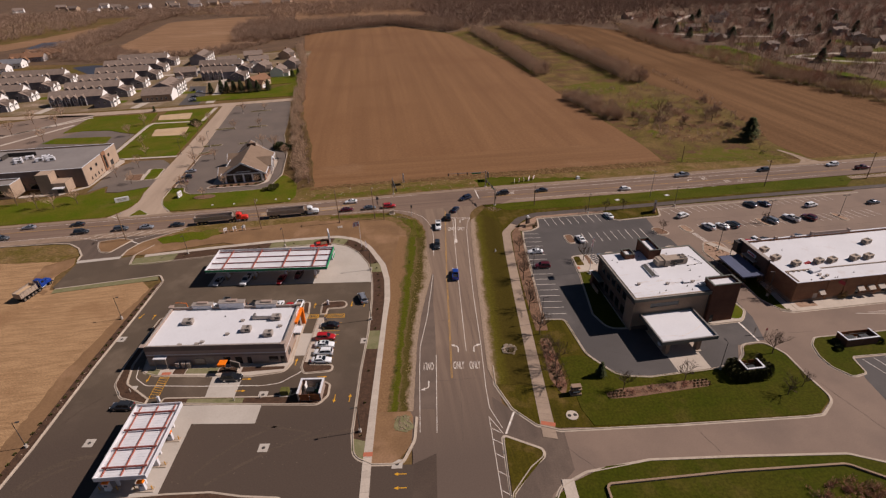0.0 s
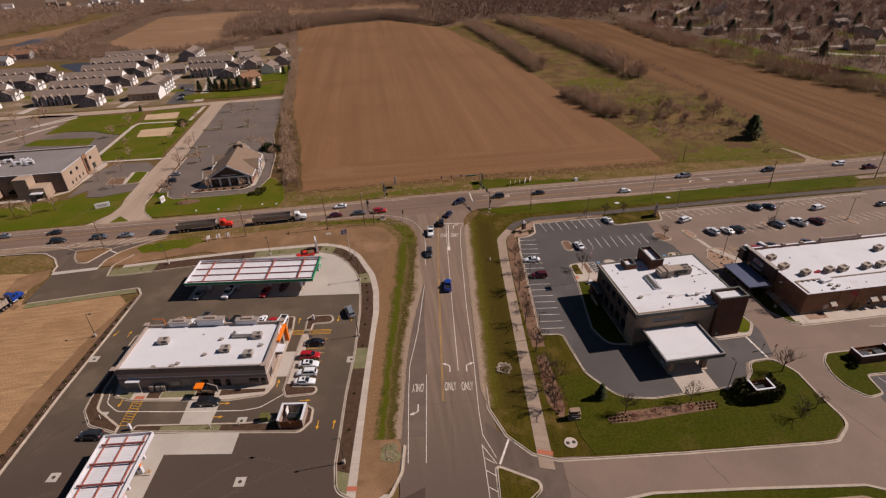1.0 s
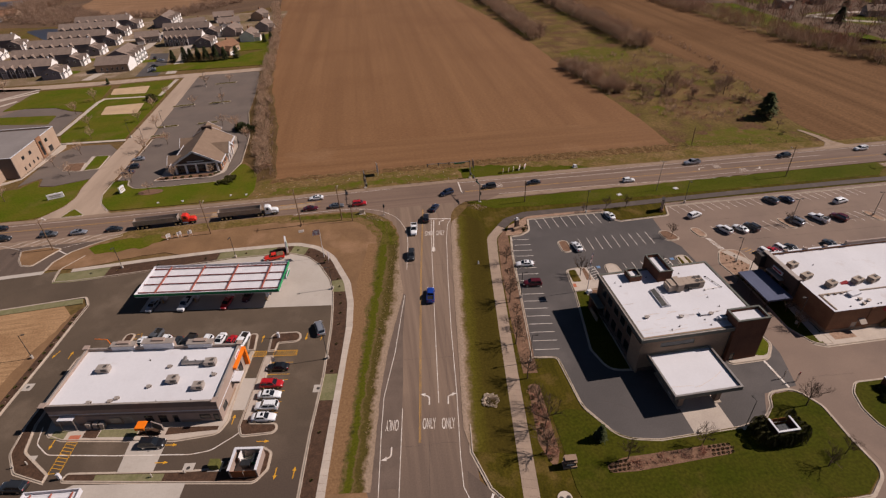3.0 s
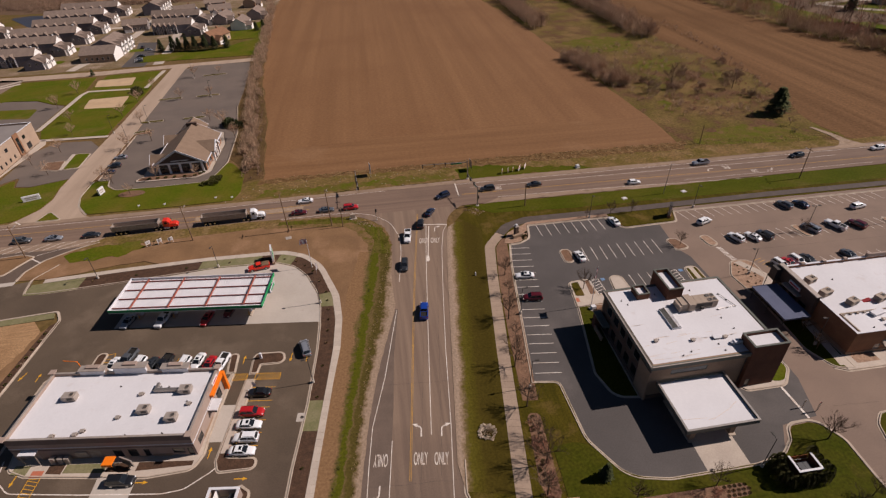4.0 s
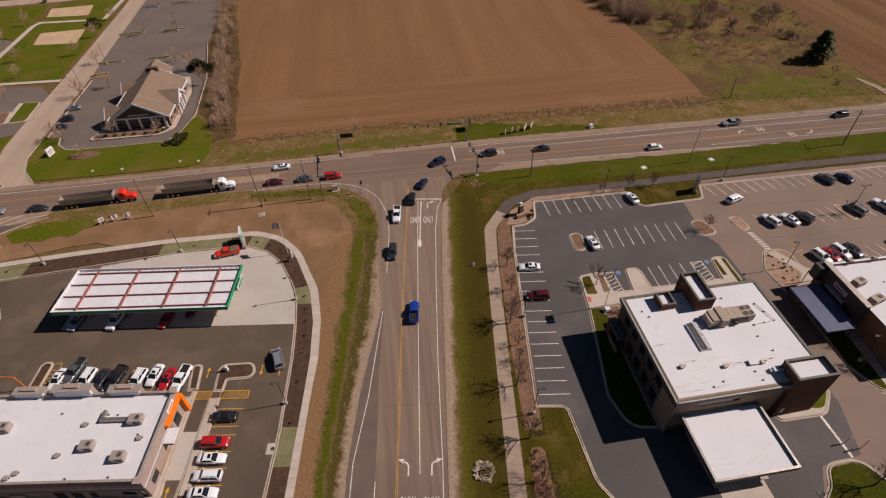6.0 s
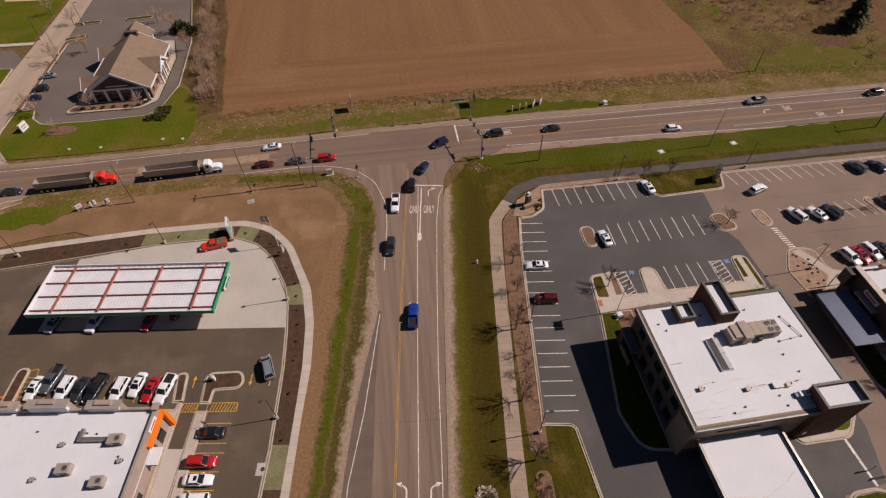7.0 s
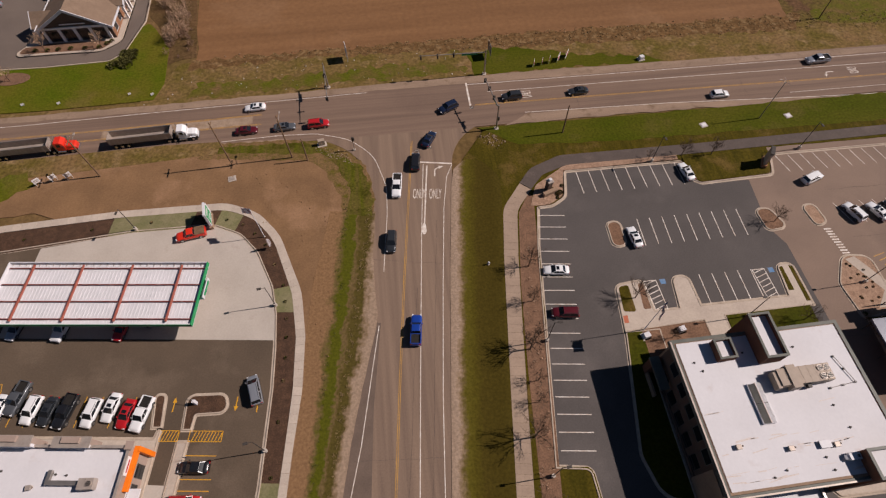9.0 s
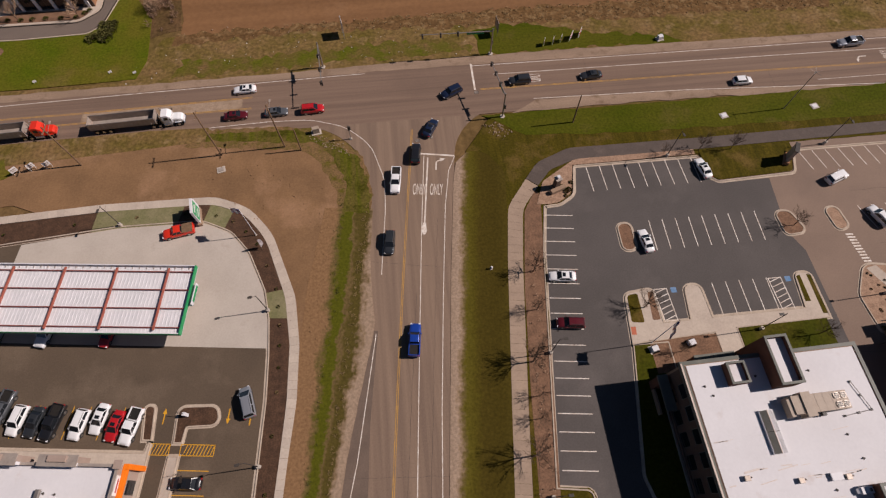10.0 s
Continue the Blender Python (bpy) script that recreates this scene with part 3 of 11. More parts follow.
# verges of the main road
area("verge", [(-480, 190.5), (480, 190.5), (480, 195), (181, 196.5), (122, 203), (40, 206), (-33, 206), (-36, 200), (-41, 193), (-480, 193)], -0.05, VERGE, "rough dry verge with scattered tufts", category="verge")
area("lawn", ragged([(38, 193.2), (60, 193.2), (84, 192.8), (80, 195.4), (66, 197.6), (54, 201.2), (44, 202.4), (37, 201)], 0.8, 1.4), -0.02, GRASS_STRIP, "brighter green patch of roadside grass", category="lawn")
area("lawn", ragged([(-30, 193.6), (-8, 194), (20, 194.6), (36, 194.4), (36, 197.6), (18, 199.4), (-6, 197.8), (-28, 198.4)], 1.0, 1.2, 3), -0.028, GRASS_GREEN, "patchy green grass on the verge", category="lawn")
area("verge", [(-112, 169), (-90, 163), (-62, 165), (6, 166), (14, 179), (-112, 179)], -0.045, VERGE, "dry verge beside the main road", category="verge")

area("dry_grass_band", ragged([(36, 202.6), (60, 202.0), (90, 201.4), (122, 200.4), (126, 206.4), (60, 207.4), (34, 207.0), (-30, 207.0), (-31, 203.4), (0, 204.4)], 0.9, 1.3), -0.04, DEAD_GRASS, "brown dead grass along the ploughed field", category="verge")

for pts in ([(128, 205.6), (140, 213), (150, 217.6), (166, 213), (174, 204), (178, 196), (171, 194), (137, 197)], [(133.6, 246), (139, 250), (141, 238), (134.8, 234)], [(144, 296), (152, 306), (166, 309), (176, 300), (160, 286)], [(180.4, 214), (182.4, 208), (186, 199), (184, 197), (180.6, 206)], [(126, 352), (150, 362), (168, 350), (162, 330), (134, 326)]):
    area("meadow_grass", ragged(pts, 1.3, 1.6), -0.085, GRASS_GREEN, "fresh green grass patch in the wild meadow", category="meadow")

area("estate_ground", ragged(rnd((-275, 364, 4), (-182, 362), (-140, 363), (-112, 366), (-118, 400), (-96, 430), (-62, 428), (-60, 560), (-215, 566), (-222, 500), (-275, 486)), 0.8, 4), -0.075, ESTATE, "worn grass, drives and bare soil between the houses", category="ground")

# the two roads
we, ee, ys = 4.3, 21.4, 177.4
road_path = rnd((-700, ys), (-100, ys), (lp(we, 78.4)[0], ys, 16), (*lp(we, 20),), (*lp(3.4, -20),), (*lp(4.6, -32),), (*lp(4.6, -160),), (*lp(24, -160),), (*lp(24, -30),), (*lp(ee, 0),), (lp(ee - 0.8, 80.6)[0], ys + 1.2, 13), (100, 177.2), (700, 175), (700, 191.4), (60, 192.2), (-700, 190.2))
area("road", road_path, 0.0, ROAD, "worn brown-grey asphalt side road and junction", category="road")
area("road", [(-700, 177.6), (700, 175.6), (700, 191.2), (60, 192), (-700, 190)], 0.005, ROAD_EW, "worn brown-grey asphalt main road", category="road")
# gravel shoulders
area("gravel_shoulder", ragged([(-480, 174.4), (-112, 174.6), (-60, 174.2), (-34, 173.8), (-14, 174.4), (-2, 176.0), (-6, 177.9), (-60, 178.3), (-480, 178.0)], 0.3, 2.2), 0.012, SHOULDER, "pale gravel shoulder of the main road", category="verge")
area("gravel_shoulder", ragged([(-480, 190.0), (-480, 191.6), (-60, 191.9), (-10, 192.2), (20, 193.0), (60, 193.0), (132, 191.6), (480, 189.6), (480, 187.6), (131, 189.8), (84, 190.2), (35, 190.6), (12, 190.7), (-35, 190.0)], 0.18, 2.5), 0.012, SHOULDER, "pale gravel shoulder of the main road", category="verge")
area("gravel_shoulder", ragged([(42, 176.2), (66, 176.5), (94, 176.0), (123, 174.2), (180, 172.6), (480, 168), (480, 171.4), (180, 174.6), (124, 175.9), (81, 178.4), (60, 179.2), (48, 179.2)], 0.25, 2.5), 0.014, SHOULDER, "pale gravel shoulder of the main road", category="verge")
area("asphalt_patch", lrnd((7.2, 33), (8.1, 33), (8.0, 18), (8.3, 12), (8.7, 4.5), (8.9, -6), (9.0, -20), (3.8, -20), (4.0, 2), (4.6, 13), (5.8, 23)), 0.005, PATCH, "darker resurfaced strip of the turning lane", category="road", depth=0.02)

# verges of the side road: bare soil, grass ditch
area("bare_soil", lrnd((-58, 54.6), (-30, 58.2), (-24.6, 58.2, 5), (-18, 55.6, 5), (-11.4, 48), (-7.6, 38.8), (-5.5, 30), (-4.8, 15), (-4.6, -8), (-4.1, -33), (1.2, -33.4, 3), (4.2, -29, 3), (4.2, -22), (2.4, -18), (3.4, 30), (4.2, 60), (2.0, 69, 8), (-9, 75), (-60, 68), (-82, 62)), 0.03, SOIL, "bare graded brown soil verge", category="verge")
area("grass_ditch", ragged(lrnd((-4.6, -20.5), (4.2, -20.5), (4.2, 2), (4.9, 13), (6.1, 23), (7.3, 31.5), (7.4, 35), (6.3, 41), (5.6, 47), (5.3, 57), (-3.8, 57), (-5.0, 40), (-4.6, 22)), 0.06, 1.2), 0.052, WEST_VERGE, "green grass ditch fading into soil and gravel shoulder", category="verge")
area("grass_ditch", ragged(lrnd((-0.4, 56), (4.7, 56), (4.6, 60, 4), (1.6, 69, 6), (-12, 75.5), (-30, 74), (-30, 72.2), (-6, 72.2, 6), (-0.4, 63, 5)), 0.35, 0.9), 0.055, DITCH, "green grass with dry tufts at the road corner", category="verge")
area("verge", ragged(lrnd((-1.6, 56), (5.2, 56), (5.0, 60, 4), (2.2, 70, 6), (-12, 76.2), (-30, 75), (-34, 70.6), (-8, 70.2, 6), (-1.6, 60, 5)), 0.28, 0.9, 5), 0.040, THIN_VERGE, "thin dry grass along both sides of the ditch", category="verge")
area("verge", lrnd((-46, 69), (-30, 72), (-30, 75.5), (-42, 74.4), (-80, 69), (-86, 62)), 0.05, VERGE, "thin dry grass verge", category="verge")
area("stone_riprap", ragged(lrnd((0.4, -21.8, 1), (3.4, -21.4, 1), (4.4, -24.6), (3.4, -26.2, 1), (0.8, -25.6, 1)), 0.3, 0.8), 0.07, SEEDED, "pale riprap stones at a culvert", category="stones")

# ---- east side: lawns, drives, lots ----
area("drive", [(14, 40), (300, 30), (300, 164), (80, 164), (80, 92), (30, 92), (23, 78), (14, 72)], -0.012, DRIVE, "old brown-grey asphalt drive and shop car park", category="drive")
area("drive", [(*lp(21.0, -17),), (21.6, 77.0), (26.2, 71.4), (31.0, 69.6), (30.0, 60.4), (24.6, 56.2), (20.0, 49.0), (*lp(21.4, -60),)], 0.006, FRESH_ROAD, "dark asphalt turning lanes round the splitter island", category="drive")
lawn_pts = [(*lp(22.6, 70), 3), lp(22.8, 10), (20.9, 88), (20.4, 83.5), (22.4, 76.6), (26.2, 71.9), (30.4, 70.2), (36.8, 69.2), (54, 67.6), (80.4, 65.6), (83.6, 65.6, 2), (88.5, 68.8, 3.5), (88.2, 76), (88.5, 83, 3), (86.4, 87.4, 3), (81.0, 87.3, 2.5), (79.4, 84.4, 2), (76.6, 82.4, 3), (70.9, 81.2), (54.7, 81.0, 6), (48, 82.5, 6), (43.6, 90.5, 6), (42.8, 104.2, 1.2), (37.6, 104.9), lp(37.4, 52), (44.6, 153.4), (48, 153.7, 2), (50.5, 155.4, 2), (51, 161.8, 1), (76.5, 162), (97, 160.5), (97, 163), (176, 162.2), (178, 169), (120, 172), (66, 174.2), (38, 176.4, 4)]
area("lawn", ragged(rnd(*lawn_pts), 0.12), 0.04, GRASS_DULL, "thin spring lawn round the bank and along the road", category="lawn", depth=0.35)
area("verge", lrnd((20.5, 64), (20.3, 44), (20.5, 20), (20.7, -8), (22.0, -13.2), (30.0, -14), (30.2, 20), (30.4, 46), (30.7, 58, 6), (30.6, 66, 4), (27, 70.4, 3), (23.4, 71, 2), (20.9, 68)), 0.056, EAST_VERGE, "roadside grass fading from gravel to thin olive lawn", category="verge")
area("lawn", rnd((43.2, 90.5, 6), (47.6, 82.1, 6), (54.7, 80.6, 6), (70.9, 80.8), (76.8, 82.0, 3), (79.6, 84.3, 2), (81.2, 87.1, 2.5), (86.3, 87.2, 3), (88.4, 83, 3), (88.1, 76), (88.4, 69, 3.5), (83.4, 65.8, 2), (80.4, 65.8), (54, 67.8), (37.4, 69.6), (36.4, 74), (37, 90)), 0.106, GRASS, "green mown lawn in front of the bank", category="lawn")
area("lawn", ragged([(36, 176.2), (44, 170.2), (66, 168.6), (176.8, 167.2), (184, 172), (184, 176), (120, 176), (66, 175.8)], 0.25), 0.06, GRASS_STRIP, "green grass strip along the main road", category="lawn")
kerb(rnd((20.9, 90), (20.2, 84), (22.2, 76.6), (26.0, 71.6), (30.4, 69.5), (36.8, 68.9), (54, 67.3), (80.4, 65.3), (83.8, 65.3, 2), (88.8, 68.7, 3.5), (88.5, 76), (88.8, 83, 3), (86.4, 87.8, 3), (80.9, 87.6, 2.5), (79.3, 84.5, 2), (76.6, 82.2, 3), (70.9, 81.0), (54.7, 80.8, 6), (47.8, 82.3, 6), (43.4, 90.5, 6), (42.7, 104.0, 1.2), (37.5, 104.8), lp(37.2, 49), (44.8, 153.1), closed=False), closed=False)
# gap for the wedge-shaped splitter island
area("splitter_island", rnd((18.9, 69.8, 0.5), (26.3, 64.9, 1.4), (18.0, 57.4, 0.5), (17.3, 55.5)), 0.12, GRASS_DULL, "grass splitter island with a kerb", category="island")
kerb(ring_ccw(rnd((18.7, 70.1, 0.5), (26.6, 65.0, 1.4), (22.2, 62.0), (17.8, 57.4, 0.5), (16.9, 55.5))))
area("lawn", rnd((29.0, 58.0, 2), (36, 60.2), (44.4, 60.0), (60.3, 58.3), (81.2, 55.7, 3), (90, 51.2), (104, 30), (104, 10), (18, 10), (17, 40), (24, 55, 2)), 0.10, GRASS, "green lawn south of the drive", category="lawn")
kerb(rnd((16.5, 40), (21.5, 50), (26.4, 57.4, 4), (32, 59.5), (44.4, 60.3), (60.3, 58.6), (81.2, 56.0, 3), (90.2, 51.4), (104, 30), closed=False), closed=False, side=-1)
area("planting_bed", rnd((34.6, 56.2, 1), (58, 55.3), (79, 53.6, 3), (86, 48), (90, 20), (31, 20)), 0.16, GRASS, "grass bed behind a low stone edging", category="planting bed")
part("bed_edging", sweep(bmesh.new(), rnd((31, 20), (34.4, 56.4, 1), (58, 55.5), (79, 53.9, 3), (86.4, 48), (90, 20), closed=False), [(-0.2, 0), (-0.2, 0.55), (0.2, 0.55), (0.2, 0)]), STONE_TAN)
tagged(bpy.data.objects["bed_edging"], "low pale stone edging of a planting bed", "edging", kind="structure")

# the bank's car park
lot_pts = rnd((50.6, 155.2, 2.5), (52.2, 161.3, 0.5), (77.2, 161.2, 0.5), (77.6, 156.4, 1.5), (79.6, 154.9), (89.7, 154.9), (88.6, 143), (90.4, 139), (90.8, 116), (90.1, 97), (87.4, 88.4), (80, 87.6), (76.5, 82), (70.9, 81.2), (54.7, 80.9, 6), (47.8, 82.4, 6), (43.5, 90.5, 6), (42.8, 104.1, 1.2), (37.6, 104.9), lp(37.3, 49), (45.2, 152.9, 0.5), (47.6, 153.3, 3))
area("car_park", lot_pts, 0.004, LOT, "dark grey asphalt car park of the bank", category="car park")
kerb(rnd((44.9, 153.0, 0.5), (47.8, 153.1, 3), (50.9, 155.0, 2.5), (52.2, 161.5, 0.5), (77.4, 161.4, 0.5), (77.8, 156.6, 1.5), (79.6, 155.1, 1.5), (95.2, 155.6, 1.2), (97, 161, 0.5), (176, 160.6), closed=False), closed=False)
area("planting_bed", rnd((45.6, 153.4), (47.6, 153.6, 3), (50.4, 155.4, 2.5), (52.0, 161.8), (77, 161.9), (77, 163.2), (53, 163.4, 2), (45.4, 158.6, 2), (43.4, 153.6)), 0.125, BED_STONE, "brown stone and bark bed at the car park corner", category="planting bed")
area("lawn", rnd((78, 157, 1.5), (79.8, 155.5, 1.2), (94.9, 156, 1.2), (96.4, 160.4), (96.4, 162.6), (78, 163)), 0.13, GRASS_DULL, "grass island with a pylon sign", category="lawn")
area("planting_bed", lrnd((33.3, 42), (34.0, 57, 1), (36.3, 62, 1), (37.2, 60.6), (37.1, 51), (37.0, 5), (34.0, 5), (33.4, 24)), 0.06, MULCH_BROWN, "bark strip between sidewalk and car park", category="planting bed")
area("planting_bed", lrnd((34.4, 2, 1), (36.8, 2, 1), (37.8, -14, 1), (36.6, -18, 1), (34.4, -12)), 0.055, MULCH_BROWN, "bark bed of a roadside tree", category="planting bed")
area("asphalt_path", rnd((42.3, 159.6), (44.4, 157.8), (47.4, 161.2, 3), (53, 163.2, 6), (80, 163.1), (130, 163.6), (200, 162.6), (200, 165.2), (130, 166.2), (80, 165.8), (52, 166.0, 6), (45.2, 163.2, 4)), 0.13, PATH, "dark asphalt footpath curving along the car park", category="path")

# the left site
left_lot = lrnd((4.9, -33.6), (-3, -33.4), (-6.6, -31.6, 3), (-7.7, -26), (-8.3, -8), (-8.2, 6), (-8.9, 21), (-9.7, 28.4), (-10.7, 34.6), (-12.3, 40, 6), (-16.4, 47.2, 6), (-20.4, 51.3, 5), (-26.3, 53.5, 6), (-42, 51.8), (-64.6, 47.1), (-83, 43.6), (-88, 43.2, 1), (-89.5, 49), (-94.3, 47.6), (-106.4, 46.4), (-105.2, 31.2), (-104, 30.3), (-96, 32.0), (-75.6, 36.2, 1.2), (-73.3, 33, 2), (-72.8, 15), (-72.6, -5), (-71.6, -28), (-72, -70), (4.9, -70))
area("car_park", left_lot, 0.008, NEW_LOT, "new dark asphalt forecourt of the petrol station", category="car park")
kerb(lrnd((4.9, -22), (4.7, -28, 3), (2.6, -33.4, 2), (-3, -33.4), (-6.8, -31.6, 3), (-7.8, -26), (-8.4, -8), (-8.3, 6), (-9.0, 21), (-9.8, 28.4), (-10.8, 34.6), (-12.4, 40, 6), (-16.5, 47.3, 6), (-20.5, 51.4, 5), (-26.4, 53.6, 6), (-42, 51.9), (-64.6, 47.2), (-83, 43.7), (-88.4, 43.3, 1), (-90, 49.5, 2), (-86.5, 56), closed=False), closed=False, side=-1)
kerb(lrnd((-104, 30.2), (-96, 31.9), (-75.5, 36.3, 1.2), (-73.2, 33, 2), (-72.7, 15), (-72.5, -5), (-71.5, -28), (-71.9, -70), closed=False), closed=False, side=-1)
area("seeded_strip", lrnd((-104, 30.1), (-96, 31.8), (-76, 35.8), (-75, 33.8), (-96, 29.6), (-103.6, 27.8)), 0.11, SEEDED, "pale seeded strip behind the kerb", category="verge")
area("mulch_bed", lrnd((-73.0, 33), (-72.9, 15), (-72.8, -5), (-71.8, -28), (-72.2, -70), (-73.9, -70), (-73.6, -28), (-74.5, -5), (-74.6, 15), (-74.5, 31, 1)), 0.11, MULCH, "dark mulch strip behind the kerb", category="planting bed")
# the station's roadside beds between kerb and sidewalk, in alternating lengths
N_KERB = [(-7.4, -30), (-7.6, -26), (-8.2, -8), (-8.1, 6), (-8.8, 21), (-9.6, 28.4), (-10.6, 34.6), (-12.2, 40), (-16.3, 47.1), (-20.2, 51.2), (-26.2, 53.4), (-42, 51.7), (-64.6, 46.9), (-83, 43.4), (-88.4, 42.8)]
N_WALK = [(-4.4, -33), (-4.5, -26), (-5.1, -8), (-5.2, 6), (-5.7, 21), (-6.0, 28), (-7.0, 34.6), (-8.6, 41), (-13.7, 50.4), (-19.0, 55.4), (-25.5, 57.3), (-42, 55.7), (-64.6, 51.9), (-83, 48.3), (-88.6, 47.2)]


def along(pts, f):
    """The point at the fraction f of a polyline's vertices."""
    i = min(int(f), len(pts) - 2)
    a, b = pts[i], pts[i + 1]
    return (a[0] + (b[0] - a[0]) * (f - i), a[1] + (b[1] - a[1]) * (f - i))


for f0, f1, m, nm, lb in ((0, 0.7, SEEDED, "seeded_strip", "pale seeded strip between kerb and sidewalk"), (0.7, 2.55, MULCH, "mulch_bed", "dark mulch bed between kerb and sidewalk"), (2.55, 3.05, SEEDED, "seeded_strip", "pale seeded strip between kerb and sidewalk"),
                           (3.05, 6.05, MULCH, "mulch_bed", "dark mulch bed between kerb and sidewalk"), (6.05, 6.9, SEEDED, "seeded_strip", "pale seeded strip between kerb and sidewalk"), (6.9, 9.3, MULCH, "mulch_bed", "dark mulch bed between kerb and sidewalk"),
                           (9.3, 10.0, SEEDED, "seeded_strip", "pale seeded strip between kerb and sidewalk"), (10.0, 10.3, MULCH, "mulch_bed", "dark mulch bed under the price sign"), (10.3, 11.2, SEEDED, "seeded_strip", "pale seeded strip between kerb and sidewalk"), (11.2, 12.6, MULCH, "mulch_bed", "dark mulch bed between kerb and sidewalk"), (12.6, 14, SEEDED, "seeded_strip", "pale seeded strip between kerb and sidewalk")):
    fs = sorted({f0, f1, *[i for i in range(15) if f0 < i < f1]})
    area(nm, [lp(*along(N_KERB, f)) for f in fs] + [lp(*along(N_WALK, f)) for f in reversed(fs)], 0.05, m, lb, category="planting bed")
# concrete pads of the forecourt
area("concrete_pad", lrnd((-9.9, 29.6), (-58.4, 29.6), (-58.4, 47.9), (-42, 51.6), (-26.4, 53.3, 6), (-20.6, 51.1, 5), (-16.7, 47.0, 6), (-12.6, 39.8, 6), (-11, 34.5)), 0.016, CONCRETE, "pale concrete apron round the fuel canopy", category="concrete pad")
area("concrete_pad", lrnd((-48.5, -17.2), (-28.6, -17.5), (-28.5, -22.7), (-41.8, -22.4), (-40.6, -60), (-53.6, -60), (-53.4, -20)), 0.016, CONCRETE, "pale concrete apron of the lorry pumps", category="concrete pad")
area("concrete_pad", lrnd((-42.6, -8.2), (-35.5, -8.2), (-35.4, -15.2), (-41.9, -15.2)), 0.016, CONCRETE, "pale concrete crossing in the drive-through lane", category="concrete pad")
area("concrete_pad", lrnd((-25.5, 6.4), (-22.3, 6.3), (-21.9, -2.0), (-25.3, -2.0)), 0.016, CONCRETE, "pale concrete crossing beside the shop", category="concrete pad")
for u, v in ((-60.6, -26.7), (-24.9, -28.9), (1.7, -33.4), (-8.9, 2.9), (-71.3, 6.0), (-59.6, -11.9), (-29.2, -14.6)):
    d = thing("drain_pad", *lp(u, v), 0.008, -7.1, "square concrete pad with an iron drain cover", "drain", group="drain pads")
    part("slab", boxes((-1.0, 1.0, -1.0, 1.0, -0.1, 0.016), bevel=0.01), CONCRETE, d)
    part("cover", rod(bmesh.new(), (0, 0, 0), (0, 0, 0.03), 0.35, sides=20), METAL_DARK, d, "dark iron cover")

# the west side beyond the main road
area("access_road", rnd((-106, 190.3), (-103.4, 193.2), (-99.0, 199.6, 6), (-97.8, 206, 6), (-98.9, 214, 6), (-98.9, 240), (-98.5, 277), (-98.8, 311), (-99.2, 356), (-90.8, 356), (-90.4, 326), (-89.8, 284), (-88.9, 262), (-89.0, 225), (-89.9, 213.5, 6), (-89.2, 205, 6), (-87.2, 199, 6), (-82.7, 192.6, 5), (-76.5, 190.3)), 0.008, ACCESS, "pale worn concrete access road", category="road")
area("access_road", [(-330, 351), (-228, 352), (-176, 349.6), (-136, 351), (-105, 354.8), (-56, 358.6), (-52, 366), (-89, 363.2), (-101, 362.6), (-138, 358.8), (-182, 358.4), (-232, 360), (-330, 361)], 0.002, ACCESS, "pale concrete residential road", category="road")
island("traffic_island", ring_ccw(rnd((-96.8, 191.6, 0.5), (-94.8, 197.6, 0.8), (-89.2, 191.7, 0.5))), GRASS_BRIGHT, "kerbed grass triangle in the mouth of the access road")
line([(-103.2, 192.9), (-100.8, 191.0)], 0.4, 0.012, label="white stop line across the access road")
area("car_park", rnd((-91, 352, 1), (-87, 357.2, 2), (-56.5, 357.6, 2), (-54.2, 338), (-52.0, 308), (-50.9, 282), (-45.9, 252), (-44.6, 224, 4), (-47.6, 212, 4), (-50.6, 209.3, 3), (-66, 208.8), (-79, 209.2, 3), (-82.2, 212.4, 2), (-83.4, 216.8), (-87.4, 217.4), (-87.2, 257.2), (-88.6, 262), (-89.6, 284)), 0.014, LOT_PALE, "worn grey asphalt car park of the gabled bank", category="car park")
area("lawn", rnd((-88.9, 216.8, 1), (-88.8, 206, 5), (-86.8, 199.6, 5), (-82.3, 193.6, 3), (-60, 193.2), (-37.5, 193.8), (-35.8, 199), (-36.6, 212), (-41.0, 220), (-44.1, 224.2, 4), (-47.4, 211.6, 4), (-50.6, 208.8, 3), (-66, 208.3), (-79.2, 208.7, 3), (-82.8, 212.2, 2), (-83.8, 216.6, 1)), 0.045, GRASS_BRIGHT, "green lawn in front of the gabled bank", category="lawn")
kerb(rnd((-88.9, 217.1), (-89.0, 206, 5), (-87.0, 199.4, 5), (-82.4, 193.2), closed=False), closed=False)
kerb(rnd((-51.2, 284), (-45.7, 252), (-44.4, 224, 4), (-47.5, 211.8, 4), (-50.6, 209.0, 3), (-66, 208.5), (-79.1, 208.9, 3), (-82.5, 212.3, 2), (-83.6, 217.0, 0.6), (-87.6, 217.2, 0.8), (-87.4, 257.4, 1), (-82.0, 258.0), closed=False), closed=False)
area("planting_bed", rnd((-88.8, 218, 0.5), (-87.9, 218, 0.5), (-87.8, 258.2), (-82.6, 258.8, 0.6), (-82.8, 261.4, 0.6), (-88.0, 261.8, 0.6)), 0.10, MULCH_BROWN, "brown bark strip with shrubs beside the access road", category="planting bed")
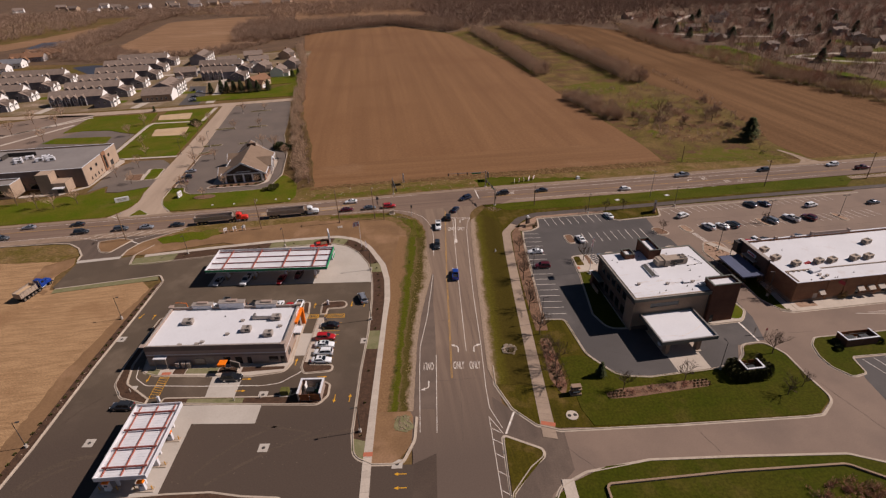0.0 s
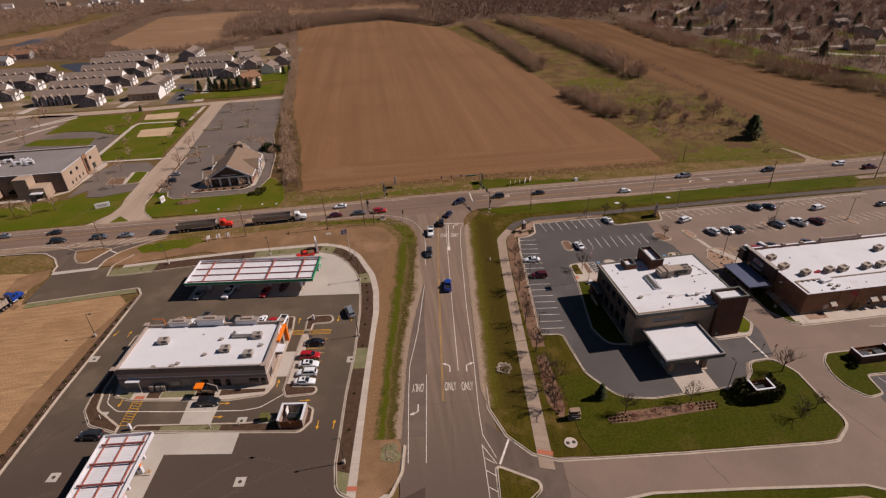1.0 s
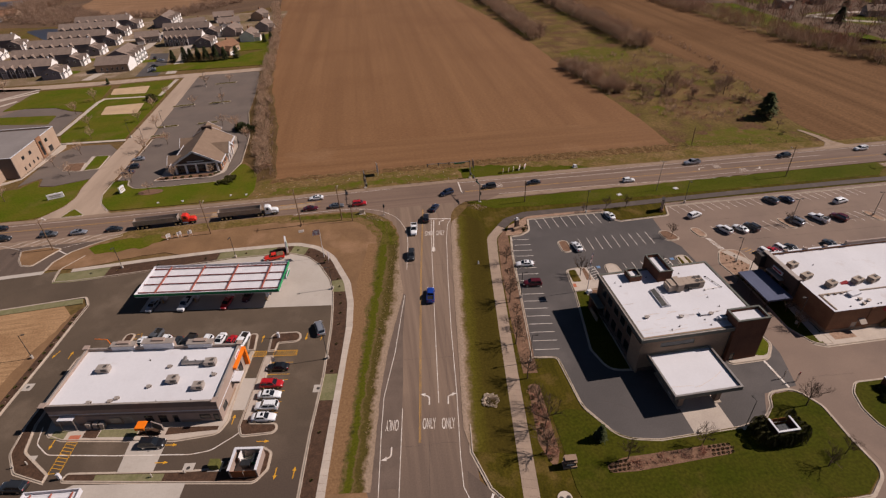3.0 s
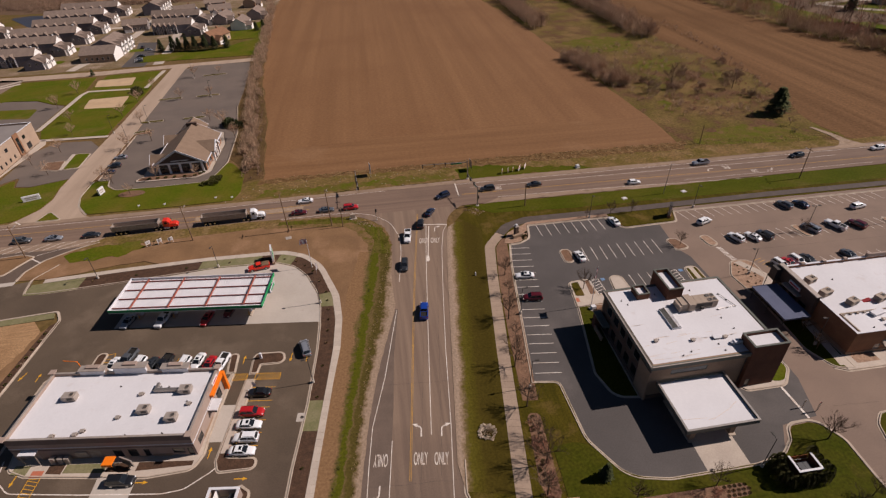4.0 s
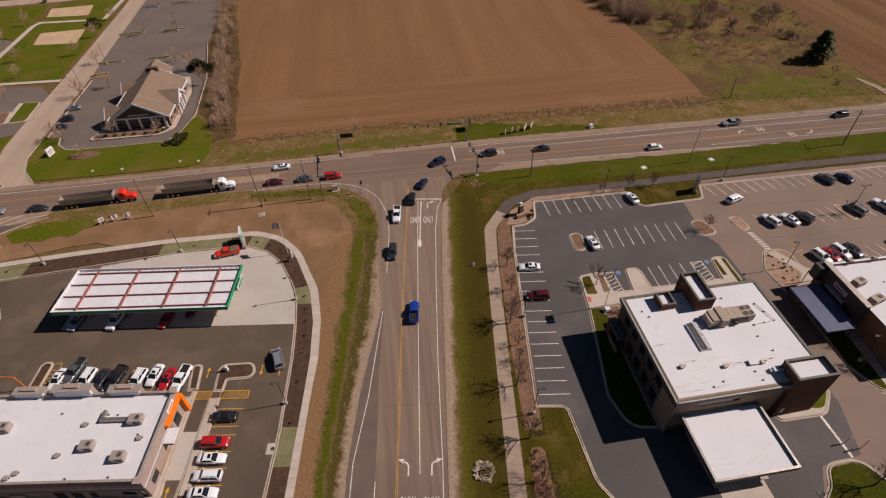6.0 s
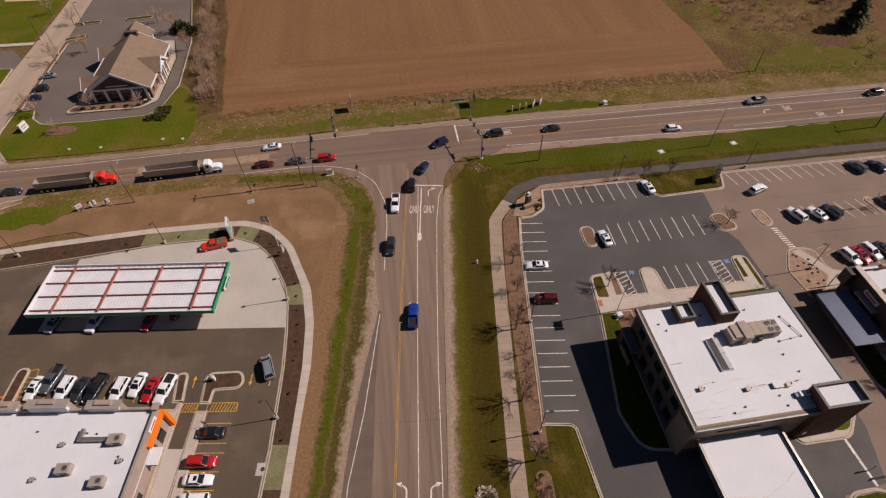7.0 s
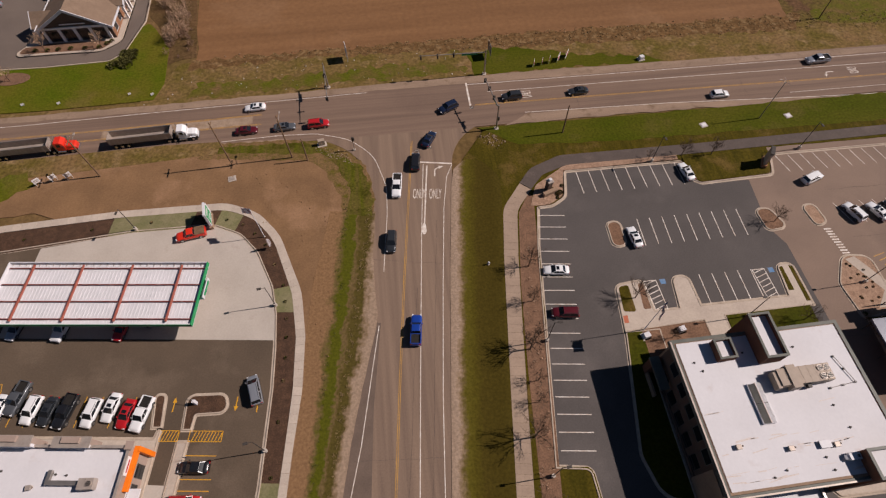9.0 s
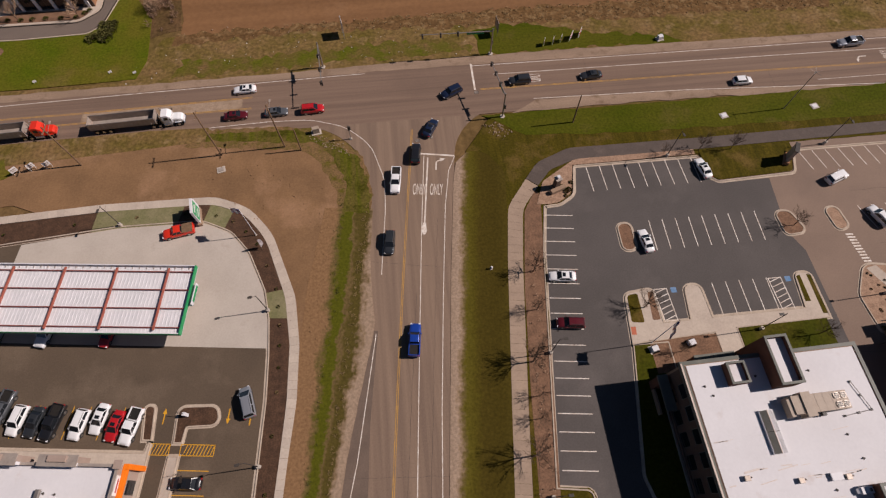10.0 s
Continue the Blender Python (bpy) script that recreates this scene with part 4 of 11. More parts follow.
area("rough_ground", ragged([(-36.4, 206), (-37.5, 214), (-41.0, 222), (-43.8, 226), (-45.3, 252), (-50.4, 284), (-53.5, 338), (-56, 357), (-50.5, 380), (-46, 326), (-40, 290), (-35.4, 262), (-29.5, 208)], 0.5, 3), -0.06, BRUSH_FLOOR, "dry brown ground under the roadside brush", category="verge")
area("lawn", rnd((-131.6, 349.4, 1), (-112, 351.6), (-104.6, 352.0, 1), (-100.6, 320), (-100.4, 260.4), (-126.6, 261.8, 1), (-130.6, 271), (-131.6, 322)), 0.06, GRASS_BRIGHT, "green park lawn between the roads", category="lawn")
area("lawn", rnd((-177, 313.4, 1), (-175.6, 346.4, 2), (-136.6, 348.0, 1), (-133.4, 322), (-134.2, 304), (-142.0, 307.2, 2), (-151, 313.6), (-164, 316)), 0.052, GRASS_BRIGHT, "green lawn beside the park path", category="lawn")
area("sand_court", rnd((-133.2, 341.2, 1), (-114.4, 342.6, 1), (-112.2, 328.6, 1), (-130.8, 329.6, 1)), 0.09, SAND, "pale sand court on the park lawn", category="sand court")
area("sand_court", rnd((-125.6, 309.5, 1), (-107.6, 311, 1), (-106, 295, 1), (-123.4, 296.5, 1)), 0.09, SAND, "pale sand court on the park lawn", category="sand court")
for pth in ([(-132.2, 271), (-132.6, 318), (-131.2, 322.8), (-109.6, 321.8)], [(-127.4, 260.4), (-99.2, 259.2)], [(-102.4, 352.0), (-103.2, 322.0)], [(-174, 345), (-205, 318)], [(-220, 300), (-176, 350)], [(-205, 290), (-178, 330)]):
    tagged(part("footpath", sweep(bmesh.new(), pth, [(-1.0, 0), (-1.0, 0.1), (1.0, 0.1), (1.0, 0)]), WALKWAY), "pale concrete footpath", "path", kind="structure")
area("car_park", rnd((-123.3, 248.4, 1), (-117.8, 256.6, 2), (-104.4, 255.6, 1), (-99.0, 248.6, 1), (-99.0, 221.4), (-110.2, 217.4, 1), (-115.4, 218.4), (-117.6, 226, 1), (-123.6, 220)), 0.006, LOT_PALE, "asphalt car park beside the office block", category="car park")
island("grass_island", rnd((-112.8, 231.0, 1), (-113.4, 237.2, 1), (-106.9, 237.4, 1), (-105.4, 228.6, 1)), MULCH_BROWN, "kerbed bark island with shrubs in the office car park")
island("grass_island", rnd((-104.7, 229.4, 1), (-105.4, 243.4, 1), (-99.6, 242.6, 1), (-99.2, 230.0, 1)), GRASS_BRIGHT, "kerbed grass island in the office car park")
area("footpath", [(-105.9, 229.2), (-106.7, 243.0), (-105.6, 243.2), (-104.9, 229.0)], 0.135, WALKWAY, "narrow pale path between two islands", category="path", depth=0.1)
area("car_park", [(-240, 336), (-200, 356), (-176, 352), (-168, 322), (-172, 284), (-230, 270)], 0.002, DRIVE, "pale worn car park with bare trees", category="car park")
area("car_park", [(-180, 299), (-167.5, 315.4), (-151.5, 313.2), (-141, 305.8), (-134.6, 303), (-133.8, 272), (-146, 278), (-178, 284)], 0.056, LOT_PALE, "dark asphalt car park behind the office block", category="car park")
area("lawn", rnd((-179, 295, 1), (-176.2, 304.4, 1), (-145.4, 301, 2), (-143.8, 288, 1)), 0.075, GRASS_BRIGHT, "grass strip beside the office car park", category="lawn")
area("lawn", rnd((-260, 193), (-150, 192.6), (-107, 192.6), (-103.8, 193.9), (-99.6, 199.9, 6), (-98.4, 206, 6), (-99.4, 214, 3), (-99.4, 220.6), (-110.2, 216.8, 1), (-115.8, 217.6), (-118.2, 224.6, 1), (-121.8, 217.4), (-134.6, 216.0), (-150, 212.4), (-260, 214)), 0.045, GRASS_BRIGHT, "green lawn in front of the office block", category="lawn")
area("lawn", rnd((-126, 385), (-75, 398), (-58, 420), (-54, 372), (-122, 372)), 0.06, GRASS_BRIGHT, "green lawn with conifers by the houses", category="lawn")
area("lawn", [(-62, 470), (-88, 432), (-88, 412), (-60, 415)], 0.055, GRASS_BRIGHT, "green lawn beside the last houses", category="lawn")

# drive of the left site to the main road
area("drive", rnd((-100.4, 158.4), (-100.7, 163), (-104, 168.4), (-108.5, 172.3, 3), (-113.9, 173.6), (-132, 174.4), (-132, 178.2), (-62, 178.4), (-71.9, 176.2), (-78, 173.4), (-84.1, 169.2), (-87.0, 164.3), (-87.5, 158.4)), 0.009, FRESH_ROAD, "dark asphalt mouth of the station drive", category="drive")
area("concrete_apron", [(-100.4, 159.5), (-87.3, 160.1), (-87.2, 158.5), (-100.2, 157.8)], 0.02, CONCRETE, "pale concrete strip across the drive", category="concrete pad")
island("verge", ring_ccw(rnd((-99.2, 172.2, 0.6), (-97.6, 167.5), (-95.4, 164.2, 1), (-92.2, 163.3, 1.2), (-89.8, 167.8), (-87.6, 171.4, 0.6), (-92, 173.2))), SOIL, "bare soil splitter island with a kerb", z=0.1)
area("bare_soil", ragged([(-87.0, 160.4), (-86.6, 164.2), (-83.7, 169.0), (-77.7, 173.0), (-71.6, 175.6), (-40, 176.4), (-30, 172), (-36, 164), (-62, 163.2), (-78, 159.8)], 0.2), 0.022, SOIL, "bare soil beside the station drive", category="verge")
area("lawn", ragged([(-79.6, 170.6), (-72, 173.4), (-60.4, 174.4), (-57.4, 171), (-64, 167.4), (-76.8, 166.2)], 0.6, 1.6), 0.06, GRASS_BRIGHT, "patchy green grass on the bare soil", category="lawn")
area("verge", ragged([(-132, 173.6), (-114, 172.8), (-108.6, 171.4), (-104.6, 167.6), (-101.6, 162.6), (-106, 160), (-128, 162), (-140, 166)], 0.5, 1.8), 0.02, VERGE, "thin grass between the drive and the stubble", category="verge")
kerb(rnd((-132, 174.2), (-113.9, 173.4), (-108.6, 172.2, 3), (-104.1, 168.3), (-100.9, 163), (-100.6, 159.6), closed=False), closed=False, side=-1)
kerb(rnd((-87.3, 160.2), (-86.8, 164.3), (-83.9, 169.1), (-77.8, 173.2), (-71.8, 176.0), closed=False), closed=False, side=-1)
area("bare_soil", ragged([(-100.6, 157.2), (-105.6, 144), (-101, 142.2), (-101.4, 140.4), (-108.2, 142), (-110, 158), (-102, 162)], 0.3, 1.6), 0.002, SOIL, "bare trodden soil along the stubble", category="verge")
area("asphalt_patch", lrnd((4.6, -33.6), (9.1, -31.2), (9.3, -41), (4.6, -41)), 0.004, SOUTH_LOT, "dark asphalt patch of the forecourt's mouth", category="road", depth=0.05)


# field entrance
area("field_track", rnd((172.5, 190.6), (190.5, 190.6), (186, 192.2), (183.6, 196, 2), (182.4, 202), (179.6, 209), (178.2, 209), (180.2, 200), (180.0, 195.5, 2), (177.0, 192.4)), 0.016, GRAVEL, "pale gravel field entrance", category="path")

# ---- building helpers ----


def wall(parent, p0, p1, z0, z1, thick, material, openings=(), name="wall", label=""):
    """An upright wall from p0 to p1, its outside to the right; openings (from, to, bottom, top, kind) go through it and get frames and panes."""
    d = Vector((p1[0] - p0[0], p1[1] - p0[1]))
    length, yaw = d.length, math.degrees(math.atan2(d.y, d.x))
    bm = bmesh.new()
    xs = sorted({0.0, length, *[v for o in openings for v in o[:2]]})
    for a, b in zip(xs, xs[1:]):
        zs = [z0]
        for o in sorted((o for o in openings if o[0] <= a + 1e-4 and o[1] >= b - 1e-4), key=lambda o: o[2]):
            zs += [o[2], o[3]]
        zs.append(z1)
        for lo, hi in zip(zs[::2], zs[1::2]):
            if hi - lo > 1e-3:
                box(bm, a, b, 0, thick, lo, hi)
    bmesh.ops.remove_doubles(bm, verts=bm.verts, dist=0.001)
    w = part(name, bm, material, parent, label)
    w.matrix_basis = pose(p0[0], p0[1], 0, 0, 0, yaw)
    for a, b, lo, hi, kind in openings:
        f, s = 0.09, 0.03
        frame_mat = {"dark": METAL_DARK, "white": METAL_WHITE, "metal": STEEL, "door": METAL_DARK, "shutter": METAL_GREY, "green": COPING}[kind]
        fr = part("door" if kind in ("door", "shutter") else "window", boxes((a, b, s, s + 0.1, hi - f, hi), (a, b, s, s + 0.1, lo, lo + f), (a, a + f, s, s + 0.1, lo + f, hi - f), (b - f, b, s, s + 0.1, lo + f, hi - f)), frame_mat, w)
        if kind == "shutter":
            bm = bmesh.new()
            k = max(3, int((hi - lo) / 0.5))
            for i in range(k):
                box(bm, a + f, b - f, s + 0.04, s + 0.09, lo + f + (hi - lo - 2 * f) * i / k, lo + f + (hi - lo - 2 * f) * (i + 0.94) / k)
            part("leaf", bm, METAL_GREY, fr)
        else:
            k = max(1, round((b - a) / 1.6))
            for i in range(k):
                x0, x1 = a + f + (b - a - 2 * f) * i / k, a + f + (b - a - 2 * f) * (i + 1) / k
                part("pane", boxes((x0 + 0.02, x1 - 0.02, s + 0.05, s + 0.07, lo + f, hi - f)), GLASS, fr)
    return w


def flat_block(parent, x0, x1, y0, y1, z0, roof, top, material, coping=None, openings=None, t=0.35, roof_mat=None, cap=0.5, cap_over=0.12, cap_h=0.28):
    """Four walls, a membrane roof sunk behind a parapet, and a coping round its top."""
    o = openings or {}
    pts = [(x0, y0), (x1, y0), (x1, y1), (x0, y1)]
    for i, side in enumerate("sEnw".upper()):
        a, b = Vector(pts[i]), Vector(pts[(i + 1) % 4])
        d = (b - a).normalized()
        if i % 2:
            a, b = a + d * t, b - d * t
        wall(parent, a, b, z0, top, t, material if not isinstance(material, dict) else material[side], o.get(side, ()))
    part("roof", boxes((x0 + t, x1 - t, y0 + t, y1 - t, roof - 0.3, roof)), roof_mat or ROOF_WHITE, parent, "white membrane roof" if (roof_mat or ROOF_WHITE) is ROOF_WHITE else "")
    if coping:
        e, c = cap_over, cap
        bm = boxes((x0 - e, x1 + e, y0 - e, y0 - e + c, top, top + cap_h), (x0 - e, x1 + e, y1 + e - c, y1 + e, top, top + cap_h), (x0 - e, x0 - e + c, y0 - e + c, y1 + e - c, top, top + cap_h), (x1 + e - c, x1 + e, y0 - e + c, y1 + e - c, top, top + cap_h))
        part("coping", bm, coping, parent)


def rooftop_unit(x, y, z, yaw, sx=2.2, sy=1.5, h=1.1, fans=1, material=None, duct=False, label="grey rooftop air-conditioning unit with a fan"):
    u = thing("rooftop_unit", x, y, z, yaw, label, "rooftop unit", group="rooftop units")
    part("kerb_base", boxes((-sx / 2 + 0.1, sx / 2 - 0.1, -sy / 2 + 0.1, sy / 2 - 0.1, 0, 0.3)), METAL_GREY, u)
    bm = boxes((-sx / 2, sx / 2, -sy / 2, sy / 2, 0.3, 0.3 + h), bevel=0.03)
    part("housing", bm, material or METAL_GREY, u)
    for i in range(1, max(2, int(sx / 1.1))):
        xx = -sx / 2 + sx * i / max(2, int(sx / 1.1))
        part("seam_strip", boxes((xx - 0.03, xx + 0.03, -sy / 2 - 0.02, sy / 2 + 0.02, 0.32, 0.3 + h + 0.02)), material or METAL_GREY, u)
    part("hood", prism_side(-sx / 2 - 0.5, -sx / 2, -sy / 2 + 0.15, sy / 2 - 0.15, 0.45, 0.3 + h - 0.1), material or METAL_GREY, u)
    part("intake_grille", boxes((-sx * 0.1, sx * 0.35, -sy / 2 - 0.03, -sy / 2 - 0.003, 0.5, 0.1 + h)), METAL_DARK, u)
    for i in range(fans):
        r = min(sx, sy) * (0.28 if fans == 1 else 0.19)
        fx = sx * 0.22 if fans == 1 else sx / 2 - (0.55 if i % 2 else 1.55)
        fy = 0 if fans == 1 else (-sy * 0.24 if i < 2 else sy * 0.24)
        fan = part("fan", rod(bmesh.new(), (fx, fy, 0.3 + h), (fx, fy, 0.3 + h + 0.12), r, sides=20), METAL_GREY if fans > 1 else (material or METAL_GREY), u)
        part("fan_opening", rod(bmesh.new(), (fx, fy, 0.3 + h + 0.12), (fx, fy, 0.3 + h + 0.135), r * 0.85, sides=20), METAL_DARK, fan)
        bm = bmesh.new()
        for q in range(4):
            box(bm, fx - r * 0.8, fx + r * 0.8, fy - r * 0.75 + q * r * 0.5 - 0.015, fy - r * 0.75 + q * r * 0.5 + 0.015, 0.3 + h + 0.14, 0.3 + h + 0.16)
        part("fan_guard", bm, STEEL, fan)
    return u


def prism_side(x0, x1, y0, y1, z0, z1):
    """A wedge-shaped hood that slopes out towards x0."""
    bm = bmesh.new()
    v = [bm.verts.new(p) for p in ((x0, y0, z0), (x1, y0, z0), (x1, y0, z1), (x0, y1, z0), (x1, y1, z0), (x1, y1, z1))]
    for f in ((0, 1, 2), (5, 4, 3), (0, 3, 4, 1), (1, 4, 5, 2), (2, 5, 3, 0)):
        bm.faces.new([v[i] for i in f])
    return bm


def roof_vent(x, y, z, kind="pipe"):
    v = thing("roof_vent", x, y, z, 0, "small dark roof vent pipe" if kind == "pipe" else "grey mushroom roof vent", "roof vent", group="roof vents")
    if kind == "pipe":
        part("flashing", rod(bmesh.new(), (0, 0, 0), (0, 0, 0.05), 0.28, 0.22, 10), METAL_DARK, v)
        part("pipe", rod(bmesh.new(), (0, 0, 0), (0, 0, 0.4), 0.09), METAL_DARK, v)
    else:
        part("base", boxes((-0.4, 0.4, -0.4, 0.4, 0, 0.35)), METAL_GREY, v)
        part("cap", boxes((-0.55, 0.55, -0.5, 0.5, 0.35, 0.6), bevel=0.08), METAL_GREY, v)
        part("neck", rod(bmesh.new(), (0.5, 0, 0), (0.9, 0.15, 0.55), 0.16), METAL_GREY, v)
    v.scale = (0.7, 0.7, 0.8)
    return v


def roof_stain(x, y, z, length, yaw, width=0.12, label="faint weathered seam on the roof membrane"):
    s = tagged(part("roof_seam", boxes((-length / 2, length / 2, -width / 2, width / 2, 0, 0.008)), ROOF_SEAM), label, "roof seam", kind="structure")
    s.matrix_basis = pose(x, y, z + 0.004, 0, 0, yaw)


# ---- the bank beside the side road ----
bank = thing("bank_building", 70.3, 108.3, 0, 0.8, "two-storey bank with brown walls and white flat roof", "building")
bx0, bx1, by0, by1 = -13.4, 13.7, -11.3, 11.3
wins_w = [(2 + i * 3.2, 4.2 + i * 3.2, 1.0, 3.6, "dark") for i in range(6)] + [(2 + i * 3.2, 4.2 + i * 3.2, 5.4, 7.6, "green") for i in range(6)]
# west wall in a darker tone than the tan south and north walls
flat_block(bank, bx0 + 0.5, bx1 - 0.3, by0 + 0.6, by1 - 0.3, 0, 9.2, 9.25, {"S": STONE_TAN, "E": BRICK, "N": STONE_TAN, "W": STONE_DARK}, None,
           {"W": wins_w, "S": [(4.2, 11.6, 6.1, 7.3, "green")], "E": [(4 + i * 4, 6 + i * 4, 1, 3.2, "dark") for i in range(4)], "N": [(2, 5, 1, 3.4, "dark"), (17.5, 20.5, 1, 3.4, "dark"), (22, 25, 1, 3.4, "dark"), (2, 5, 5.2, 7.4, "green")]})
for b, nm in (((bx0, bx1, by0, by0 + 0.55), 0), ((bx0, bx1, by1 - 0.55, by1), 1), ((bx0, bx0 + 0.55, by0 + 0.55, by1 - 0.55), 2), ((bx1 - 0.55, bx1, by0 + 0.55, by1 - 0.55), 3)):
    part("eave_fascia", boxes((*b, 8.55, 9.32)), COPING, bank, "dark grey-green roof fascia")
part("eave_gutter", boxes((bx0 + 0.02, bx0 + 0.26, by0 + 0.3, by1 - 0.3, 9.32, 9.4), (bx0 + 0.3, bx1 - 6.6, by0 + 0.02, by0 + 0.22, 9.32, 9.4)), METAL_GREY, bank)
part("base_course", boxes((bx0 + 0.35, bx0 + 0.5, by0 + 0.6, by1 - 0.3, 0, 0.9), (bx0 + 0.5, bx1 - 7, by0 + 0.45, by0 + 0.6, 0, 0.9)), STONE_DARK, bank)
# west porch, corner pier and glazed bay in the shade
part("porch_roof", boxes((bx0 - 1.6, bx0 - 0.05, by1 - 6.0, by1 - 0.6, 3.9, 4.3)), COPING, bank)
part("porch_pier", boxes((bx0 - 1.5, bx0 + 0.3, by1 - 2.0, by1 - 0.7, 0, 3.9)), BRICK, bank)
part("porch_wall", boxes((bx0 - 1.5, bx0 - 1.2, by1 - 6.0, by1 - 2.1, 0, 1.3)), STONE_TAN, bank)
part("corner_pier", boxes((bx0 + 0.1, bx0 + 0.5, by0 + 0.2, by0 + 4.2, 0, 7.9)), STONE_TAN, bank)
# south-east brick tower
flat_block(bank, 6.6, 13.75, -11.5, -7.6, 0, 10.5, 11.1, BRICK, COPING, {"S": [(0.9, 1.9, 0.02, 2.2, "door")]}, t=0.3, cap=0.4, cap_over=0.05, cap_h=0.16)
part("downpipe", rod(bmesh.new(), (6.35, -10.85, 0.1), (6.35, -10.85, 8.6), 0.09), METAL_DARK, bank)
# roof lantern boxes over the north entrance
flat_block(bank, -1.3, 2.0, 6.0, 13.0, 0, 11.2, 11.9, BRICK, COPING, {"N": [(0.8, 2.5, 0.02, 2.8, "door"), (0.8, 2.5, 3.6, 8.0, "dark")]}, t=0.28, cap=0.36, cap_over=0.05, cap_h=0.16)
flat_block(bank, -7.4, -4.7, 7.1, 10.2, 9.2, 10.1, 10.6, BRICK, COPING, t=0.25, cap=0.32, cap_over=0.05, cap_h=0.14)
part("entrance_canopy", boxes((-8.0, -1.4, 11.4, 13.2, 3.2, 3.6)), COPING, bank)
part("entrance_pier", boxes((-8.0, -7.3, 12.4, 13.1, 0, 3.2)), BRICK, bank)
# drive-through canopy
dtc = thing("drive_through_canopy", 66.2, 91.8, 0, 0.8, "white-topped drive-through canopy with dark fascia and brick piers", "canopy")
part("deck", boxes((-6.6, 6.6, -5.3, 5.4, 3.95, 4.4)), ROOF_WHITE, dtc, "white membrane top")
for b in ((-6.9, 6.9, -5.6, -5.3), (-6.9, 6.9, 5.4, 5.6), (-6.9, -6.6, -5.3, 5.4), (6.6, 6.9, -5.3, 5.4)):
    part("fascia", boxes((*b, 3.85, 4.78)), COPING, dtc)
part("fascia_cap", boxes((6.56, 6.94, -5.6, 5.6, 4.78, 4.84), (-6.94, -6.56, -5.6, 5.6, 4.78, 4.84), (-6.56, 6.56, -5.64, -5.26, 4.78, 4.84)), STEEL, dtc)
for px in (-4.4, 3.4):
    for py in (-3.8, 3.0):
        part("pier", boxes((px - 0.5, px + 0.5, py - 0.6, py + 0.6, 0.15, 3.9), bevel=0.02), STONE_TAN, dtc)
    part("island", boxes((px - 0.7, px + 0.7, -4.9, 4.6, -0.1, 0.16), bevel=0.03), KERB, dtc)
    part("teller_unit", boxes((px - 0.35, px + 0.35, -1.6, -0.7, 0.16, 1.6), bevel=0.04), METAL_WHITE, dtc)
area("concrete_pad", rnd((61.6, 80.4), (69.5, 81.0), (69.6, 97.0), (61.9, 97.0)), 0.012, WALKWAY, "tan concrete slab under the drive-through", category="concrete pad")
# planted strip and kerb round the bank's west side
island("lawn", rnd((54.4, 125.0), (52.8, 116), (50.8, 105, 3), (52.4, 98.6, 5), (57, 97.9), (57, 118.8), (60.5, 119.6), (60.5, 124.9)), GRASS, "shaded grass strip beside the bank", z=0.12)
area("planting_bed", rnd((57.2, 119.8), (68.8, 119.8), (68.8, 125.4), (57.2, 125.4)), 0.13, MULCH_BROWN, "bark bed before the bank's north wall", category="planting bed")
area("lawn", rnd((73.0, 120.2), (88.6, 120.4), (88.6, 126.8), (73.0, 126.8)), 0.125, GRASS, "grass beside the bank entrance", category="lawn")
island("concrete_apron", rnd((77.3, 97.4), (78.4, 95.9, 1), (86.6, 95.9, 2.5), (90.0, 99.8, 2), (89.4, 104), (84.0, 104), (84.0, 97.6)), WALKWAY, "tan concrete apron beside the brick tower", z=0.12)
area("lawn", rnd((84.4, 97.2, 1), (87.0, 96.9, 2), (89.6, 100.0, 2), (89.1, 103.8), (84.4, 103.8)), 0.135, GRASS_BRIGHT, "small grass plot beside the brick tower", category="lawn")
# roof plant of the bank
RZ = 9.21
unit = rooftop_unit(73.9, 111.6, RZ, 0.8, 8.0, 2.5, 1.5, 4, METAL_TAN, label="long tan rooftop unit with four dark fans")
part("filter_box", boxes((-2.6, -1.2, -1.75, 1.6, 0.3, 2.0), bevel=0.03), METAL_TAN, unit)
part("intake_box", boxes((-4.6, -4.02, -1.5, 0.9, 0.3, 1.6), bevel=0.03), METAL_TAN, unit)
part("gas_meter", boxes((0.2, 0.8, -1.75, -1.3, 0.3, 0.9), bevel=0.03), METAL_DARK, unit)
sk = thing("roof_skylight", 66.7, 108.6, RZ, 0.8, "ridge skylight with pale glass on a metal kerb", "skylight")
part("kerb_base", boxes((-1.0, 1.0, -2.9, 2.9, 0, 0.35)), METAL_WHITE, sk)
# the east slope's panes are white to paint in the sun on them
for sx in (-1, 1):
    for ya, yb in ((-2.85, -0.05), (0.05, 2.85)):
        bm = bmesh.new()
        vs = [bm.verts.new(p) for p in ((sx * 0.95, ya, 0.35), (sx * 0.95, yb, 0.35), (sx * 0.04, yb, 0.66), (sx * 0.04, ya, 0.66))]
        bm.faces.new(vs if sx > 0 else vs[::-1])
        bmesh.ops.solidify(bm, geom=bm.faces[:], thickness=0.06)
        part("pane", bm, SKY_PANE if sx < 0 else METAL_WHITE, sk, "grey glazing" if sx < 0 else "glazing in sunlit white")
part("ridge_bar", boxes((-0.05, 0.05, -2.9, 2.9, 0.6, 0.7)), METAL_GREY, sk)
part("glazing_bar", boxes((-0.9, 0.9, -0.04, 0.04, 0.3, 0.45)), METAL_DARK, sk)
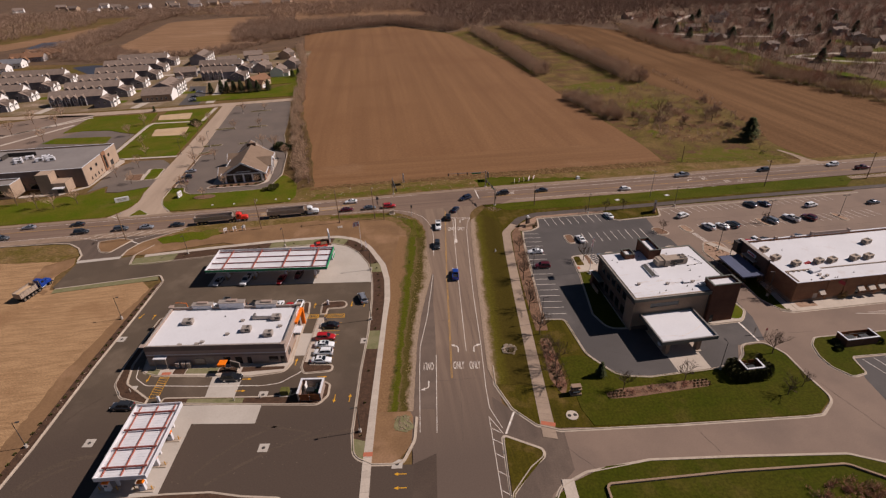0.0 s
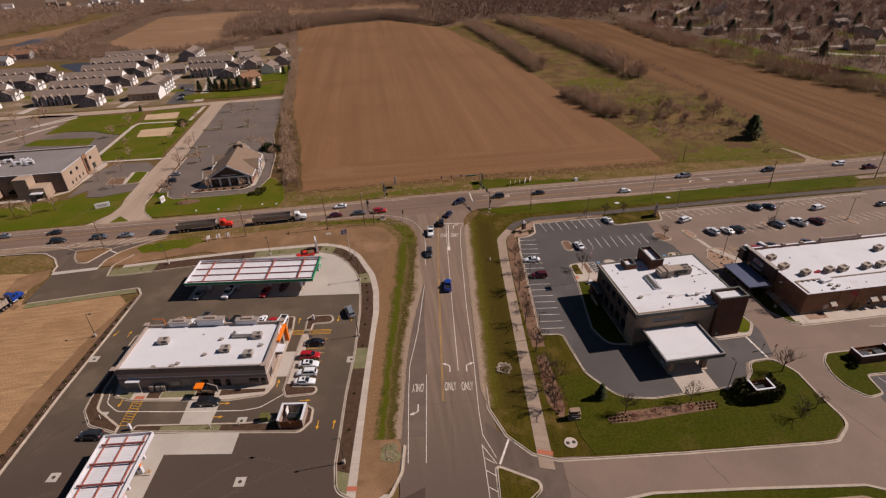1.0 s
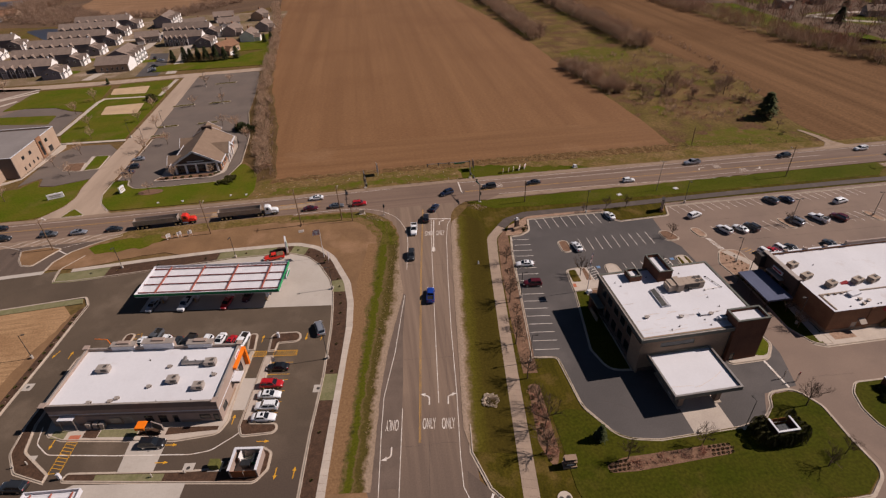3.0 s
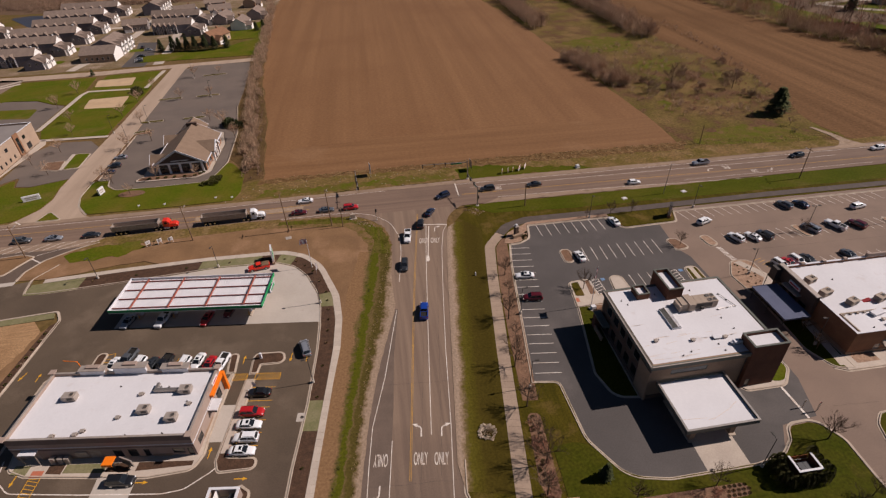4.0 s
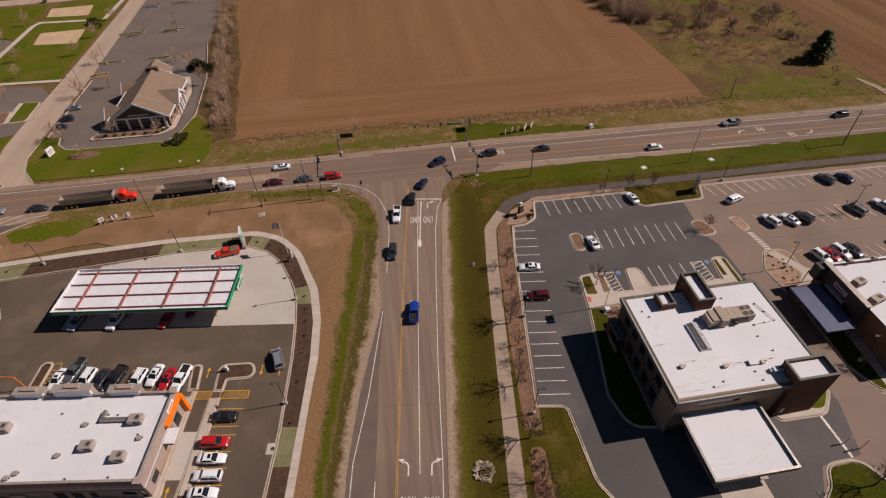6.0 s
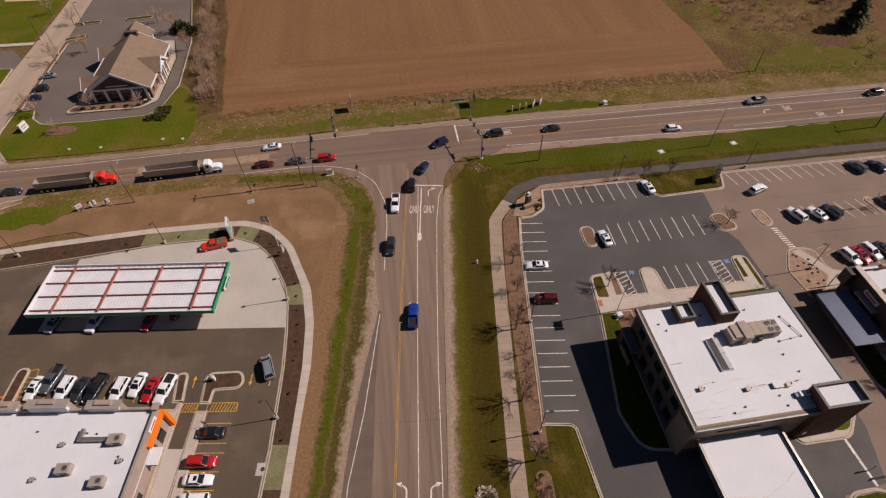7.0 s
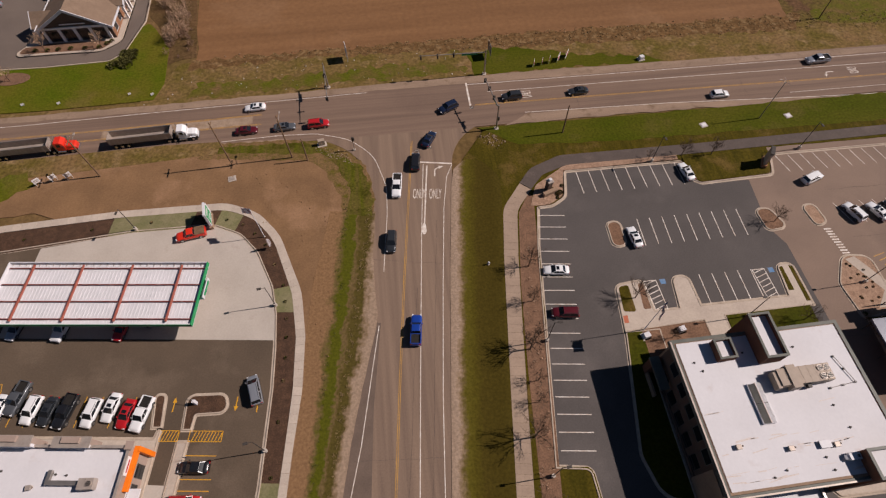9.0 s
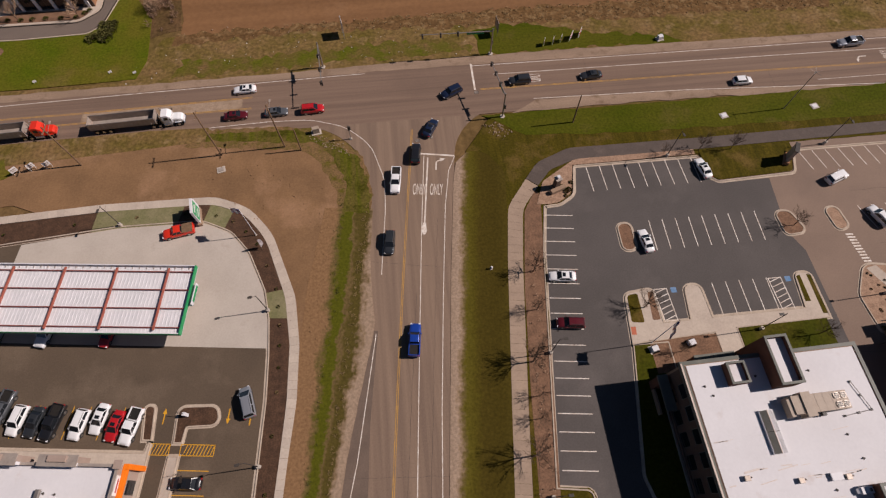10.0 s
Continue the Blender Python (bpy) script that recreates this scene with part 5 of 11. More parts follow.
part("end_gable", prism(bmesh.new(), [(-0.95, 2.8), (0.95, 2.8), (0.95, 2.86), (-0.95, 2.86)], 0.3, 0.5), METAL_WHITE, sk)
for x, y, k in ((61, 103.2, "cap"), (68.1, 102.2, "cap"), (74.6, 102.0, "cap"), (59.4, 115.6, "pipe"), (60.2, 114.2, "pipe"), (67.2, 116.3, "pipe"), (66.4, 99.6, "pipe"), (64.4, 98.9, "pipe"), (72.5, 100.6, "pipe"), (72.9, 98.9, "pipe"), (77.0, 107.2, "pipe"), (77.8, 104.0, "pipe"), (75.2, 116.3, "pipe"), (74.0, 118.2, "pipe")):
    roof_vent(x, y, RZ, k)
hatch = thing("roof_hatch", 73.0, 102.2, RZ, 0, "white roof access hatch", "roof hatch")
part("hatch_lid", boxes((-0.8, 0.8, -0.5, 0.5, 0.25, 0.45), bevel=0.04), METAL_WHITE, hatch)
part("hatch_kerb", boxes((-0.7, 0.7, -0.42, 0.42, 0, 0.25)), METAL_GREY, hatch)
rooftop_unit(76.0, 100.2, RZ, 0, 1.6, 0.9, 0.5, 1, METAL_WHITE, label="small white condenser beside the brick tower")
pipe = thing("gas_pipe", 78.9, 111.5, RZ, 0.8, "thin grey gas pipe on roof blocks", "pipe")
part("pipe_run", rod(bmesh.new(), (-1.2, -1.9, 0.2), (2.9, -1.5, 0.2), 0.05), STEEL, pipe)
part("pipe_riser", rod(bmesh.new(), (2.9, -1.5, 0.2), (1.6, 2.6, 0.2), 0.05), STEEL, pipe)
for i, q in enumerate(((-1.2, -1.9), (0.9, -1.7), (2.9, -1.5), (2.2, 0.6), (1.6, 2.6))):
    part("block", boxes((q[0] - 0.15, q[0] + 0.15, q[1] - 0.15, q[1] + 0.15, 0, 0.16)), METAL_DARK, pipe)
rs = random.Random(4)
for i in range(44):
    roof_stain(58.5 + rs.random() * 22, 98.5 + rs.choice((0, 1.2, 3.8, 5.4, 9.5)) + rs.random() * 0.4, RZ, 0.6 + rs.random() * 2.4, 1 + rs.random() * 12 - 4, 0.05 + rs.random() * 0.12)
for x, y, ln, yw in ((62.2, 88.6, 4.5, -4), (67.6, 88.9, 5.0, 22), (65.0, 88.1, 1.2, 10), (70.6, 90.4, 2.2, 30)):
    roof_stain(x, y, 4.405, ln, yw, 0.12)

# ---- the brick shop row ----
shop = thing("shop_building", 103.6, 101.0, 0, 0, "long brown brick shop row with white flat roof", "building")
shop_s = [(5.8, 7.2, 0.02, 2.3, "shutter"), (18, 19.2, 0.02, 2.3, "door")] + [(26 + 5 * i, 27.1 + 5 * i, 0.02, 2.2, "door") for i in range(8)]
flat_block(shop, 0, 86, 0, 23.0, 0, 5.6, 6.2, BRICK_RED, METAL_WHITE, {"S": shop_s}, cap=0.5, cap_over=0.05, cap_h=0.1)
for x in (9.5, 14.5, 24, 40, 56, 72):
    part("pilaster", boxes((x - 0.4, x + 0.4, -0.16, -0.003, 0, 6.1)), BRICK_RED, shop)
for x, w in ((7.8, 1.6), (19.0, 1.9), (22.1, 1.9), (25.1, 1.9), (30.4, 1.9), (35.4, 1.9), (40.5, 1.9)):
    bm = prism_side(0, 1.2, -w / 2, w / 2, 0, 0.8)
    aw = part("awning", bm, METAL_TAN, shop, "small tan metal awning")
    aw.matrix_basis = pose(x, -1.2, 2.5, 0, 0, 90)
part("base_course", boxes((0.02, 86, -0.08, -0.003, 0, 0.8), (-0.08, -0.003, 0.0, 23, 0, 0.8)), STONE_TAN, shop)
for x0, x1, z1 in ((22.0, 34.0, 7.1), (52, 64, 7.1)):
    part("raised_parapet", boxes((x0, x1, 22.55, 23.0, 6.3, z1), (x0 - 0.4, x0 + 0.4, 22.4, 23.1, 6.3, z1 + 0.25), (x1 - 0.4, x1 + 0.4, 22.4, 23.1, 6.3, z1 + 0.25)), SIDING, shop)
for x in (5, 10.5, 16):
    part("parapet_pier", boxes((x - 0.4, x + 0.4, 22.4, 23.1, 6.3, 6.75)), SIDING, shop)
ban = part("slanted_banner", boxes((-1.3, 1.3, -0.12, -0.05, -0.45, 0.45)), CLOTH_RED, shop, "red slanted banner")
ban.matrix_basis = pose(13.2, 0, 4.9, 0, 28, 0)
# dark glazed entrance on the west side
part("entrance_wall", boxes((-0.9, -0.05, 10.6, 22.9, 0, 6.9)), STONE_DARK, shop, "dark panelled entrance front")
part("entrance_cap", boxes((-1.05, 0.1, 10.5, 23.0, 6.9, 7.1)), METAL_GREY, shop)
part("entrance_corner", boxes((-2.4, -0.05, 21.4, 23.4, 3.4, 6.6)), METAL_DARK, shop)
for y in (12.0, 15.2, 18.4):
    en = part("window", boxes((-1.0, -0.92, y, y + 2.4, 0.3, 3.4)), METAL_DARK, shop)
    part("pane", boxes((-1.03, -1.005, y + 0.12, y + 1.14, 0.45, 3.25), (-1.03, -1.005, y + 1.26, y + 2.28, 0.45, 3.25)), GLASS, en)
part("sign_hood", boxes((-2.2, -0.95, 14.2, 19.2, 4.2, 4.5)), METAL_GREY, shop)
part("sign_plate", boxes((-1.25, -0.95, 15.0, 18.4, 5.0, 5.9)), WHITE_SIGN, shop, "pale sign plate with a red band")
part("sign_band", boxes((-1.3, -1.26, 15.3, 18.1, 5.25, 5.65)), CLOTH_RED, shop)
pergola = thing("entrance_awning", 97.9, 115.4, 0, 0, "slate blue flat awning on thin posts", "awning")
part("awning_top", boxes((-2.8, 3.2, -5.6, 5.6, 3.3, 3.5)), AWNING_BLUE, pergola)
for b in ((-2.95, -2.8, -5.75, 5.75), (3.2, 3.35, -5.75, 5.75), (-2.8, 3.2, -5.75, -5.6), (-2.8, 3.2, 5.6, 5.75)):
    part("awning_edge", boxes((*b, 3.1, 3.56)), AWNING_BLUE, pergola)
for px in (-2.6, 3.0):
    for py in (-5.3, 0, 5.3):
        part("post", rod(bmesh.new(), (px, py, 0.1), (px, py, 3.3), 0.09), METAL_DARK, pergola)
part("trellis", boxes(*[(3.5 + 0.0, 6.3, 6.2 + 0.45 * i, 6.35 + 0.45 * i, 3.55, 3.7) for i in range(8)]), METAL_DARK, pergola)
for px in (3.6, 6.2):
    for py in (6.3, 9.4):
        part("post", rod(bmesh.new(), (px, py, 0.1), (px, py, 3.55), 0.09), METAL_DARK, pergola)
SZ = 5.61
for x, y, sx in ((106.4, 118.2, 2.3), (106.6, 113.6, 2.6), (110.0, 109.9, 2.2), (116.8, 110.0, 2.3), (120.8, 109.9, 2.3), (127.6, 109.9, 2.3), (131.8, 109.9, 2.3), (141, 110, 2.3), (146, 110, 2.3), (138, 117.4, 2.4)):
    rooftop_unit(x, y, SZ, 15, sx, 1.6, 1.0, 1, METAL_TAN, label="grey-tan rooftop air-conditioning unit")
g = thing("roof_curb", 105, 107.2, SZ, 0, "long low roof expansion curb with a weathered cap", "roof curb")
part("curb_run", boxes((0, 55, -0.12, 0.12, 0, 0.3)), METAL_TAN, g)
part("curb_end", boxes((0, 0.24, -5.6, -0.13, 0, 0.3)), METAL_TAN, g)
for i in range(4):
    part("block", boxes((0.4 + i * 1.6, 0.8 + i * 1.6, -0.5, -0.15, 0, 0.35)), METAL_TAN, g)
for x, y, k in ((112.6, 104.3, "cap"), (114.2, 103.6, "cap"), (112.4, 102.8, "cap"), (115.6, 102.4, "pipe"), (116.4, 102.5, "pipe"), (122.4, 104.0, "pipe"), (109.0, 102.6, "pipe"), (129, 112, "pipe"), (112, 118, "pipe")):
    roof_vent(x, y, SZ, k)
box_unit = thing("roof_exhaust", 112.8, 106.2, SZ, 12, "pale exhaust hood on the shop roof", "roof vent")
part("hood", boxes((-1.6, 1.6, -0.7, 0.7, 0.15, 0.7), bevel=0.1), METAL_WHITE, box_unit)
part("base", boxes((-1.3, 1.3, -0.5, 0.5, 0, 0.15)), METAL_GREY, box_unit)
cone = thing("folded_tarpaulin", 113.7, 110.2, SZ, 0, "small red folded tarpaulin on the roof", "tarpaulin")
part("sheet", prism_side(-0.8, 0.7, -0.4, 0.4, 0, 0.6), CLOTH_RED, cone)
# pavements round the shop
area("sidewalk_slab", rnd((101.4, 97.4), (190, 97.0), (190, 101), (104.6, 101.0), (103.6, 101.0), (103.6, 101.2), (101.4, 101.2)), 0.14, WALKWAY, "pale concrete pavement along the shop", category="sidewalk")
kerb([(190, 96.9), (101.4, 97.2), (99.0, 98.4)], closed=False, side=-1)
area("planting_bed", rnd((104.4, 98.6), (109.6, 98.6), (109.6, 100.9), (104.4, 100.9)), 0.155, BED_STONE, "stone bed at the shop corner", category="planting bed")
island("lawn", rnd((97.2, 110.4), (96.8, 104, 4), (99.4, 98.2, 3), (103.2, 97.6), (103.2, 122.8), (97.6, 122.8)), GRASS, "shaded grass plot beside the shop", z=0.12)
area("sidewalk_slab", [(100.6, 98.6), (102.4, 98.6), (103.4, 111.5), (101.6, 111.5)], 0.135, WALKWAY, "concrete path beside the shop", category="sidewalk")
island("planting_bed", rnd((96.8, 123.0, 1), (96.0, 129.6, 3), (99.4, 135.4, 2.5), (104.6, 134.6, 2), (104.4, 128.6), (110, 127.0), (109.4, 124.2), (97.6, 122.6)), BED_STONE, "stone planting bed at the shop entrance", z=0.13)
area("sidewalk_slab", [(99.6, 134.4), (101.6, 134.8), (105.4, 128.2), (110.4, 127.4), (110, 124.4), (100.6, 124.2), (103.4, 127.4)], 0.145, WALKWAY, "pale concrete path to the shop entrance", category="sidewalk")
area("sidewalk_slab", [(110.2, 124.4), (190, 124.4), (190, 127.6), (110.6, 127.6)], 0.12, WALKWAY, "pale concrete pavement before the shop fronts", category="sidewalk")


# ---- brick pens ----
def pen(x, y, yaw, sx, sy, h, material, label):
    p = thing("bin_enclosure", x, y, 0.1, yaw, label, "bin enclosure", group="bin enclosures")
    t = 0.25
    part("wall", boxes((-sx / 2, sx / 2, -sy / 2, -sy / 2 + t, 0, h)), material, p)
    part("wall", boxes((-sx / 2, -sx / 2 + t, -sy / 2 + t, sy / 2, 0, h)), material, p)
    part("wall", boxes((sx / 2 - t, sx / 2, -sy / 2 + t, sy / 2, 0, h)), material, p)
    e = 0.06
    part("coping", boxes((-sx / 2 - e, sx / 2 + e, -sy / 2 - e, -sy / 2 + t + e, h, h + 0.14), (-sx / 2 - e, -sx / 2 + t + e, -sy / 2 + t + e, sy / 2 + e, h, h + 0.14), (sx / 2 - t - e, sx / 2 + e, -sy / 2 + t + e, sy / 2 + e, h, h + 0.14)), METAL_WHITE, p, "white stone coping")
    part("floor_slab", boxes((-sx / 2 + t, sx / 2 - t, -sy / 2 + t, sy / 2, 0, 0.06)), CONCRETE, p)
    for k in range(2):
        g = part("gate", boxes(*[(-sx / 2 + t + k * (sx / 2 - t) + 0.03 + i * 0.21, -sx / 2 + t + k * (sx / 2 - t) + 0.2 + i * 0.21, sy / 2 - 0.1, sy / 2 - 0.04, 0.1, h - 0.1) for i in range(int((sx / 2 - t - 0.05) / 0.21))]), WOOD_GATE, p, "stained wooden gate")
        part("gate_rail", boxes((-sx / 2 + t + k * (sx / 2 - t) + 0.05, -sx / 2 + k * (sx / 2 - t) + sx / 2 - 0.05, sy / 2 - 0.2, sy / 2 - 0.11, h * 0.5 - 0.06, h * 0.5 + 0.06)), STEEL, g)
    return p


def bin_box(x, y, z, yaw, material, label, sx=2.0, sy=1.3, h=1.3):
    b = thing("waste_bin", x, y, z, yaw, label, "waste bin", group="waste bins")
    bm = bmesh.new()
    lo = [(-sx / 2 + 0.12, -sy / 2 + 0.12), (sx / 2 - 0.12, -sy / 2 + 0.12), (sx / 2 - 0.12, sy / 2 - 0.12), (-sx / 2 + 0.12, sy / 2 - 0.12)]
    hi = [(-sx / 2, -sy / 2), (sx / 2, -sy / 2), (sx / 2, sy / 2), (-sx / 2, sy / 2)]
    a, c = [bm.verts.new((*p, 0.1)) for p in lo], [bm.verts.new((*p, h)) for p in hi]
    bm.faces.new(a[::-1]), bm.faces.new(c)
    for i in range(4):
        bm.faces.new((a[i], a[(i + 1) % 4], c[(i + 1) % 4], c[i]))
    part("tub", bm, material, b)
    for s in (-1, 1):
        part("lid", boxes((min(0.02 * s, s * (sx / 2 + 0.03)), max(0.02 * s, s * (sx / 2 + 0.03)), -sy / 2 - 0.03, sy / 2 + 0.03, h, h + 0.08)), BLACK_PLASTIC, b)
    for q in ((-0.7, -0.4), (0.7, -0.4), (-0.7, 0.4), (0.7, 0.4)):
        part("wheel", rod(bmesh.new(), (q[0], q[1] - 0.04, 0.08), (q[0], q[1] + 0.04, 0.08), 0.08, sides=10), RUBBER, b)
    return b


pen(77.0, 78.9, 0, 4.3, 3.0, 2.2, BRICK, "brick bin enclosure with white coping among clipped shrubs")
bin_box(77.1, 78.8, 0.16, 0, METAL_DARK, "dark metal waste bin inside the brick pen")
pen(107.8, 84.4, 0, 8.2, 3.2, 2.0, BRICK, "long brick bin enclosure with white coping")
bin_box(106.0, 84.4, 0.16, 0, METAL_DARK, "dark metal waste bin with black lids")
bin_box(109.4, 84.4, 0.16, 0, METAL_DARK, "dark metal waste bin with black lids")
island("lawn", rnd((97.0, 85.0, 3), (99.4, 87.2, 2), (125, 86.6), (125, 78.6), (102.6, 79.6, 1), (101.7, 74.4, 1), (98.0, 73.8, 1.5), (95.8, 77.4, 3), (95.7, 81.2, 3)), GRASS, "kerbed green lawn beside the bin enclosure", z=0.11)
area("car_park", [(102.6, 79.0), (130, 78.8), (130, 60), (98.4, 62), (100.2, 73.0)], 0.004, LOT, "asphalt car park bay by the brick pen", category="car park")


# ---- the petrol station shop ----
def lthing(name, u, v, z=0.0, turn=0.0, label="", category="", group="", kind=""):
    """A thing on the side road's grid."""
    x, y = lp(u, v)
    return thing(name, x, y, z, -7.1 + turn, label, category, group, kind)


store = lthing("station_shop", -42.6, 3.2, 0, 0, "taupe petrol station shop with white flat roof", "building")
hx, hy = 16.4, 7.7
store_s = [(1.6, 4.6, 0.02, 2.6, "shutter"), (13.6, 15.6, 0.02, 2.3, "shutter"), (17.9, 19.6, 0.02, 2.3, "dark"), (20.6, 22.3, 0.02, 2.3, "dark"), (23.4, 24.5, 0.02, 2.2, "door"), (28.6, 30.8, 0.9, 2.2, "dark"), (31.3, 32.3, 0.02, 2.2, "door")]
store_n = [(2 + i * 3.9, 4.8 + i * 3.9, 0.6, 3.0, "dark") for i in range(8)]
store_e = [(1.2, 3.2, 0.8, 2.4, "dark"), (11.2, 13.2, 0.02, 3.0, "door"), (8.6, 10.4, 0.8, 2.8, "dark")]
flat_block(store, -hx, hx, -hy, hy, 0, 5.3, 5.85, SIDING, METAL_GREY, {"S": store_s, "N": store_n, "E": store_e}, cap=0.4, cap_over=0.06, cap_h=0.14)
for z0, z1, m, o in ((4.55, 5.84, SIDING_DARK, 0.07), (2.75, 2.95, SIDING_DARK, 0.06), (3.35, 3.5, METAL_WHITE, 0.06), (0.0, 0.7, STONE_TAN, 0.05)):
    for a, b in ((-hx, hx),) if z0 > 0.1 else ((-hx, -hx + 1.4), (-hx + 4.8, -hx + 13.4), (hx - 8, hx - 4.4)):
        part("cladding_band", boxes((a, b, -hy - o, -hy - 0.003, z0, z1)), m, store)
    part("cladding_band", boxes((hx + 0.003, hx + o, -hy, hy, z0, z1)) if z0 > 0.1 else boxes((hx + 0.003, hx + o, -hy + 3.4, hy - 7.4, z0, z1)), m if m is not SIDING_DARK else SIDING, store)
    part("cladding_band", boxes((-hx - o, -hx - 0.003, -hy, hy, z0, z1)), m, store)
for x, y in ((-hx, -hy), (hx, -hy), (hx, hy), (-hx, hy)):
    part("corner_pier", boxes((x - 0.5, x + 0.5, y - 0.5, y + 0.5, 5.99, 6.2)), SIDING, store)
    part("pier_cap", boxes((x - 0.6, x + 0.6, y - 0.6, y + 0.6, 6.2, 6.3)), SIDING, store)
# raised parapet blocks on the north front
for x0, x1, top in ((-10.9, -6.0, 6.5), (-4.0, 2.4, 7.1), (5.4, 10.6, 6.5)):
    part("raised_parapet", boxes((x0, x1, hy + 0.07, hy + 0.9, 3.4, top)), SIDING, store)
    part("parapet_back", boxes((x0, x1, hy - 0.36, hy + 0.068, 5.4, top)), METAL_WHITE, store, "white membrane on the parapet's back")
    part("raised_cap", boxes((x0 - 0.2, x1 + 0.2, hy - 0.5, hy + 1.1, top, top + 0.16)), METAL_GREY, store)
    part("raised_crown", boxes(((x0 + x1) / 2 - 1.3, (x0 + x1) / 2 + 1.3, hy + 0.1, hy + 0.95, top + 0.16, top + 0.5)), SIDING, store)
# orange entrance frame and canopies on the east front
part("frame_post", boxes((hx + 0.08, hx + 0.9, hy - 0.55, hy + 0.2, 0, 4.85), bevel=0.03), ORANGE, store, "bright orange entrance frame")
part("frame_beam", boxes((hx + 0.08, hx + 0.75, hy - 6.0, hy - 0.56, 4.25, 4.85), bevel=0.03), ORANGE, store, "bright orange entrance frame")
part("entrance_soffit", boxes((hx + 0.08, hx + 0.5, hy - 5.9, hy - 0.6, 4.1, 4.24)), METAL_DARK, store)
part("side_canopy", boxes((hx + 0.07, hx + 1.8, hy - 8.2, hy - 5.4, 3.0, 3.25)), METAL_WHITE, store)
part("canopy_bracket", boxes((hx + 0.07, hx + 1.6, hy - 8.1, hy - 7.95, 2.5, 3.0), (hx + 0.07, hx + 1.6, hy - 5.65, hy - 5.5, 2.5, 3.0)), METAL_DARK, store)
part("sign_plate", boxes((hx + 0.08, hx + 0.2, hy - 4.0, hy - 1.4, 5.02, 5.8)), WHITE_SIGN, store, "pale sign plate over the entrance")
part("sign_dash", boxes((hx + 0.205, hx + 0.23, hy - 3.6, hy - 1.8, 5.25, 5.55)), CLOTH_RED, store)
# service side
part("service_canopy", boxes((-hx + 2.0, -hx + 5.0, -hy - 1.2, -hy - 0.08, 2.95, 3.15)), METAL_WHITE, store, "white canopy over the service door")
for px in (-hx + 2.15, -hx + 4.85):
    part("canopy_post", boxes((px - 0.07, px + 0.07, -hy - 1.14, -hy - 1.0, 0.1, 2.95)), STEEL, store)
for px in (-hx + 7.2, -hx + 8.6, -hx + 9.8):
    cab = lthing("utility_cabinet", -42.6 + px, 3.2 - hy - 0.7, 0.1, 0, "grey metal utility cabinet against the wall", "cabinet", group="utility cabinets")
    part("cabinet_body", boxes((-0.45, 0.45, -0.4, 0.4, 0, 1.5), bevel=0.03), METAL_GREY, cab)
    part("cabinet_door", boxes((-0.38, 0.38, -0.43, -0.403, 0.15, 1.4)), METAL_GREY, cab)
    part("cabinet_plinth", boxes((-0.5, 0.5, -0.45, 0.45, -0.05, 0.0)), CONCRETE, cab)
part("meter_rack", boxes((-hx + 11.2, -hx + 13.4, -hy - 0.22, -hy - 0.062, 0.8, 2.2)), METAL_GREY, store)
# roof plant
for u, v, sx, d in ((-52.2, 4.8, 2.4, 0), (-36.6, 1.3, 2.1, 0), (-30.8, -0.6, 2.0, 0), (-30.6, 5.7, 2.2, 1)):
    rooftop_unit(*lp(u, v), 5.31, 2 - 7.1, sx, 1.5, 0.95, 1, METAL_GREY)
duct = lthing("roof_duct", -34.2, 5.9, 5.31, 0, "grey sheet-metal roof duct with an elbow", "duct")
part("duct_run", boxes((-2.0, 2.2, -0.35, 0.25, 0.25, 0.75)), STEEL, duct)
part("duct_elbow", boxes((-2.5, -2.0, -0.35, 1.6, 0.25, 0.75)), STEEL, duct)
part("duct_feet", boxes((-1.2, -1.0, -0.3, 0.2, 0, 0.25), (1.0, 1.2, -0.3, 0.2, 0, 0.25), (-2.4, -2.1, 1.2, 1.4, 0, 0.25)), METAL_DARK, duct)
for u, v, k in ((-41, 0.0, "cap"), (-46, -2.7, "cap"), (-47, -3.4, "cap"), (-29.6, 3.3, "pipe"), (-29.0, 2.6, "cap"), (-36, 7.0, "pipe"), (-34.4, 6.9, "pipe"), (-39.0, 5.2, "cap"), (-51, -3.6, "cap"), (-38, -3.7, "pipe"), (-31.4, -3.6, "pipe"), (-44, 7.4, "pipe")):
    roof_vent(*lp(u, v), 5.31, k)


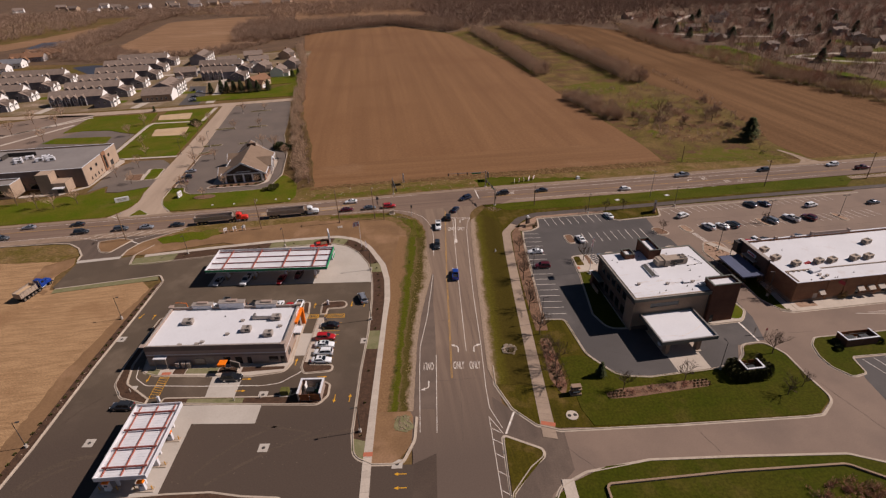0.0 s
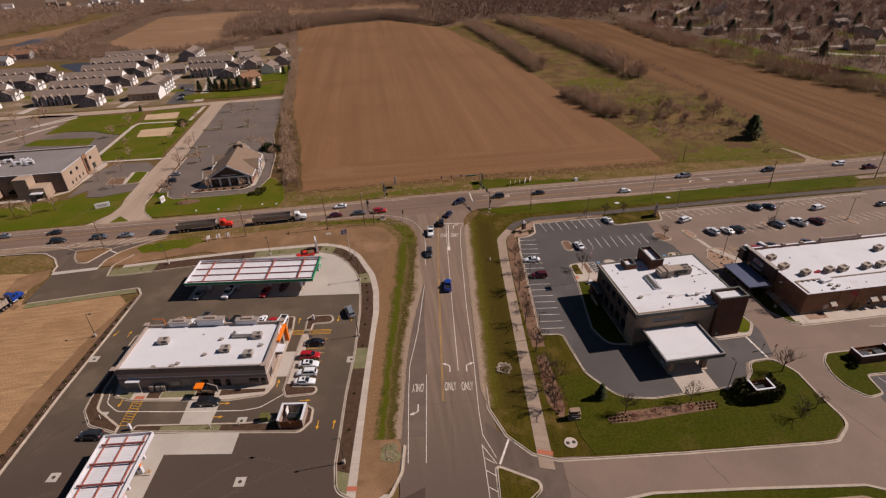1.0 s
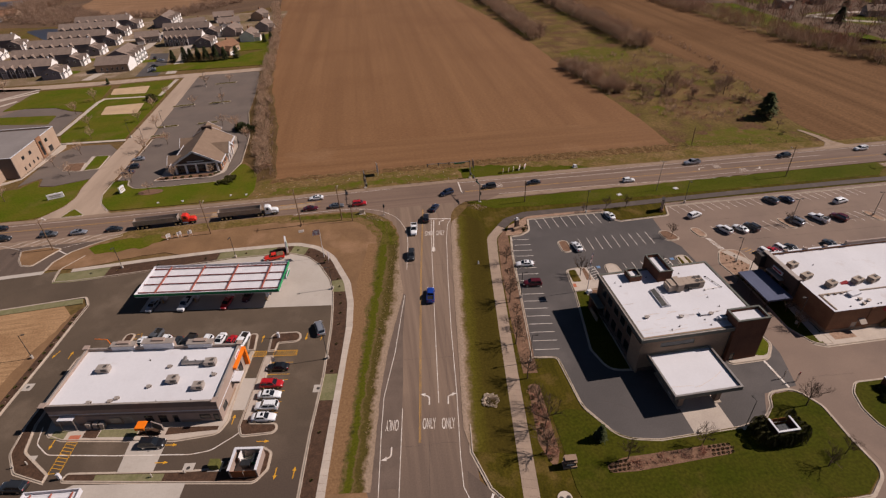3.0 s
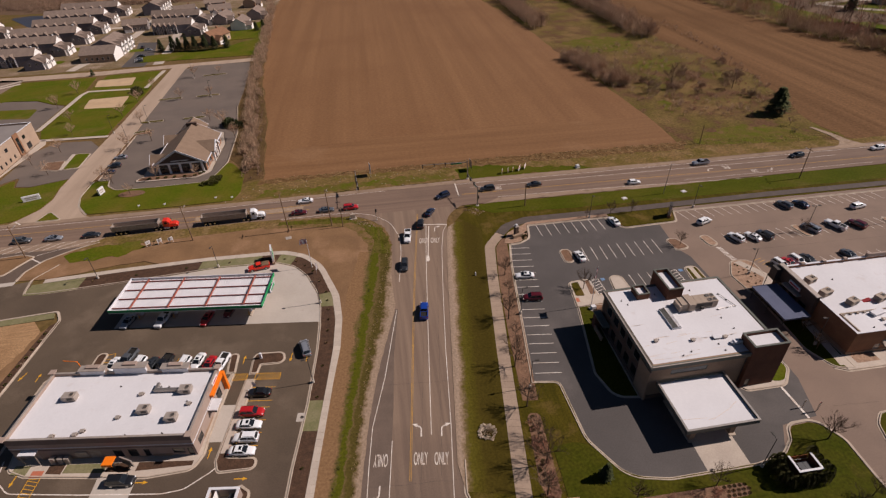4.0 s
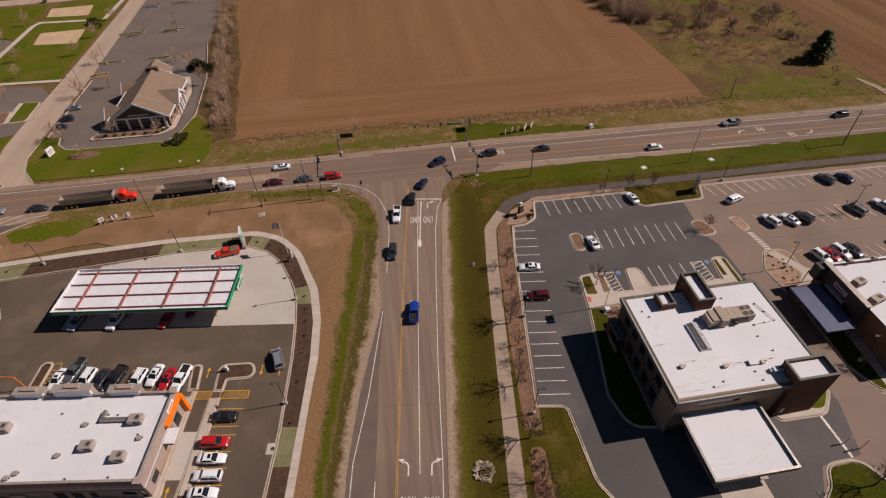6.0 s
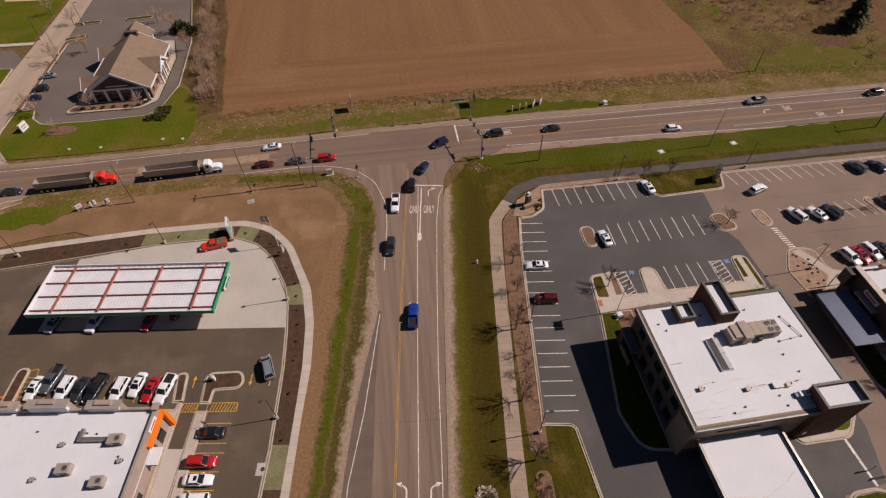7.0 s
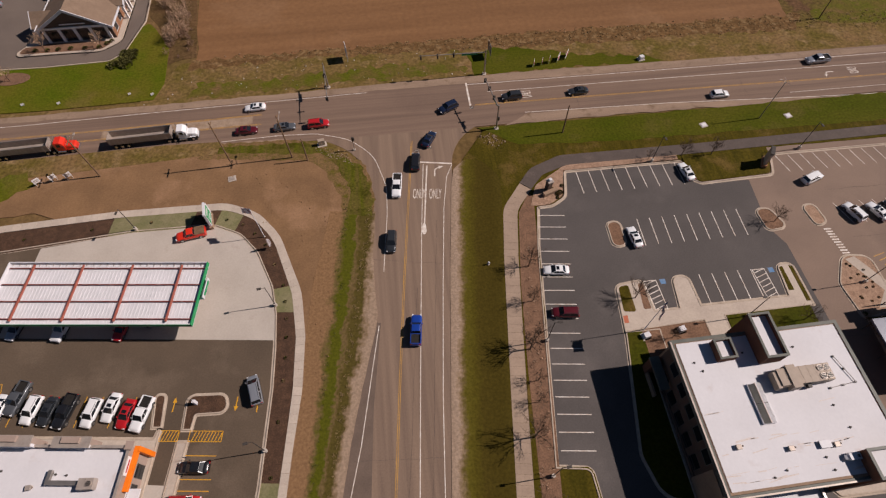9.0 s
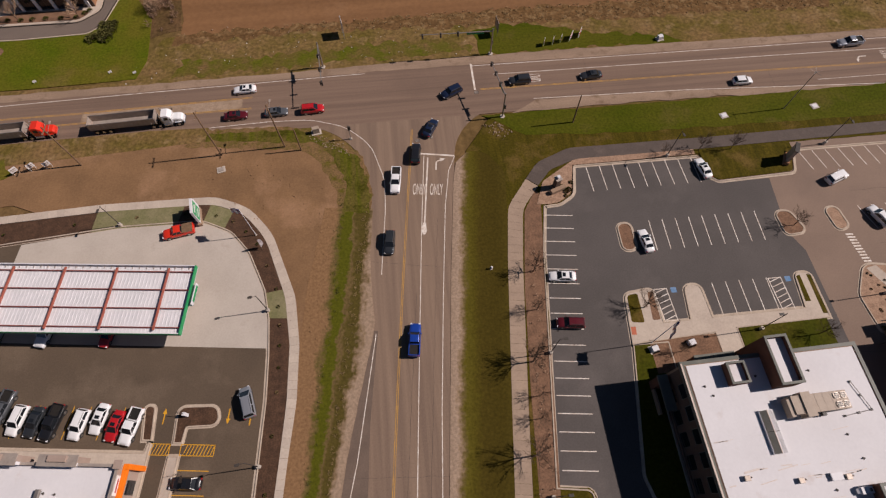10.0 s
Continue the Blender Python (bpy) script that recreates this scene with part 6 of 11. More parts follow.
# ---- fuel canopies ----
def fuel_canopy(u, v, turn, sx, sy, top, trim, nlong, ncross, label, pump_rows):
    c = lthing("fuel_canopy", u, v, 0, turn, label, "canopy", group="fuel canopies")
    part("deck", boxes((-sx / 2 + 0.16, sx / 2 - 0.16, -sy / 2 + 0.16, sy / 2 - 0.16, top - 0.75, top - 0.62)), METAL_WHITE, c)
    bm = bmesh.new()
    k = int(sx / 0.62)
    for i in range(k):
        x = -sx / 2 + 0.4 + (sx - 0.8) * i / (k - 1)
        box(bm, x - 0.09, x + 0.09, -sy / 2 + 0.2, sy / 2 - 0.2, top - 0.62, top - 0.585)
    part("deck_ribs", bm, METAL_WHITE, c)
    for b in ((-sx / 2, sx / 2, -sy / 2, -sy / 2 + 0.15), (-sx / 2, sx / 2, sy / 2 - 0.15, sy / 2), (-sx / 2, -sx / 2 + 0.15, -sy / 2 + 0.15, sy / 2 - 0.15), (sx / 2 - 0.15, sx / 2, -sy / 2 + 0.15, sy / 2 - 0.15)):
        part("fascia", boxes((*b, top - 0.95, top)), METAL_WHITE, c)
    if trim:
        for b in ((-sx / 2 - 0.02, sx / 2 + 0.05, -sy / 2 - 0.05, -sy / 2 - 0.003, top - 0.75, top + 0.02), (sx / 2 + 0.003, sx / 2 + 0.06, -sy / 2 - 0.05, sy / 2, top - 0.75, top + 0.02), (sx / 2 - 0.1, sx / 2 + 0.06, -sy / 2, sy / 2, top + 0.023, top + 0.05)):
            part("trim_band", boxes(b), GREEN_TRIM, c, "green trim band")
    # east-west members take the darker red, which paints in their shaded south sides
    for i in range(nlong):
        y = -sy / 2 + sy * (i + 0.35) / (nlong - 0.3)
        part("purlin", boxes((-sx / 2 + 0.4, sx / 2 - 0.4, y - 0.07, y + 0.07, top - 0.5, top - 0.22)), BEAM_SHADED if trim else BEAM_RED, c, "red steel beam in a shaded tone" if trim else "red steel beam")
    for i in range(ncross):
        x = -sx / 2 + sx * (i + 0.55) / (ncross + 0.05)
        part("girder", boxes((x - 0.14, x + 0.14, -sy / 2 + 0.6, sy / 2 - 0.6, top - 0.22, top + 0.05)), BEAM_RED if trim else BEAM_SHADED, c, "red steel girder" if trim else "red steel girder in a shaded tone")
        for y in np.linspace(-sy / 2 + 1.2, sy / 2 - 1.2, 3):
            part("bracket", boxes((x - 0.5, x - 0.16, y - 0.05, y + 0.05, top - 0.5, top - 0.1)), METAL_GREY, c)
    for i in range(int(sx / 1.2)):
        x = -sx / 2 + 0.6 + i * 1.2
        part("outrigger", boxes((x - 0.04, x + 0.04, sy / 2 - 0.6, sy / 2 - 0.16, top - 0.5, top - 0.42)), METAL_GREY, c)
    for px, py in pump_rows:
        part("column", boxes((px - 0.22, px + 0.22, py - 0.22, py + 0.22, 0.0, top - 0.75), bevel=0.02), METAL_WHITE, c)
    return c


def pump(u, v, turn, shade):
    p = lthing("fuel_pump", u, v, 0.02, turn, "fuel pump on a raised concrete island", "fuel pump", group="fuel pumps")
    part("plinth", boxes((-0.6, 0.6, -1.9, 1.9, 0, 0.18), bevel=0.04), KERB, p)
    part("pump_body", boxes((-0.3, 0.3, -0.55, 0.55, 0.18, 2.1), bevel=0.04), METAL_WHITE, p)
    part("top_panel", boxes((-0.34, 0.34, -0.6, 0.6, 2.1, 2.45), bevel=0.03), shade, p)
    for s in (-1, 1):
        part("display", boxes((s * 0.303 - 0.012, s * 0.303 + 0.012, -0.3, 0.3, 1.35, 1.8)), BLACK_PLASTIC, p)
        part("nozzle", rod(bmesh.new(), (s * 0.36, 0.42, 1.0), (s * 0.36, 0.42, 1.35), 0.05), METAL_DARK, p)
        part("bollard", rod(bmesh.new(), (0, s * 1.6, 0.18), (0, s * 1.6, 1.1), 0.09, sides=10), YELLOW_NEW, p)
    return p


fuel_canopy(-40.5, 36.1, 0.4, 35.4, 12.0, 5.2, True, 4, 4, "white fuel canopy with red roof beams and green trim", [(-13.5, 0), (-4.6, 0), (4.4, 0), (13.4, 0)])
fuel_canopy(-47.25, -29.8, -87.0, 17.4, 9.2, 4.9, False, 3, 4, "white lorry fuel canopy with red roof beams", [(-6.6, 2.4), (0, 2.4), (6.6, 2.4), (-6.6, -2.4), (0, -2.4), (6.6, -2.4)])
for u in (-53.6, -45.4, -36.4, -27.4):
    pump(u, 34.2, 0, GREEN_TRIM), pump(u, 38.4, 0, GREEN_TRIM)
for v in (-26.4, -32.4, -37.6):
    pump(-44.2, v, 90, ORANGE), pump(-50.6, v, 90, ORANGE)
# oval emblem hung on the canopy's east end, drawn as a plain green shape
emb = lthing("canopy_emblem", -22.3, 37.4, 4.4, 0, "green and white oval emblem on the canopy's end", "sign")
part("emblem_frame", boxes((-0.4, 0.35, -2.2, 1.6, 0.0, 0.12), (0.2, 0.35, -2.2, 1.6, 0.0, 0.9), bevel=0.03), METAL_WHITE, emb)
part("emblem_face", boxes((0.352, 0.4, -1.6, 1.2, 0.2, 0.75)), GREEN_TRIM, emb)

# islands and beds round the shop
island("mulch_bed", lrnd((-65.2, 14.4, 1), (-63.8, 14.4, 1), (-63.4, -4), (-61.6, -10.2, 2), (-54.5, -15.1), (-54.4, -16.6), (-60.8, -14.6, 2), (-64.2, -10.4, 3), (-65.2, -4)), MULCH, "narrow dark mulch island round the drive-through lane", z=0.12)
island("mulch_bed", lrnd((-50.8, -15.0, 0.5), (-29, -15.3), (-22.5, -14.9), (-20.4, -12.4, 1), (-16.6, -10.9), (-14.9, -12, 1), (-14.7, -15.4, 1.5), (-16.4, -17.9, 1.5), (-30, -17.4), (-51.2, -16.5, 0.5)), MULCH, "dark mulch island between lane and forecourt", z=0.12)
area("seeded_strip", lrnd((-45.4, -15.4), (-33, -15.6), (-33, -17.1), (-45.4, -16.6)), 0.135, SEEDED, "pale seeded patch in the island", category="planting bed")
island("sidewalk_slab", lrnd((-60.9, -1.6, 1.2), (-59.6, -6.6, 1.6), (-56, -7.8), (-34, -8.7), (-26.2, -7.4, 2), (-25.2, -4.4, 2), (-25.4, -2.4), (-25.55, 5), (-25.5, 14.4), (-25.9, 14.5), (-26.2, 13.0), (-61.2, 13.0, 1), (-61.4, 11)), WALKWAY, "pale concrete pavement round the shop", z=0.13)
for u0, u1, m in ((-58.6, -55.8, SEEDED), (-52.4, -49.6, MULCH), (-49.4, -42.0, SEEDED), (-41.8, -37.6, MULCH), (-36.4, -26.6, MULCH)):
    area("planting_bed" if m is MULCH else "seeded_strip", lrnd((u0, -5.7), (u1, -5.7), (u1, -7.6 if u1 < -30 else -6.6), (u0, -7.4)), 0.14, m, "dark mulch bed along the shop" if m is MULCH else "pale seeded bed along the shop", category="planting bed")
island("mulch_bed", lrnd((-27.9, 20.0, 0.8), (-26.2, 20.0, 0.8), (-25.5, 14.7), (-27.0, 14.7)), MULCH, "kerbed island end at the parking row", z=0.13)
island("mulch_bed", lrnd((-22.6, 19.9, 1.3), (-16.4, 20.2, 1.4), (-15.4, 17.2, 1.3), (-20.6, 16.8, 0.4), (-20.7, 14.4), (-22.1, 14.4)), MULCH, "hook-shaped kerbed island", z=0.13)
island("mulch_bed", lrnd((-22.4, 12.6), (-20.8, 12.6), (-20.9, -5.4, 0.5), (-15.4, -5.6, 1.0), (-15.2, -7.6, 1.0), (-21.6, -8.2, 1), (-22.6, -6)), MULCH, "long kerbed island of the parking row", z=0.13)
area("sidewalk_slab", lrnd((-22.25, 12.5), (-21.0, 12.5), (-21.1, -4.5), (-22.25, -4.5)), 0.14, WALKWAY, "narrow concrete strip before the parking row", category="sidewalk")
island("mulch_bed", lrnd((-57.6, 21.5, 0.9), (-55.6, 21.5, 0.9), (-55.4, 14.0), (-57.4, 14.0)), MULCH, "kerbed island at the row's west end", z=0.13)
island("mulch_bed", ring_ccw(rnd((-56, 67.2), (-44.3, 66.5), (-36.3, 65.7), (-30.5, 64.0), (-23.2, 62.6, 1), (-24.0, 58, 1), (-56, 58))), MULCH, "kerbed mulch bed at the forecourt's south edge", z=0.13)
# sidewalk pieces before the shop's north front end at the pavement

# bin enclosure of the station
en = lthing("bin_enclosure", -18.3, -14.7, 0.13, 0, "white-walled bin enclosure with stained wooden gates", "bin enclosure", group="bin enclosures")
for b in ((-2.5, -2.25, -2.25, 2.25), (2.25, 2.5, -2.25, 2.25), (-2.25, 2.25, 2.0, 2.25)):
    part("wall", boxes((*b, 0, 2.2)), SIDING, en)
for b in ((-2.6, -2.15, -2.35, 2.35), (2.15, 2.6, -2.35, 2.35), (-2.15, 2.15, 1.9, 2.35)):
    part("coping", boxes((*b, 2.2, 2.34)), METAL_WHITE, en, "white coping")
part("floor_slab", boxes((-2.25, 2.25, -2.2, 2.0, 0, 0.05)), CONCRETE, en)
for k in (-1, 1):
    g = part("gate", boxes((min(k * 0.05, k * 2.2), max(k * 0.05, k * 2.2), -2.19, -2.15, 0.1, 1.8)), WOOD_GATE, en, "stained wooden gate")
    for i in range(10):
        part("board", boxes((min(k * (0.06 + 0.215 * i), k * (0.25 + 0.215 * i)), max(k * (0.06 + 0.215 * i), k * (0.25 + 0.215 * i)), -2.24, -2.193, 0.1, 1.9)), WOOD_GATE, g)
    part("gate_rail", boxes((min(k * 0.06, k * 2.2), max(k * 0.06, k * 2.2), -2.14, -2.09, 1.4, 1.5)), STEEL, g)
part("inner_wall", boxes((-1.5, -1.3, 0.4, 2.0, 0, 2.0)), SIDING_WHITE, en)
bin_box(*lp(-18.5, -14.8), 0.19, -7, METAL_DARK, "dark waste bin in the enclosure", 1.7, 1.2, 1.2)
bin_box(*lp(-16.9, -13.9), 0.19, 83, GREEN_TRIM, "green waste bin in the enclosure", 1.8, 1.2, 1.3)
tank = lthing("equipment_box", -24.2, -14.6, 0.13, 0, "olive green transformer box on a pad", "transformer")
part("pad", boxes((-1.2, 1.2, -1.0, 1.0, 0, 0.1)), CONCRETE, tank)
part("case", boxes((-0.9, 0.9, -0.7, 0.7, 0.1, 1.4), bevel=0.05), LEAF_OLIVE, tank)

# ---- the gabled bank across the main road ----


def gable_roof(bm, x0, x1, y0, y1, z0, z1, over=0.5, thick=0.25, along="y"):
    """Two roof slopes with a ridge along x or y."""
    def p(a, b, z):
        return (a, b, z) if along == "y" else (b, a, z)
    if along == "x":
        x0, x1, y0, y1 = y0, y1, x0, x1
    xm = (x0 + x1) / 2
    run = (x1 - x0) / 2
    drop = (z1 - z0) / run * over
    pts = [(x0 - over, z0 - drop), (xm, z1), (x1 + over, z0 - drop), (x1 + over, z0 - drop - thick), (xm, z1 - thick), (x0 - over, z0 - drop - thick)]
    a, b = [bm.verts.new(p(x, y0 - over, z)) for x, z in pts], [bm.verts.new(p(x, y1 + over, z)) for x, z in pts]
    for i in range(6):
        bm.faces.new((a[i], a[(i + 1) % 6], b[(i + 1) % 6], b[i]))
    for r, s in ((a, 1), (b, -1)):
        for q in ((0, 1, 4, 5), (1, 2, 3, 4)):
            bm.faces.new([r[i] for i in q])
    bmesh.ops.recalc_face_normals(bm, faces=bm.faces)
    return bm


def gable_end(bm, x0, x1, y, z0, z1, t=0.2, along="y"):
    def p(a, b, z):
        return (a, b, z) if along == "y" else (b, a, z)
    f, k = [bm.verts.new(p(x, y, z)) for x, z in ((x0, z0), (x1, z0), ((x0 + x1) / 2, z1))], [bm.verts.new(p(x, y + t, z)) for x, z in ((x0, z0), (x1, z0), ((x0 + x1) / 2, z1))]
    bm.faces.new(f), bm.faces.new(k[::-1])
    for i in range(3):
        bm.faces.new((f[i], k[i], k[(i + 1) % 3], f[(i + 1) % 3]))
    bmesh.ops.recalc_face_normals(bm, faces=bm.faces)
    return bm


def verge_boards(parent, x0, x1, y, z0, z1, over=0.5, along="y"):
    """White boards along the two slopes of a gable."""
    xm, run = (x0 + x1) / 2, (x1 - x0) / 2
    drop = (z1 - z0) / run * over
    for xe in (x0 - over, x1 + over):
        bm = bmesh.new()
        q = [(xe, z0 - drop + 0.08), (xm, z1 + 0.08), (xm, z1 - 0.62), (xe, z0 - drop - 0.62)]
        mk = (lambda a, b, z: (a, b, z)) if along == "y" else (lambda a, b, z: (b, a, z))
        f, k = [bm.verts.new(mk(x, y, z)) for x, z in q], [bm.verts.new(mk(x, y + 0.16, z)) for x, z in q]
        bm.faces.new(f), bm.faces.new(k[::-1])
        for i in range(4):
            bm.faces.new((f[i], k[i], k[(i + 1) % 4], f[(i + 1) % 4]))
        bmesh.ops.recalc_face_normals(bm, faces=bm.faces)
        part("verge_board", bm, METAL_WHITE, parent, "white verge board")


b2 = thing("gabled_bank", -58.9, 230.4, 0, 0, "brick bank with a tan gabled roof and white trim", "building")
gx, gy = 8.5, 12.4
wall(b2, (-gx, -gy), (gx, -gy), 0, 3.9, 0.3, STONE_DARK, [(1.4 + i * 3.7, 4.0 + i * 3.7, 0.3, 3.0, "dark") for i in range(4)])
wall(b2, (gx, -gy + 0.3), (gx, gy - 0.3), 0, 3.9, 0.3, BRICK_RED, [(1.4 + i * 4.0, 3.4 + i * 4.0, 0.6, 2.9, "white") for i in range(6)])
wall(b2, (gx, gy), (-gx, gy), 0, 3.9, 0.3, BRICK_RED, [(4, 6, 0.6, 2.9, "white"), (12, 14, 0.6, 2.9, "white")])
wall(b2, (-gx, gy - 0.3), (-gx, -gy + 0.3), 0, 3.9, 0.3, BRICK_RED, [(3, 5, 0.6, 2.9, "white"), (16, 18, 0.6, 2.9, "white")])
part("roof", gable_roof(bmesh.new(), -gx, gx, -gy, gy, 4.2, 9.0, over=0.7), SHINGLE_TAN, b2, "tan shingle roof")
part("gable_wall", gable_end(bmesh.new(), -gx, gx, -gy + 0.02, 3.9, 8.6), STONE_DARK, b2)
part("gable_wall", gable_end(bmesh.new(), -gx, gx, gy - 0.22, 3.9, 8.6), STONE_DARK, b2)
verge_boards(b2, -gx, gx, -gy - 0.86, 4.2, 9.0, 0.7)
verge_boards(b2, -gx, gx, gy + 0.7, 4.2, 9.0, 0.7)
for sx in (-1, 1):
    part("eaves_board", boxes((min(sx * (gx + 0.72), sx * (gx + 0.9)), max(sx * (gx + 0.72), sx * (gx + 0.9)), -gy - 0.7, gy + 0.7, 3.45, 3.95)), METAL_WHITE, b2, "white eaves board")
part("name_plate", boxes((-3.6, 3.6, -gy - 0.06, -gy + 0.01, 4.4, 5.1)), STONE_DARK, b2)
part("name_bar", boxes((-3.0, 3.0, -gy - 0.1, -gy - 0.061, 4.6, 4.9)), WHITE_SIGN, b2, "illegible pale name line")
for x in (-gx + 0.8, -gx + 4.55, -gx + 8.25, -gx + 11.95, -gx + 15.8):
    part("pilaster", boxes((x - 0.35, x + 0.35, -gy - 0.25, -gy - 0.003, 0, 3.6)), SIDING_WHITE, b2, "white pilaster")
part("frieze", boxes((-gx - 0.1, gx + 0.1, -gy - 0.3, -gy - 0.005, 3.6, 4.1)), SIDING_WHITE, b2)
part("roof", gable_roof(bmesh.new(), 2.0, gx + 1.6, -4.8, 3.0, 4.4, 7.0, over=0.4, along="x"), SHINGLE_TAN, b2)
verge_boards(b2, -4.8, 3.0, gx + 2.0, 4.4, 7.0, 0.4, along="x")
part("gable_wall", gable_end(bmesh.new(), -4.8, 3.0, gx + 1.3, 3.9, 6.7, along="x"), SIDING_WHITE, b2)
for y in (-4.5, -1.7, -0.1, 2.7):
    part("column", boxes((gx + 1.1, gx + 1.6, y - 0.25, y + 0.25, 0, 3.9)), SIDING_WHITE, b2, "white column")
for yc in (-8.1, 9.3):
    part("roof", gable_roof(bmesh.new(), -gx - 1.9, -2.0, yc - 2.9, yc + 2.9, 3.7, 6.0, over=0.4, along="x"), SHINGLE_TAN, b2)
    verge_boards(b2, yc - 2.9, yc + 2.9, -gx - 2.4, 3.7, 6.0, 0.4, along="x")
    part("gable_wall", gable_end(bmesh.new(), yc - 2.9, yc + 2.9, -gx - 1.9, 3.2, 5.8, along="x"), SIDING_WHITE, b2, "white porch gable")
    for y in (yc - 2.6, yc + 2.6):
        part("column", boxes((-gx - 1.9, -gx - 1.4, y - 0.25, y + 0.25, 0, 3.3)), SIDING_WHITE, b2, "white column")
part("roof", gable_roof(bmesh.new(), -7.4, 1.4, gy, gy + 11.4, 4.0, 7.0, over=0.5), SHINGLE_TAN, b2)
verge_boards(b2, -7.4, 1.4, gy + 11.9, 4.0, 7.0, 0.5)
for x in (-6.9, 0.9):
    part("column", boxes((x - 0.3, x + 0.3, gy + 10.5, gy + 11.1, 0, 3.8)), SIDING_WHITE, b2, "white column")
part("chimney", boxes((-2.0, 1.8, gy - 1.6, gy - 0.2, 6.2, 9.5)), STONE_DARK, b2)
island("sidewalk_slab", rnd((-75.0, 213.2, 1.5), (-63.4, 213.2), (-53.4, 213.0, 4), (-49.0, 216.6, 3), (-48.7, 241), (-51.6, 253.6, 1), (-67.2, 254.6, 1), (-69.2, 246), (-72.4, 244), (-72.4, 217, 1)), WALKWAY, "pale concrete walk round the gabled bank", z=0.12)
area("planting_bed", rnd((-73.6, 214.0, 1), (-53.4, 213.8, 2), (-50.4, 216.8, 2), (-67.0, 217.6), (-73.0, 216.4, 1)), 0.13, MULCH_BROWN, "bark bed with low shrubs before the gabled front", category="planting bed")
for i, (xa, ya, xb, yb) in enumerate(((-91.0, 301.0, -80.4, 302.2), (-73.6, 302.0, -62.9, 303.2), (-90.2, 272.0, -80.7, 272.6), (-72.4, 272.8, -63.2, 273.6), (-89.4, 260.3, -83.0, 262.2), (-78.0, 336.0, -66.0, 337.5))):
    island("tree_island", rnd((xa, ya - 1.1, 1), (xb, yb - 1.1, 1), (xb, yb + 1.1, 1), (xa, ya + 1.1, 1)), GRASS_DULL, "narrow kerbed tree island in the bank's car park")

# ---- the office block ----
office = thing("office_block", -150.0, 236.0, 0, 0, "two-storey office block with grey flat roof and tan walls", "building")
flat_block(office, -60, 24.0, -9.0, 24.0, 0, 7.6, 8.2, {"S": SIDING_DARK, "E": OFFICE_TAN, "N": OFFICE_TAN, "W": OFFICE_TAN}, METAL_WHITE,
           {"E": [(5.4 + i * 5.2, 7.2 + i * 5.2, 4.8, 6.2, "dark") for i in range(2)] + [(23.4, 25.4, 4.8, 6.2, "dark")] + [(4.4 + i * 3.2, 5.4 + i * 3.2, 1.0, 2.4, "dark") for i in range(4)] + [(24.0, 27.0, 0.4, 2.8, "dark")],
            "S": [(48 + i * 7.5, 51.4 + i * 7.5, 4.6, 5.8, "dark") for i in range(4)] + [(46 + i * 7.5, 51.8 + i * 7.5, 0.4, 2.8, "dark") for i in range(4)]}, roof_mat=ROOF_GREY, cap=0.4, cap_h=0.12)
part("stair_bay", boxes((24.0, 24.4, 9.0, 12.4, 0, 8.6)), BRICK_RED, office, "red-brown brick bay")
bay = part("window", boxes((24.4, 24.45, 9.8, 11.6, 1.0, 7.0)), METAL_DARK, office)
part("pane", boxes((24.452, 24.47, 9.9, 11.5, 1.1, 6.9)), GLASS, bay)
part("entrance_block", boxes((13.4, 19.0, -15.4, -9.0, 0, 4.6)), OFFICE_TAN, office, "tan entrance block")
part("entrance_wing", boxes((8.0, 13.2, -14.5, -9.0, 0, 8.2)), OFFICE_TAN, office)
part("entrance_canopy", boxes((14.2, 18.4, -17.6, -15.42, 2.7, 3.0)), METAL_WHITE, office)
part("entrance_door", boxes((15.0, 17.6, -15.5, -15.42, 0.02, 2.6)), METAL_DARK, office)
flat_block(office, -60, -1.0, -17.0, -9.4, 0, 5.4, 5.9, {"S": OFFICE_TAN, "E": OFFICE_TAN, "N": OFFICE_TAN, "W": OFFICE_TAN}, METAL_WHITE, {"S": [(36 + i * 7, 41.6 + i * 7, 0.8, 3.6, "dark") for i in range(3)]}, roof_mat=ROOF_GREY, cap=0.4, cap_h=0.12)
for x, y in ((-10, 8), (-6, 10), (-8, 5), (0, 6), (3, 8), (5, 5.6), (1, 9.6)):
    rooftop_unit(-150 + x, 236 + y, 7.61, 20, 3.0, 1.8, 1.3, 1, METAL_WHITE, label="pale rooftop unit on the office block")
part("plant_screen", boxes((-18, -6, 15, 15.3, 7.6, 9.4), (-18, -17.7, 10, 15, 7.6, 9.4)), METAL_DARK, office)
area("sidewalk_slab", rnd((-150, 218.8), (-134, 218.8), (-125.4, 226), (-122.2, 256), (-124, 260.5), (-125.6, 260.5), (-125.6, 227), (-136, 221), (-150, 221)), 0.1, WALKWAY, "pale pavement round the office block", category="sidewalk")


# ---- vehicles ----
def loft(bm, sections):
    """Skins a row of closed sections with the same number of points, and caps both ends."""
    rows = [[bm.verts.new(p) for p in s] for s in sections]
    k = len(rows[0])
    for a, b in zip(rows, rows[1:]):
        for i in range(k):
            bm.faces.new((a[i], a[(i + 1) % k], b[(i + 1) % k], b[i]))
    bm.faces.new(rows[0][::-1]), bm.faces.new(rows[-1])
    bmesh.ops.recalc_face_normals(bm, faces=bm.faces)
    return bm


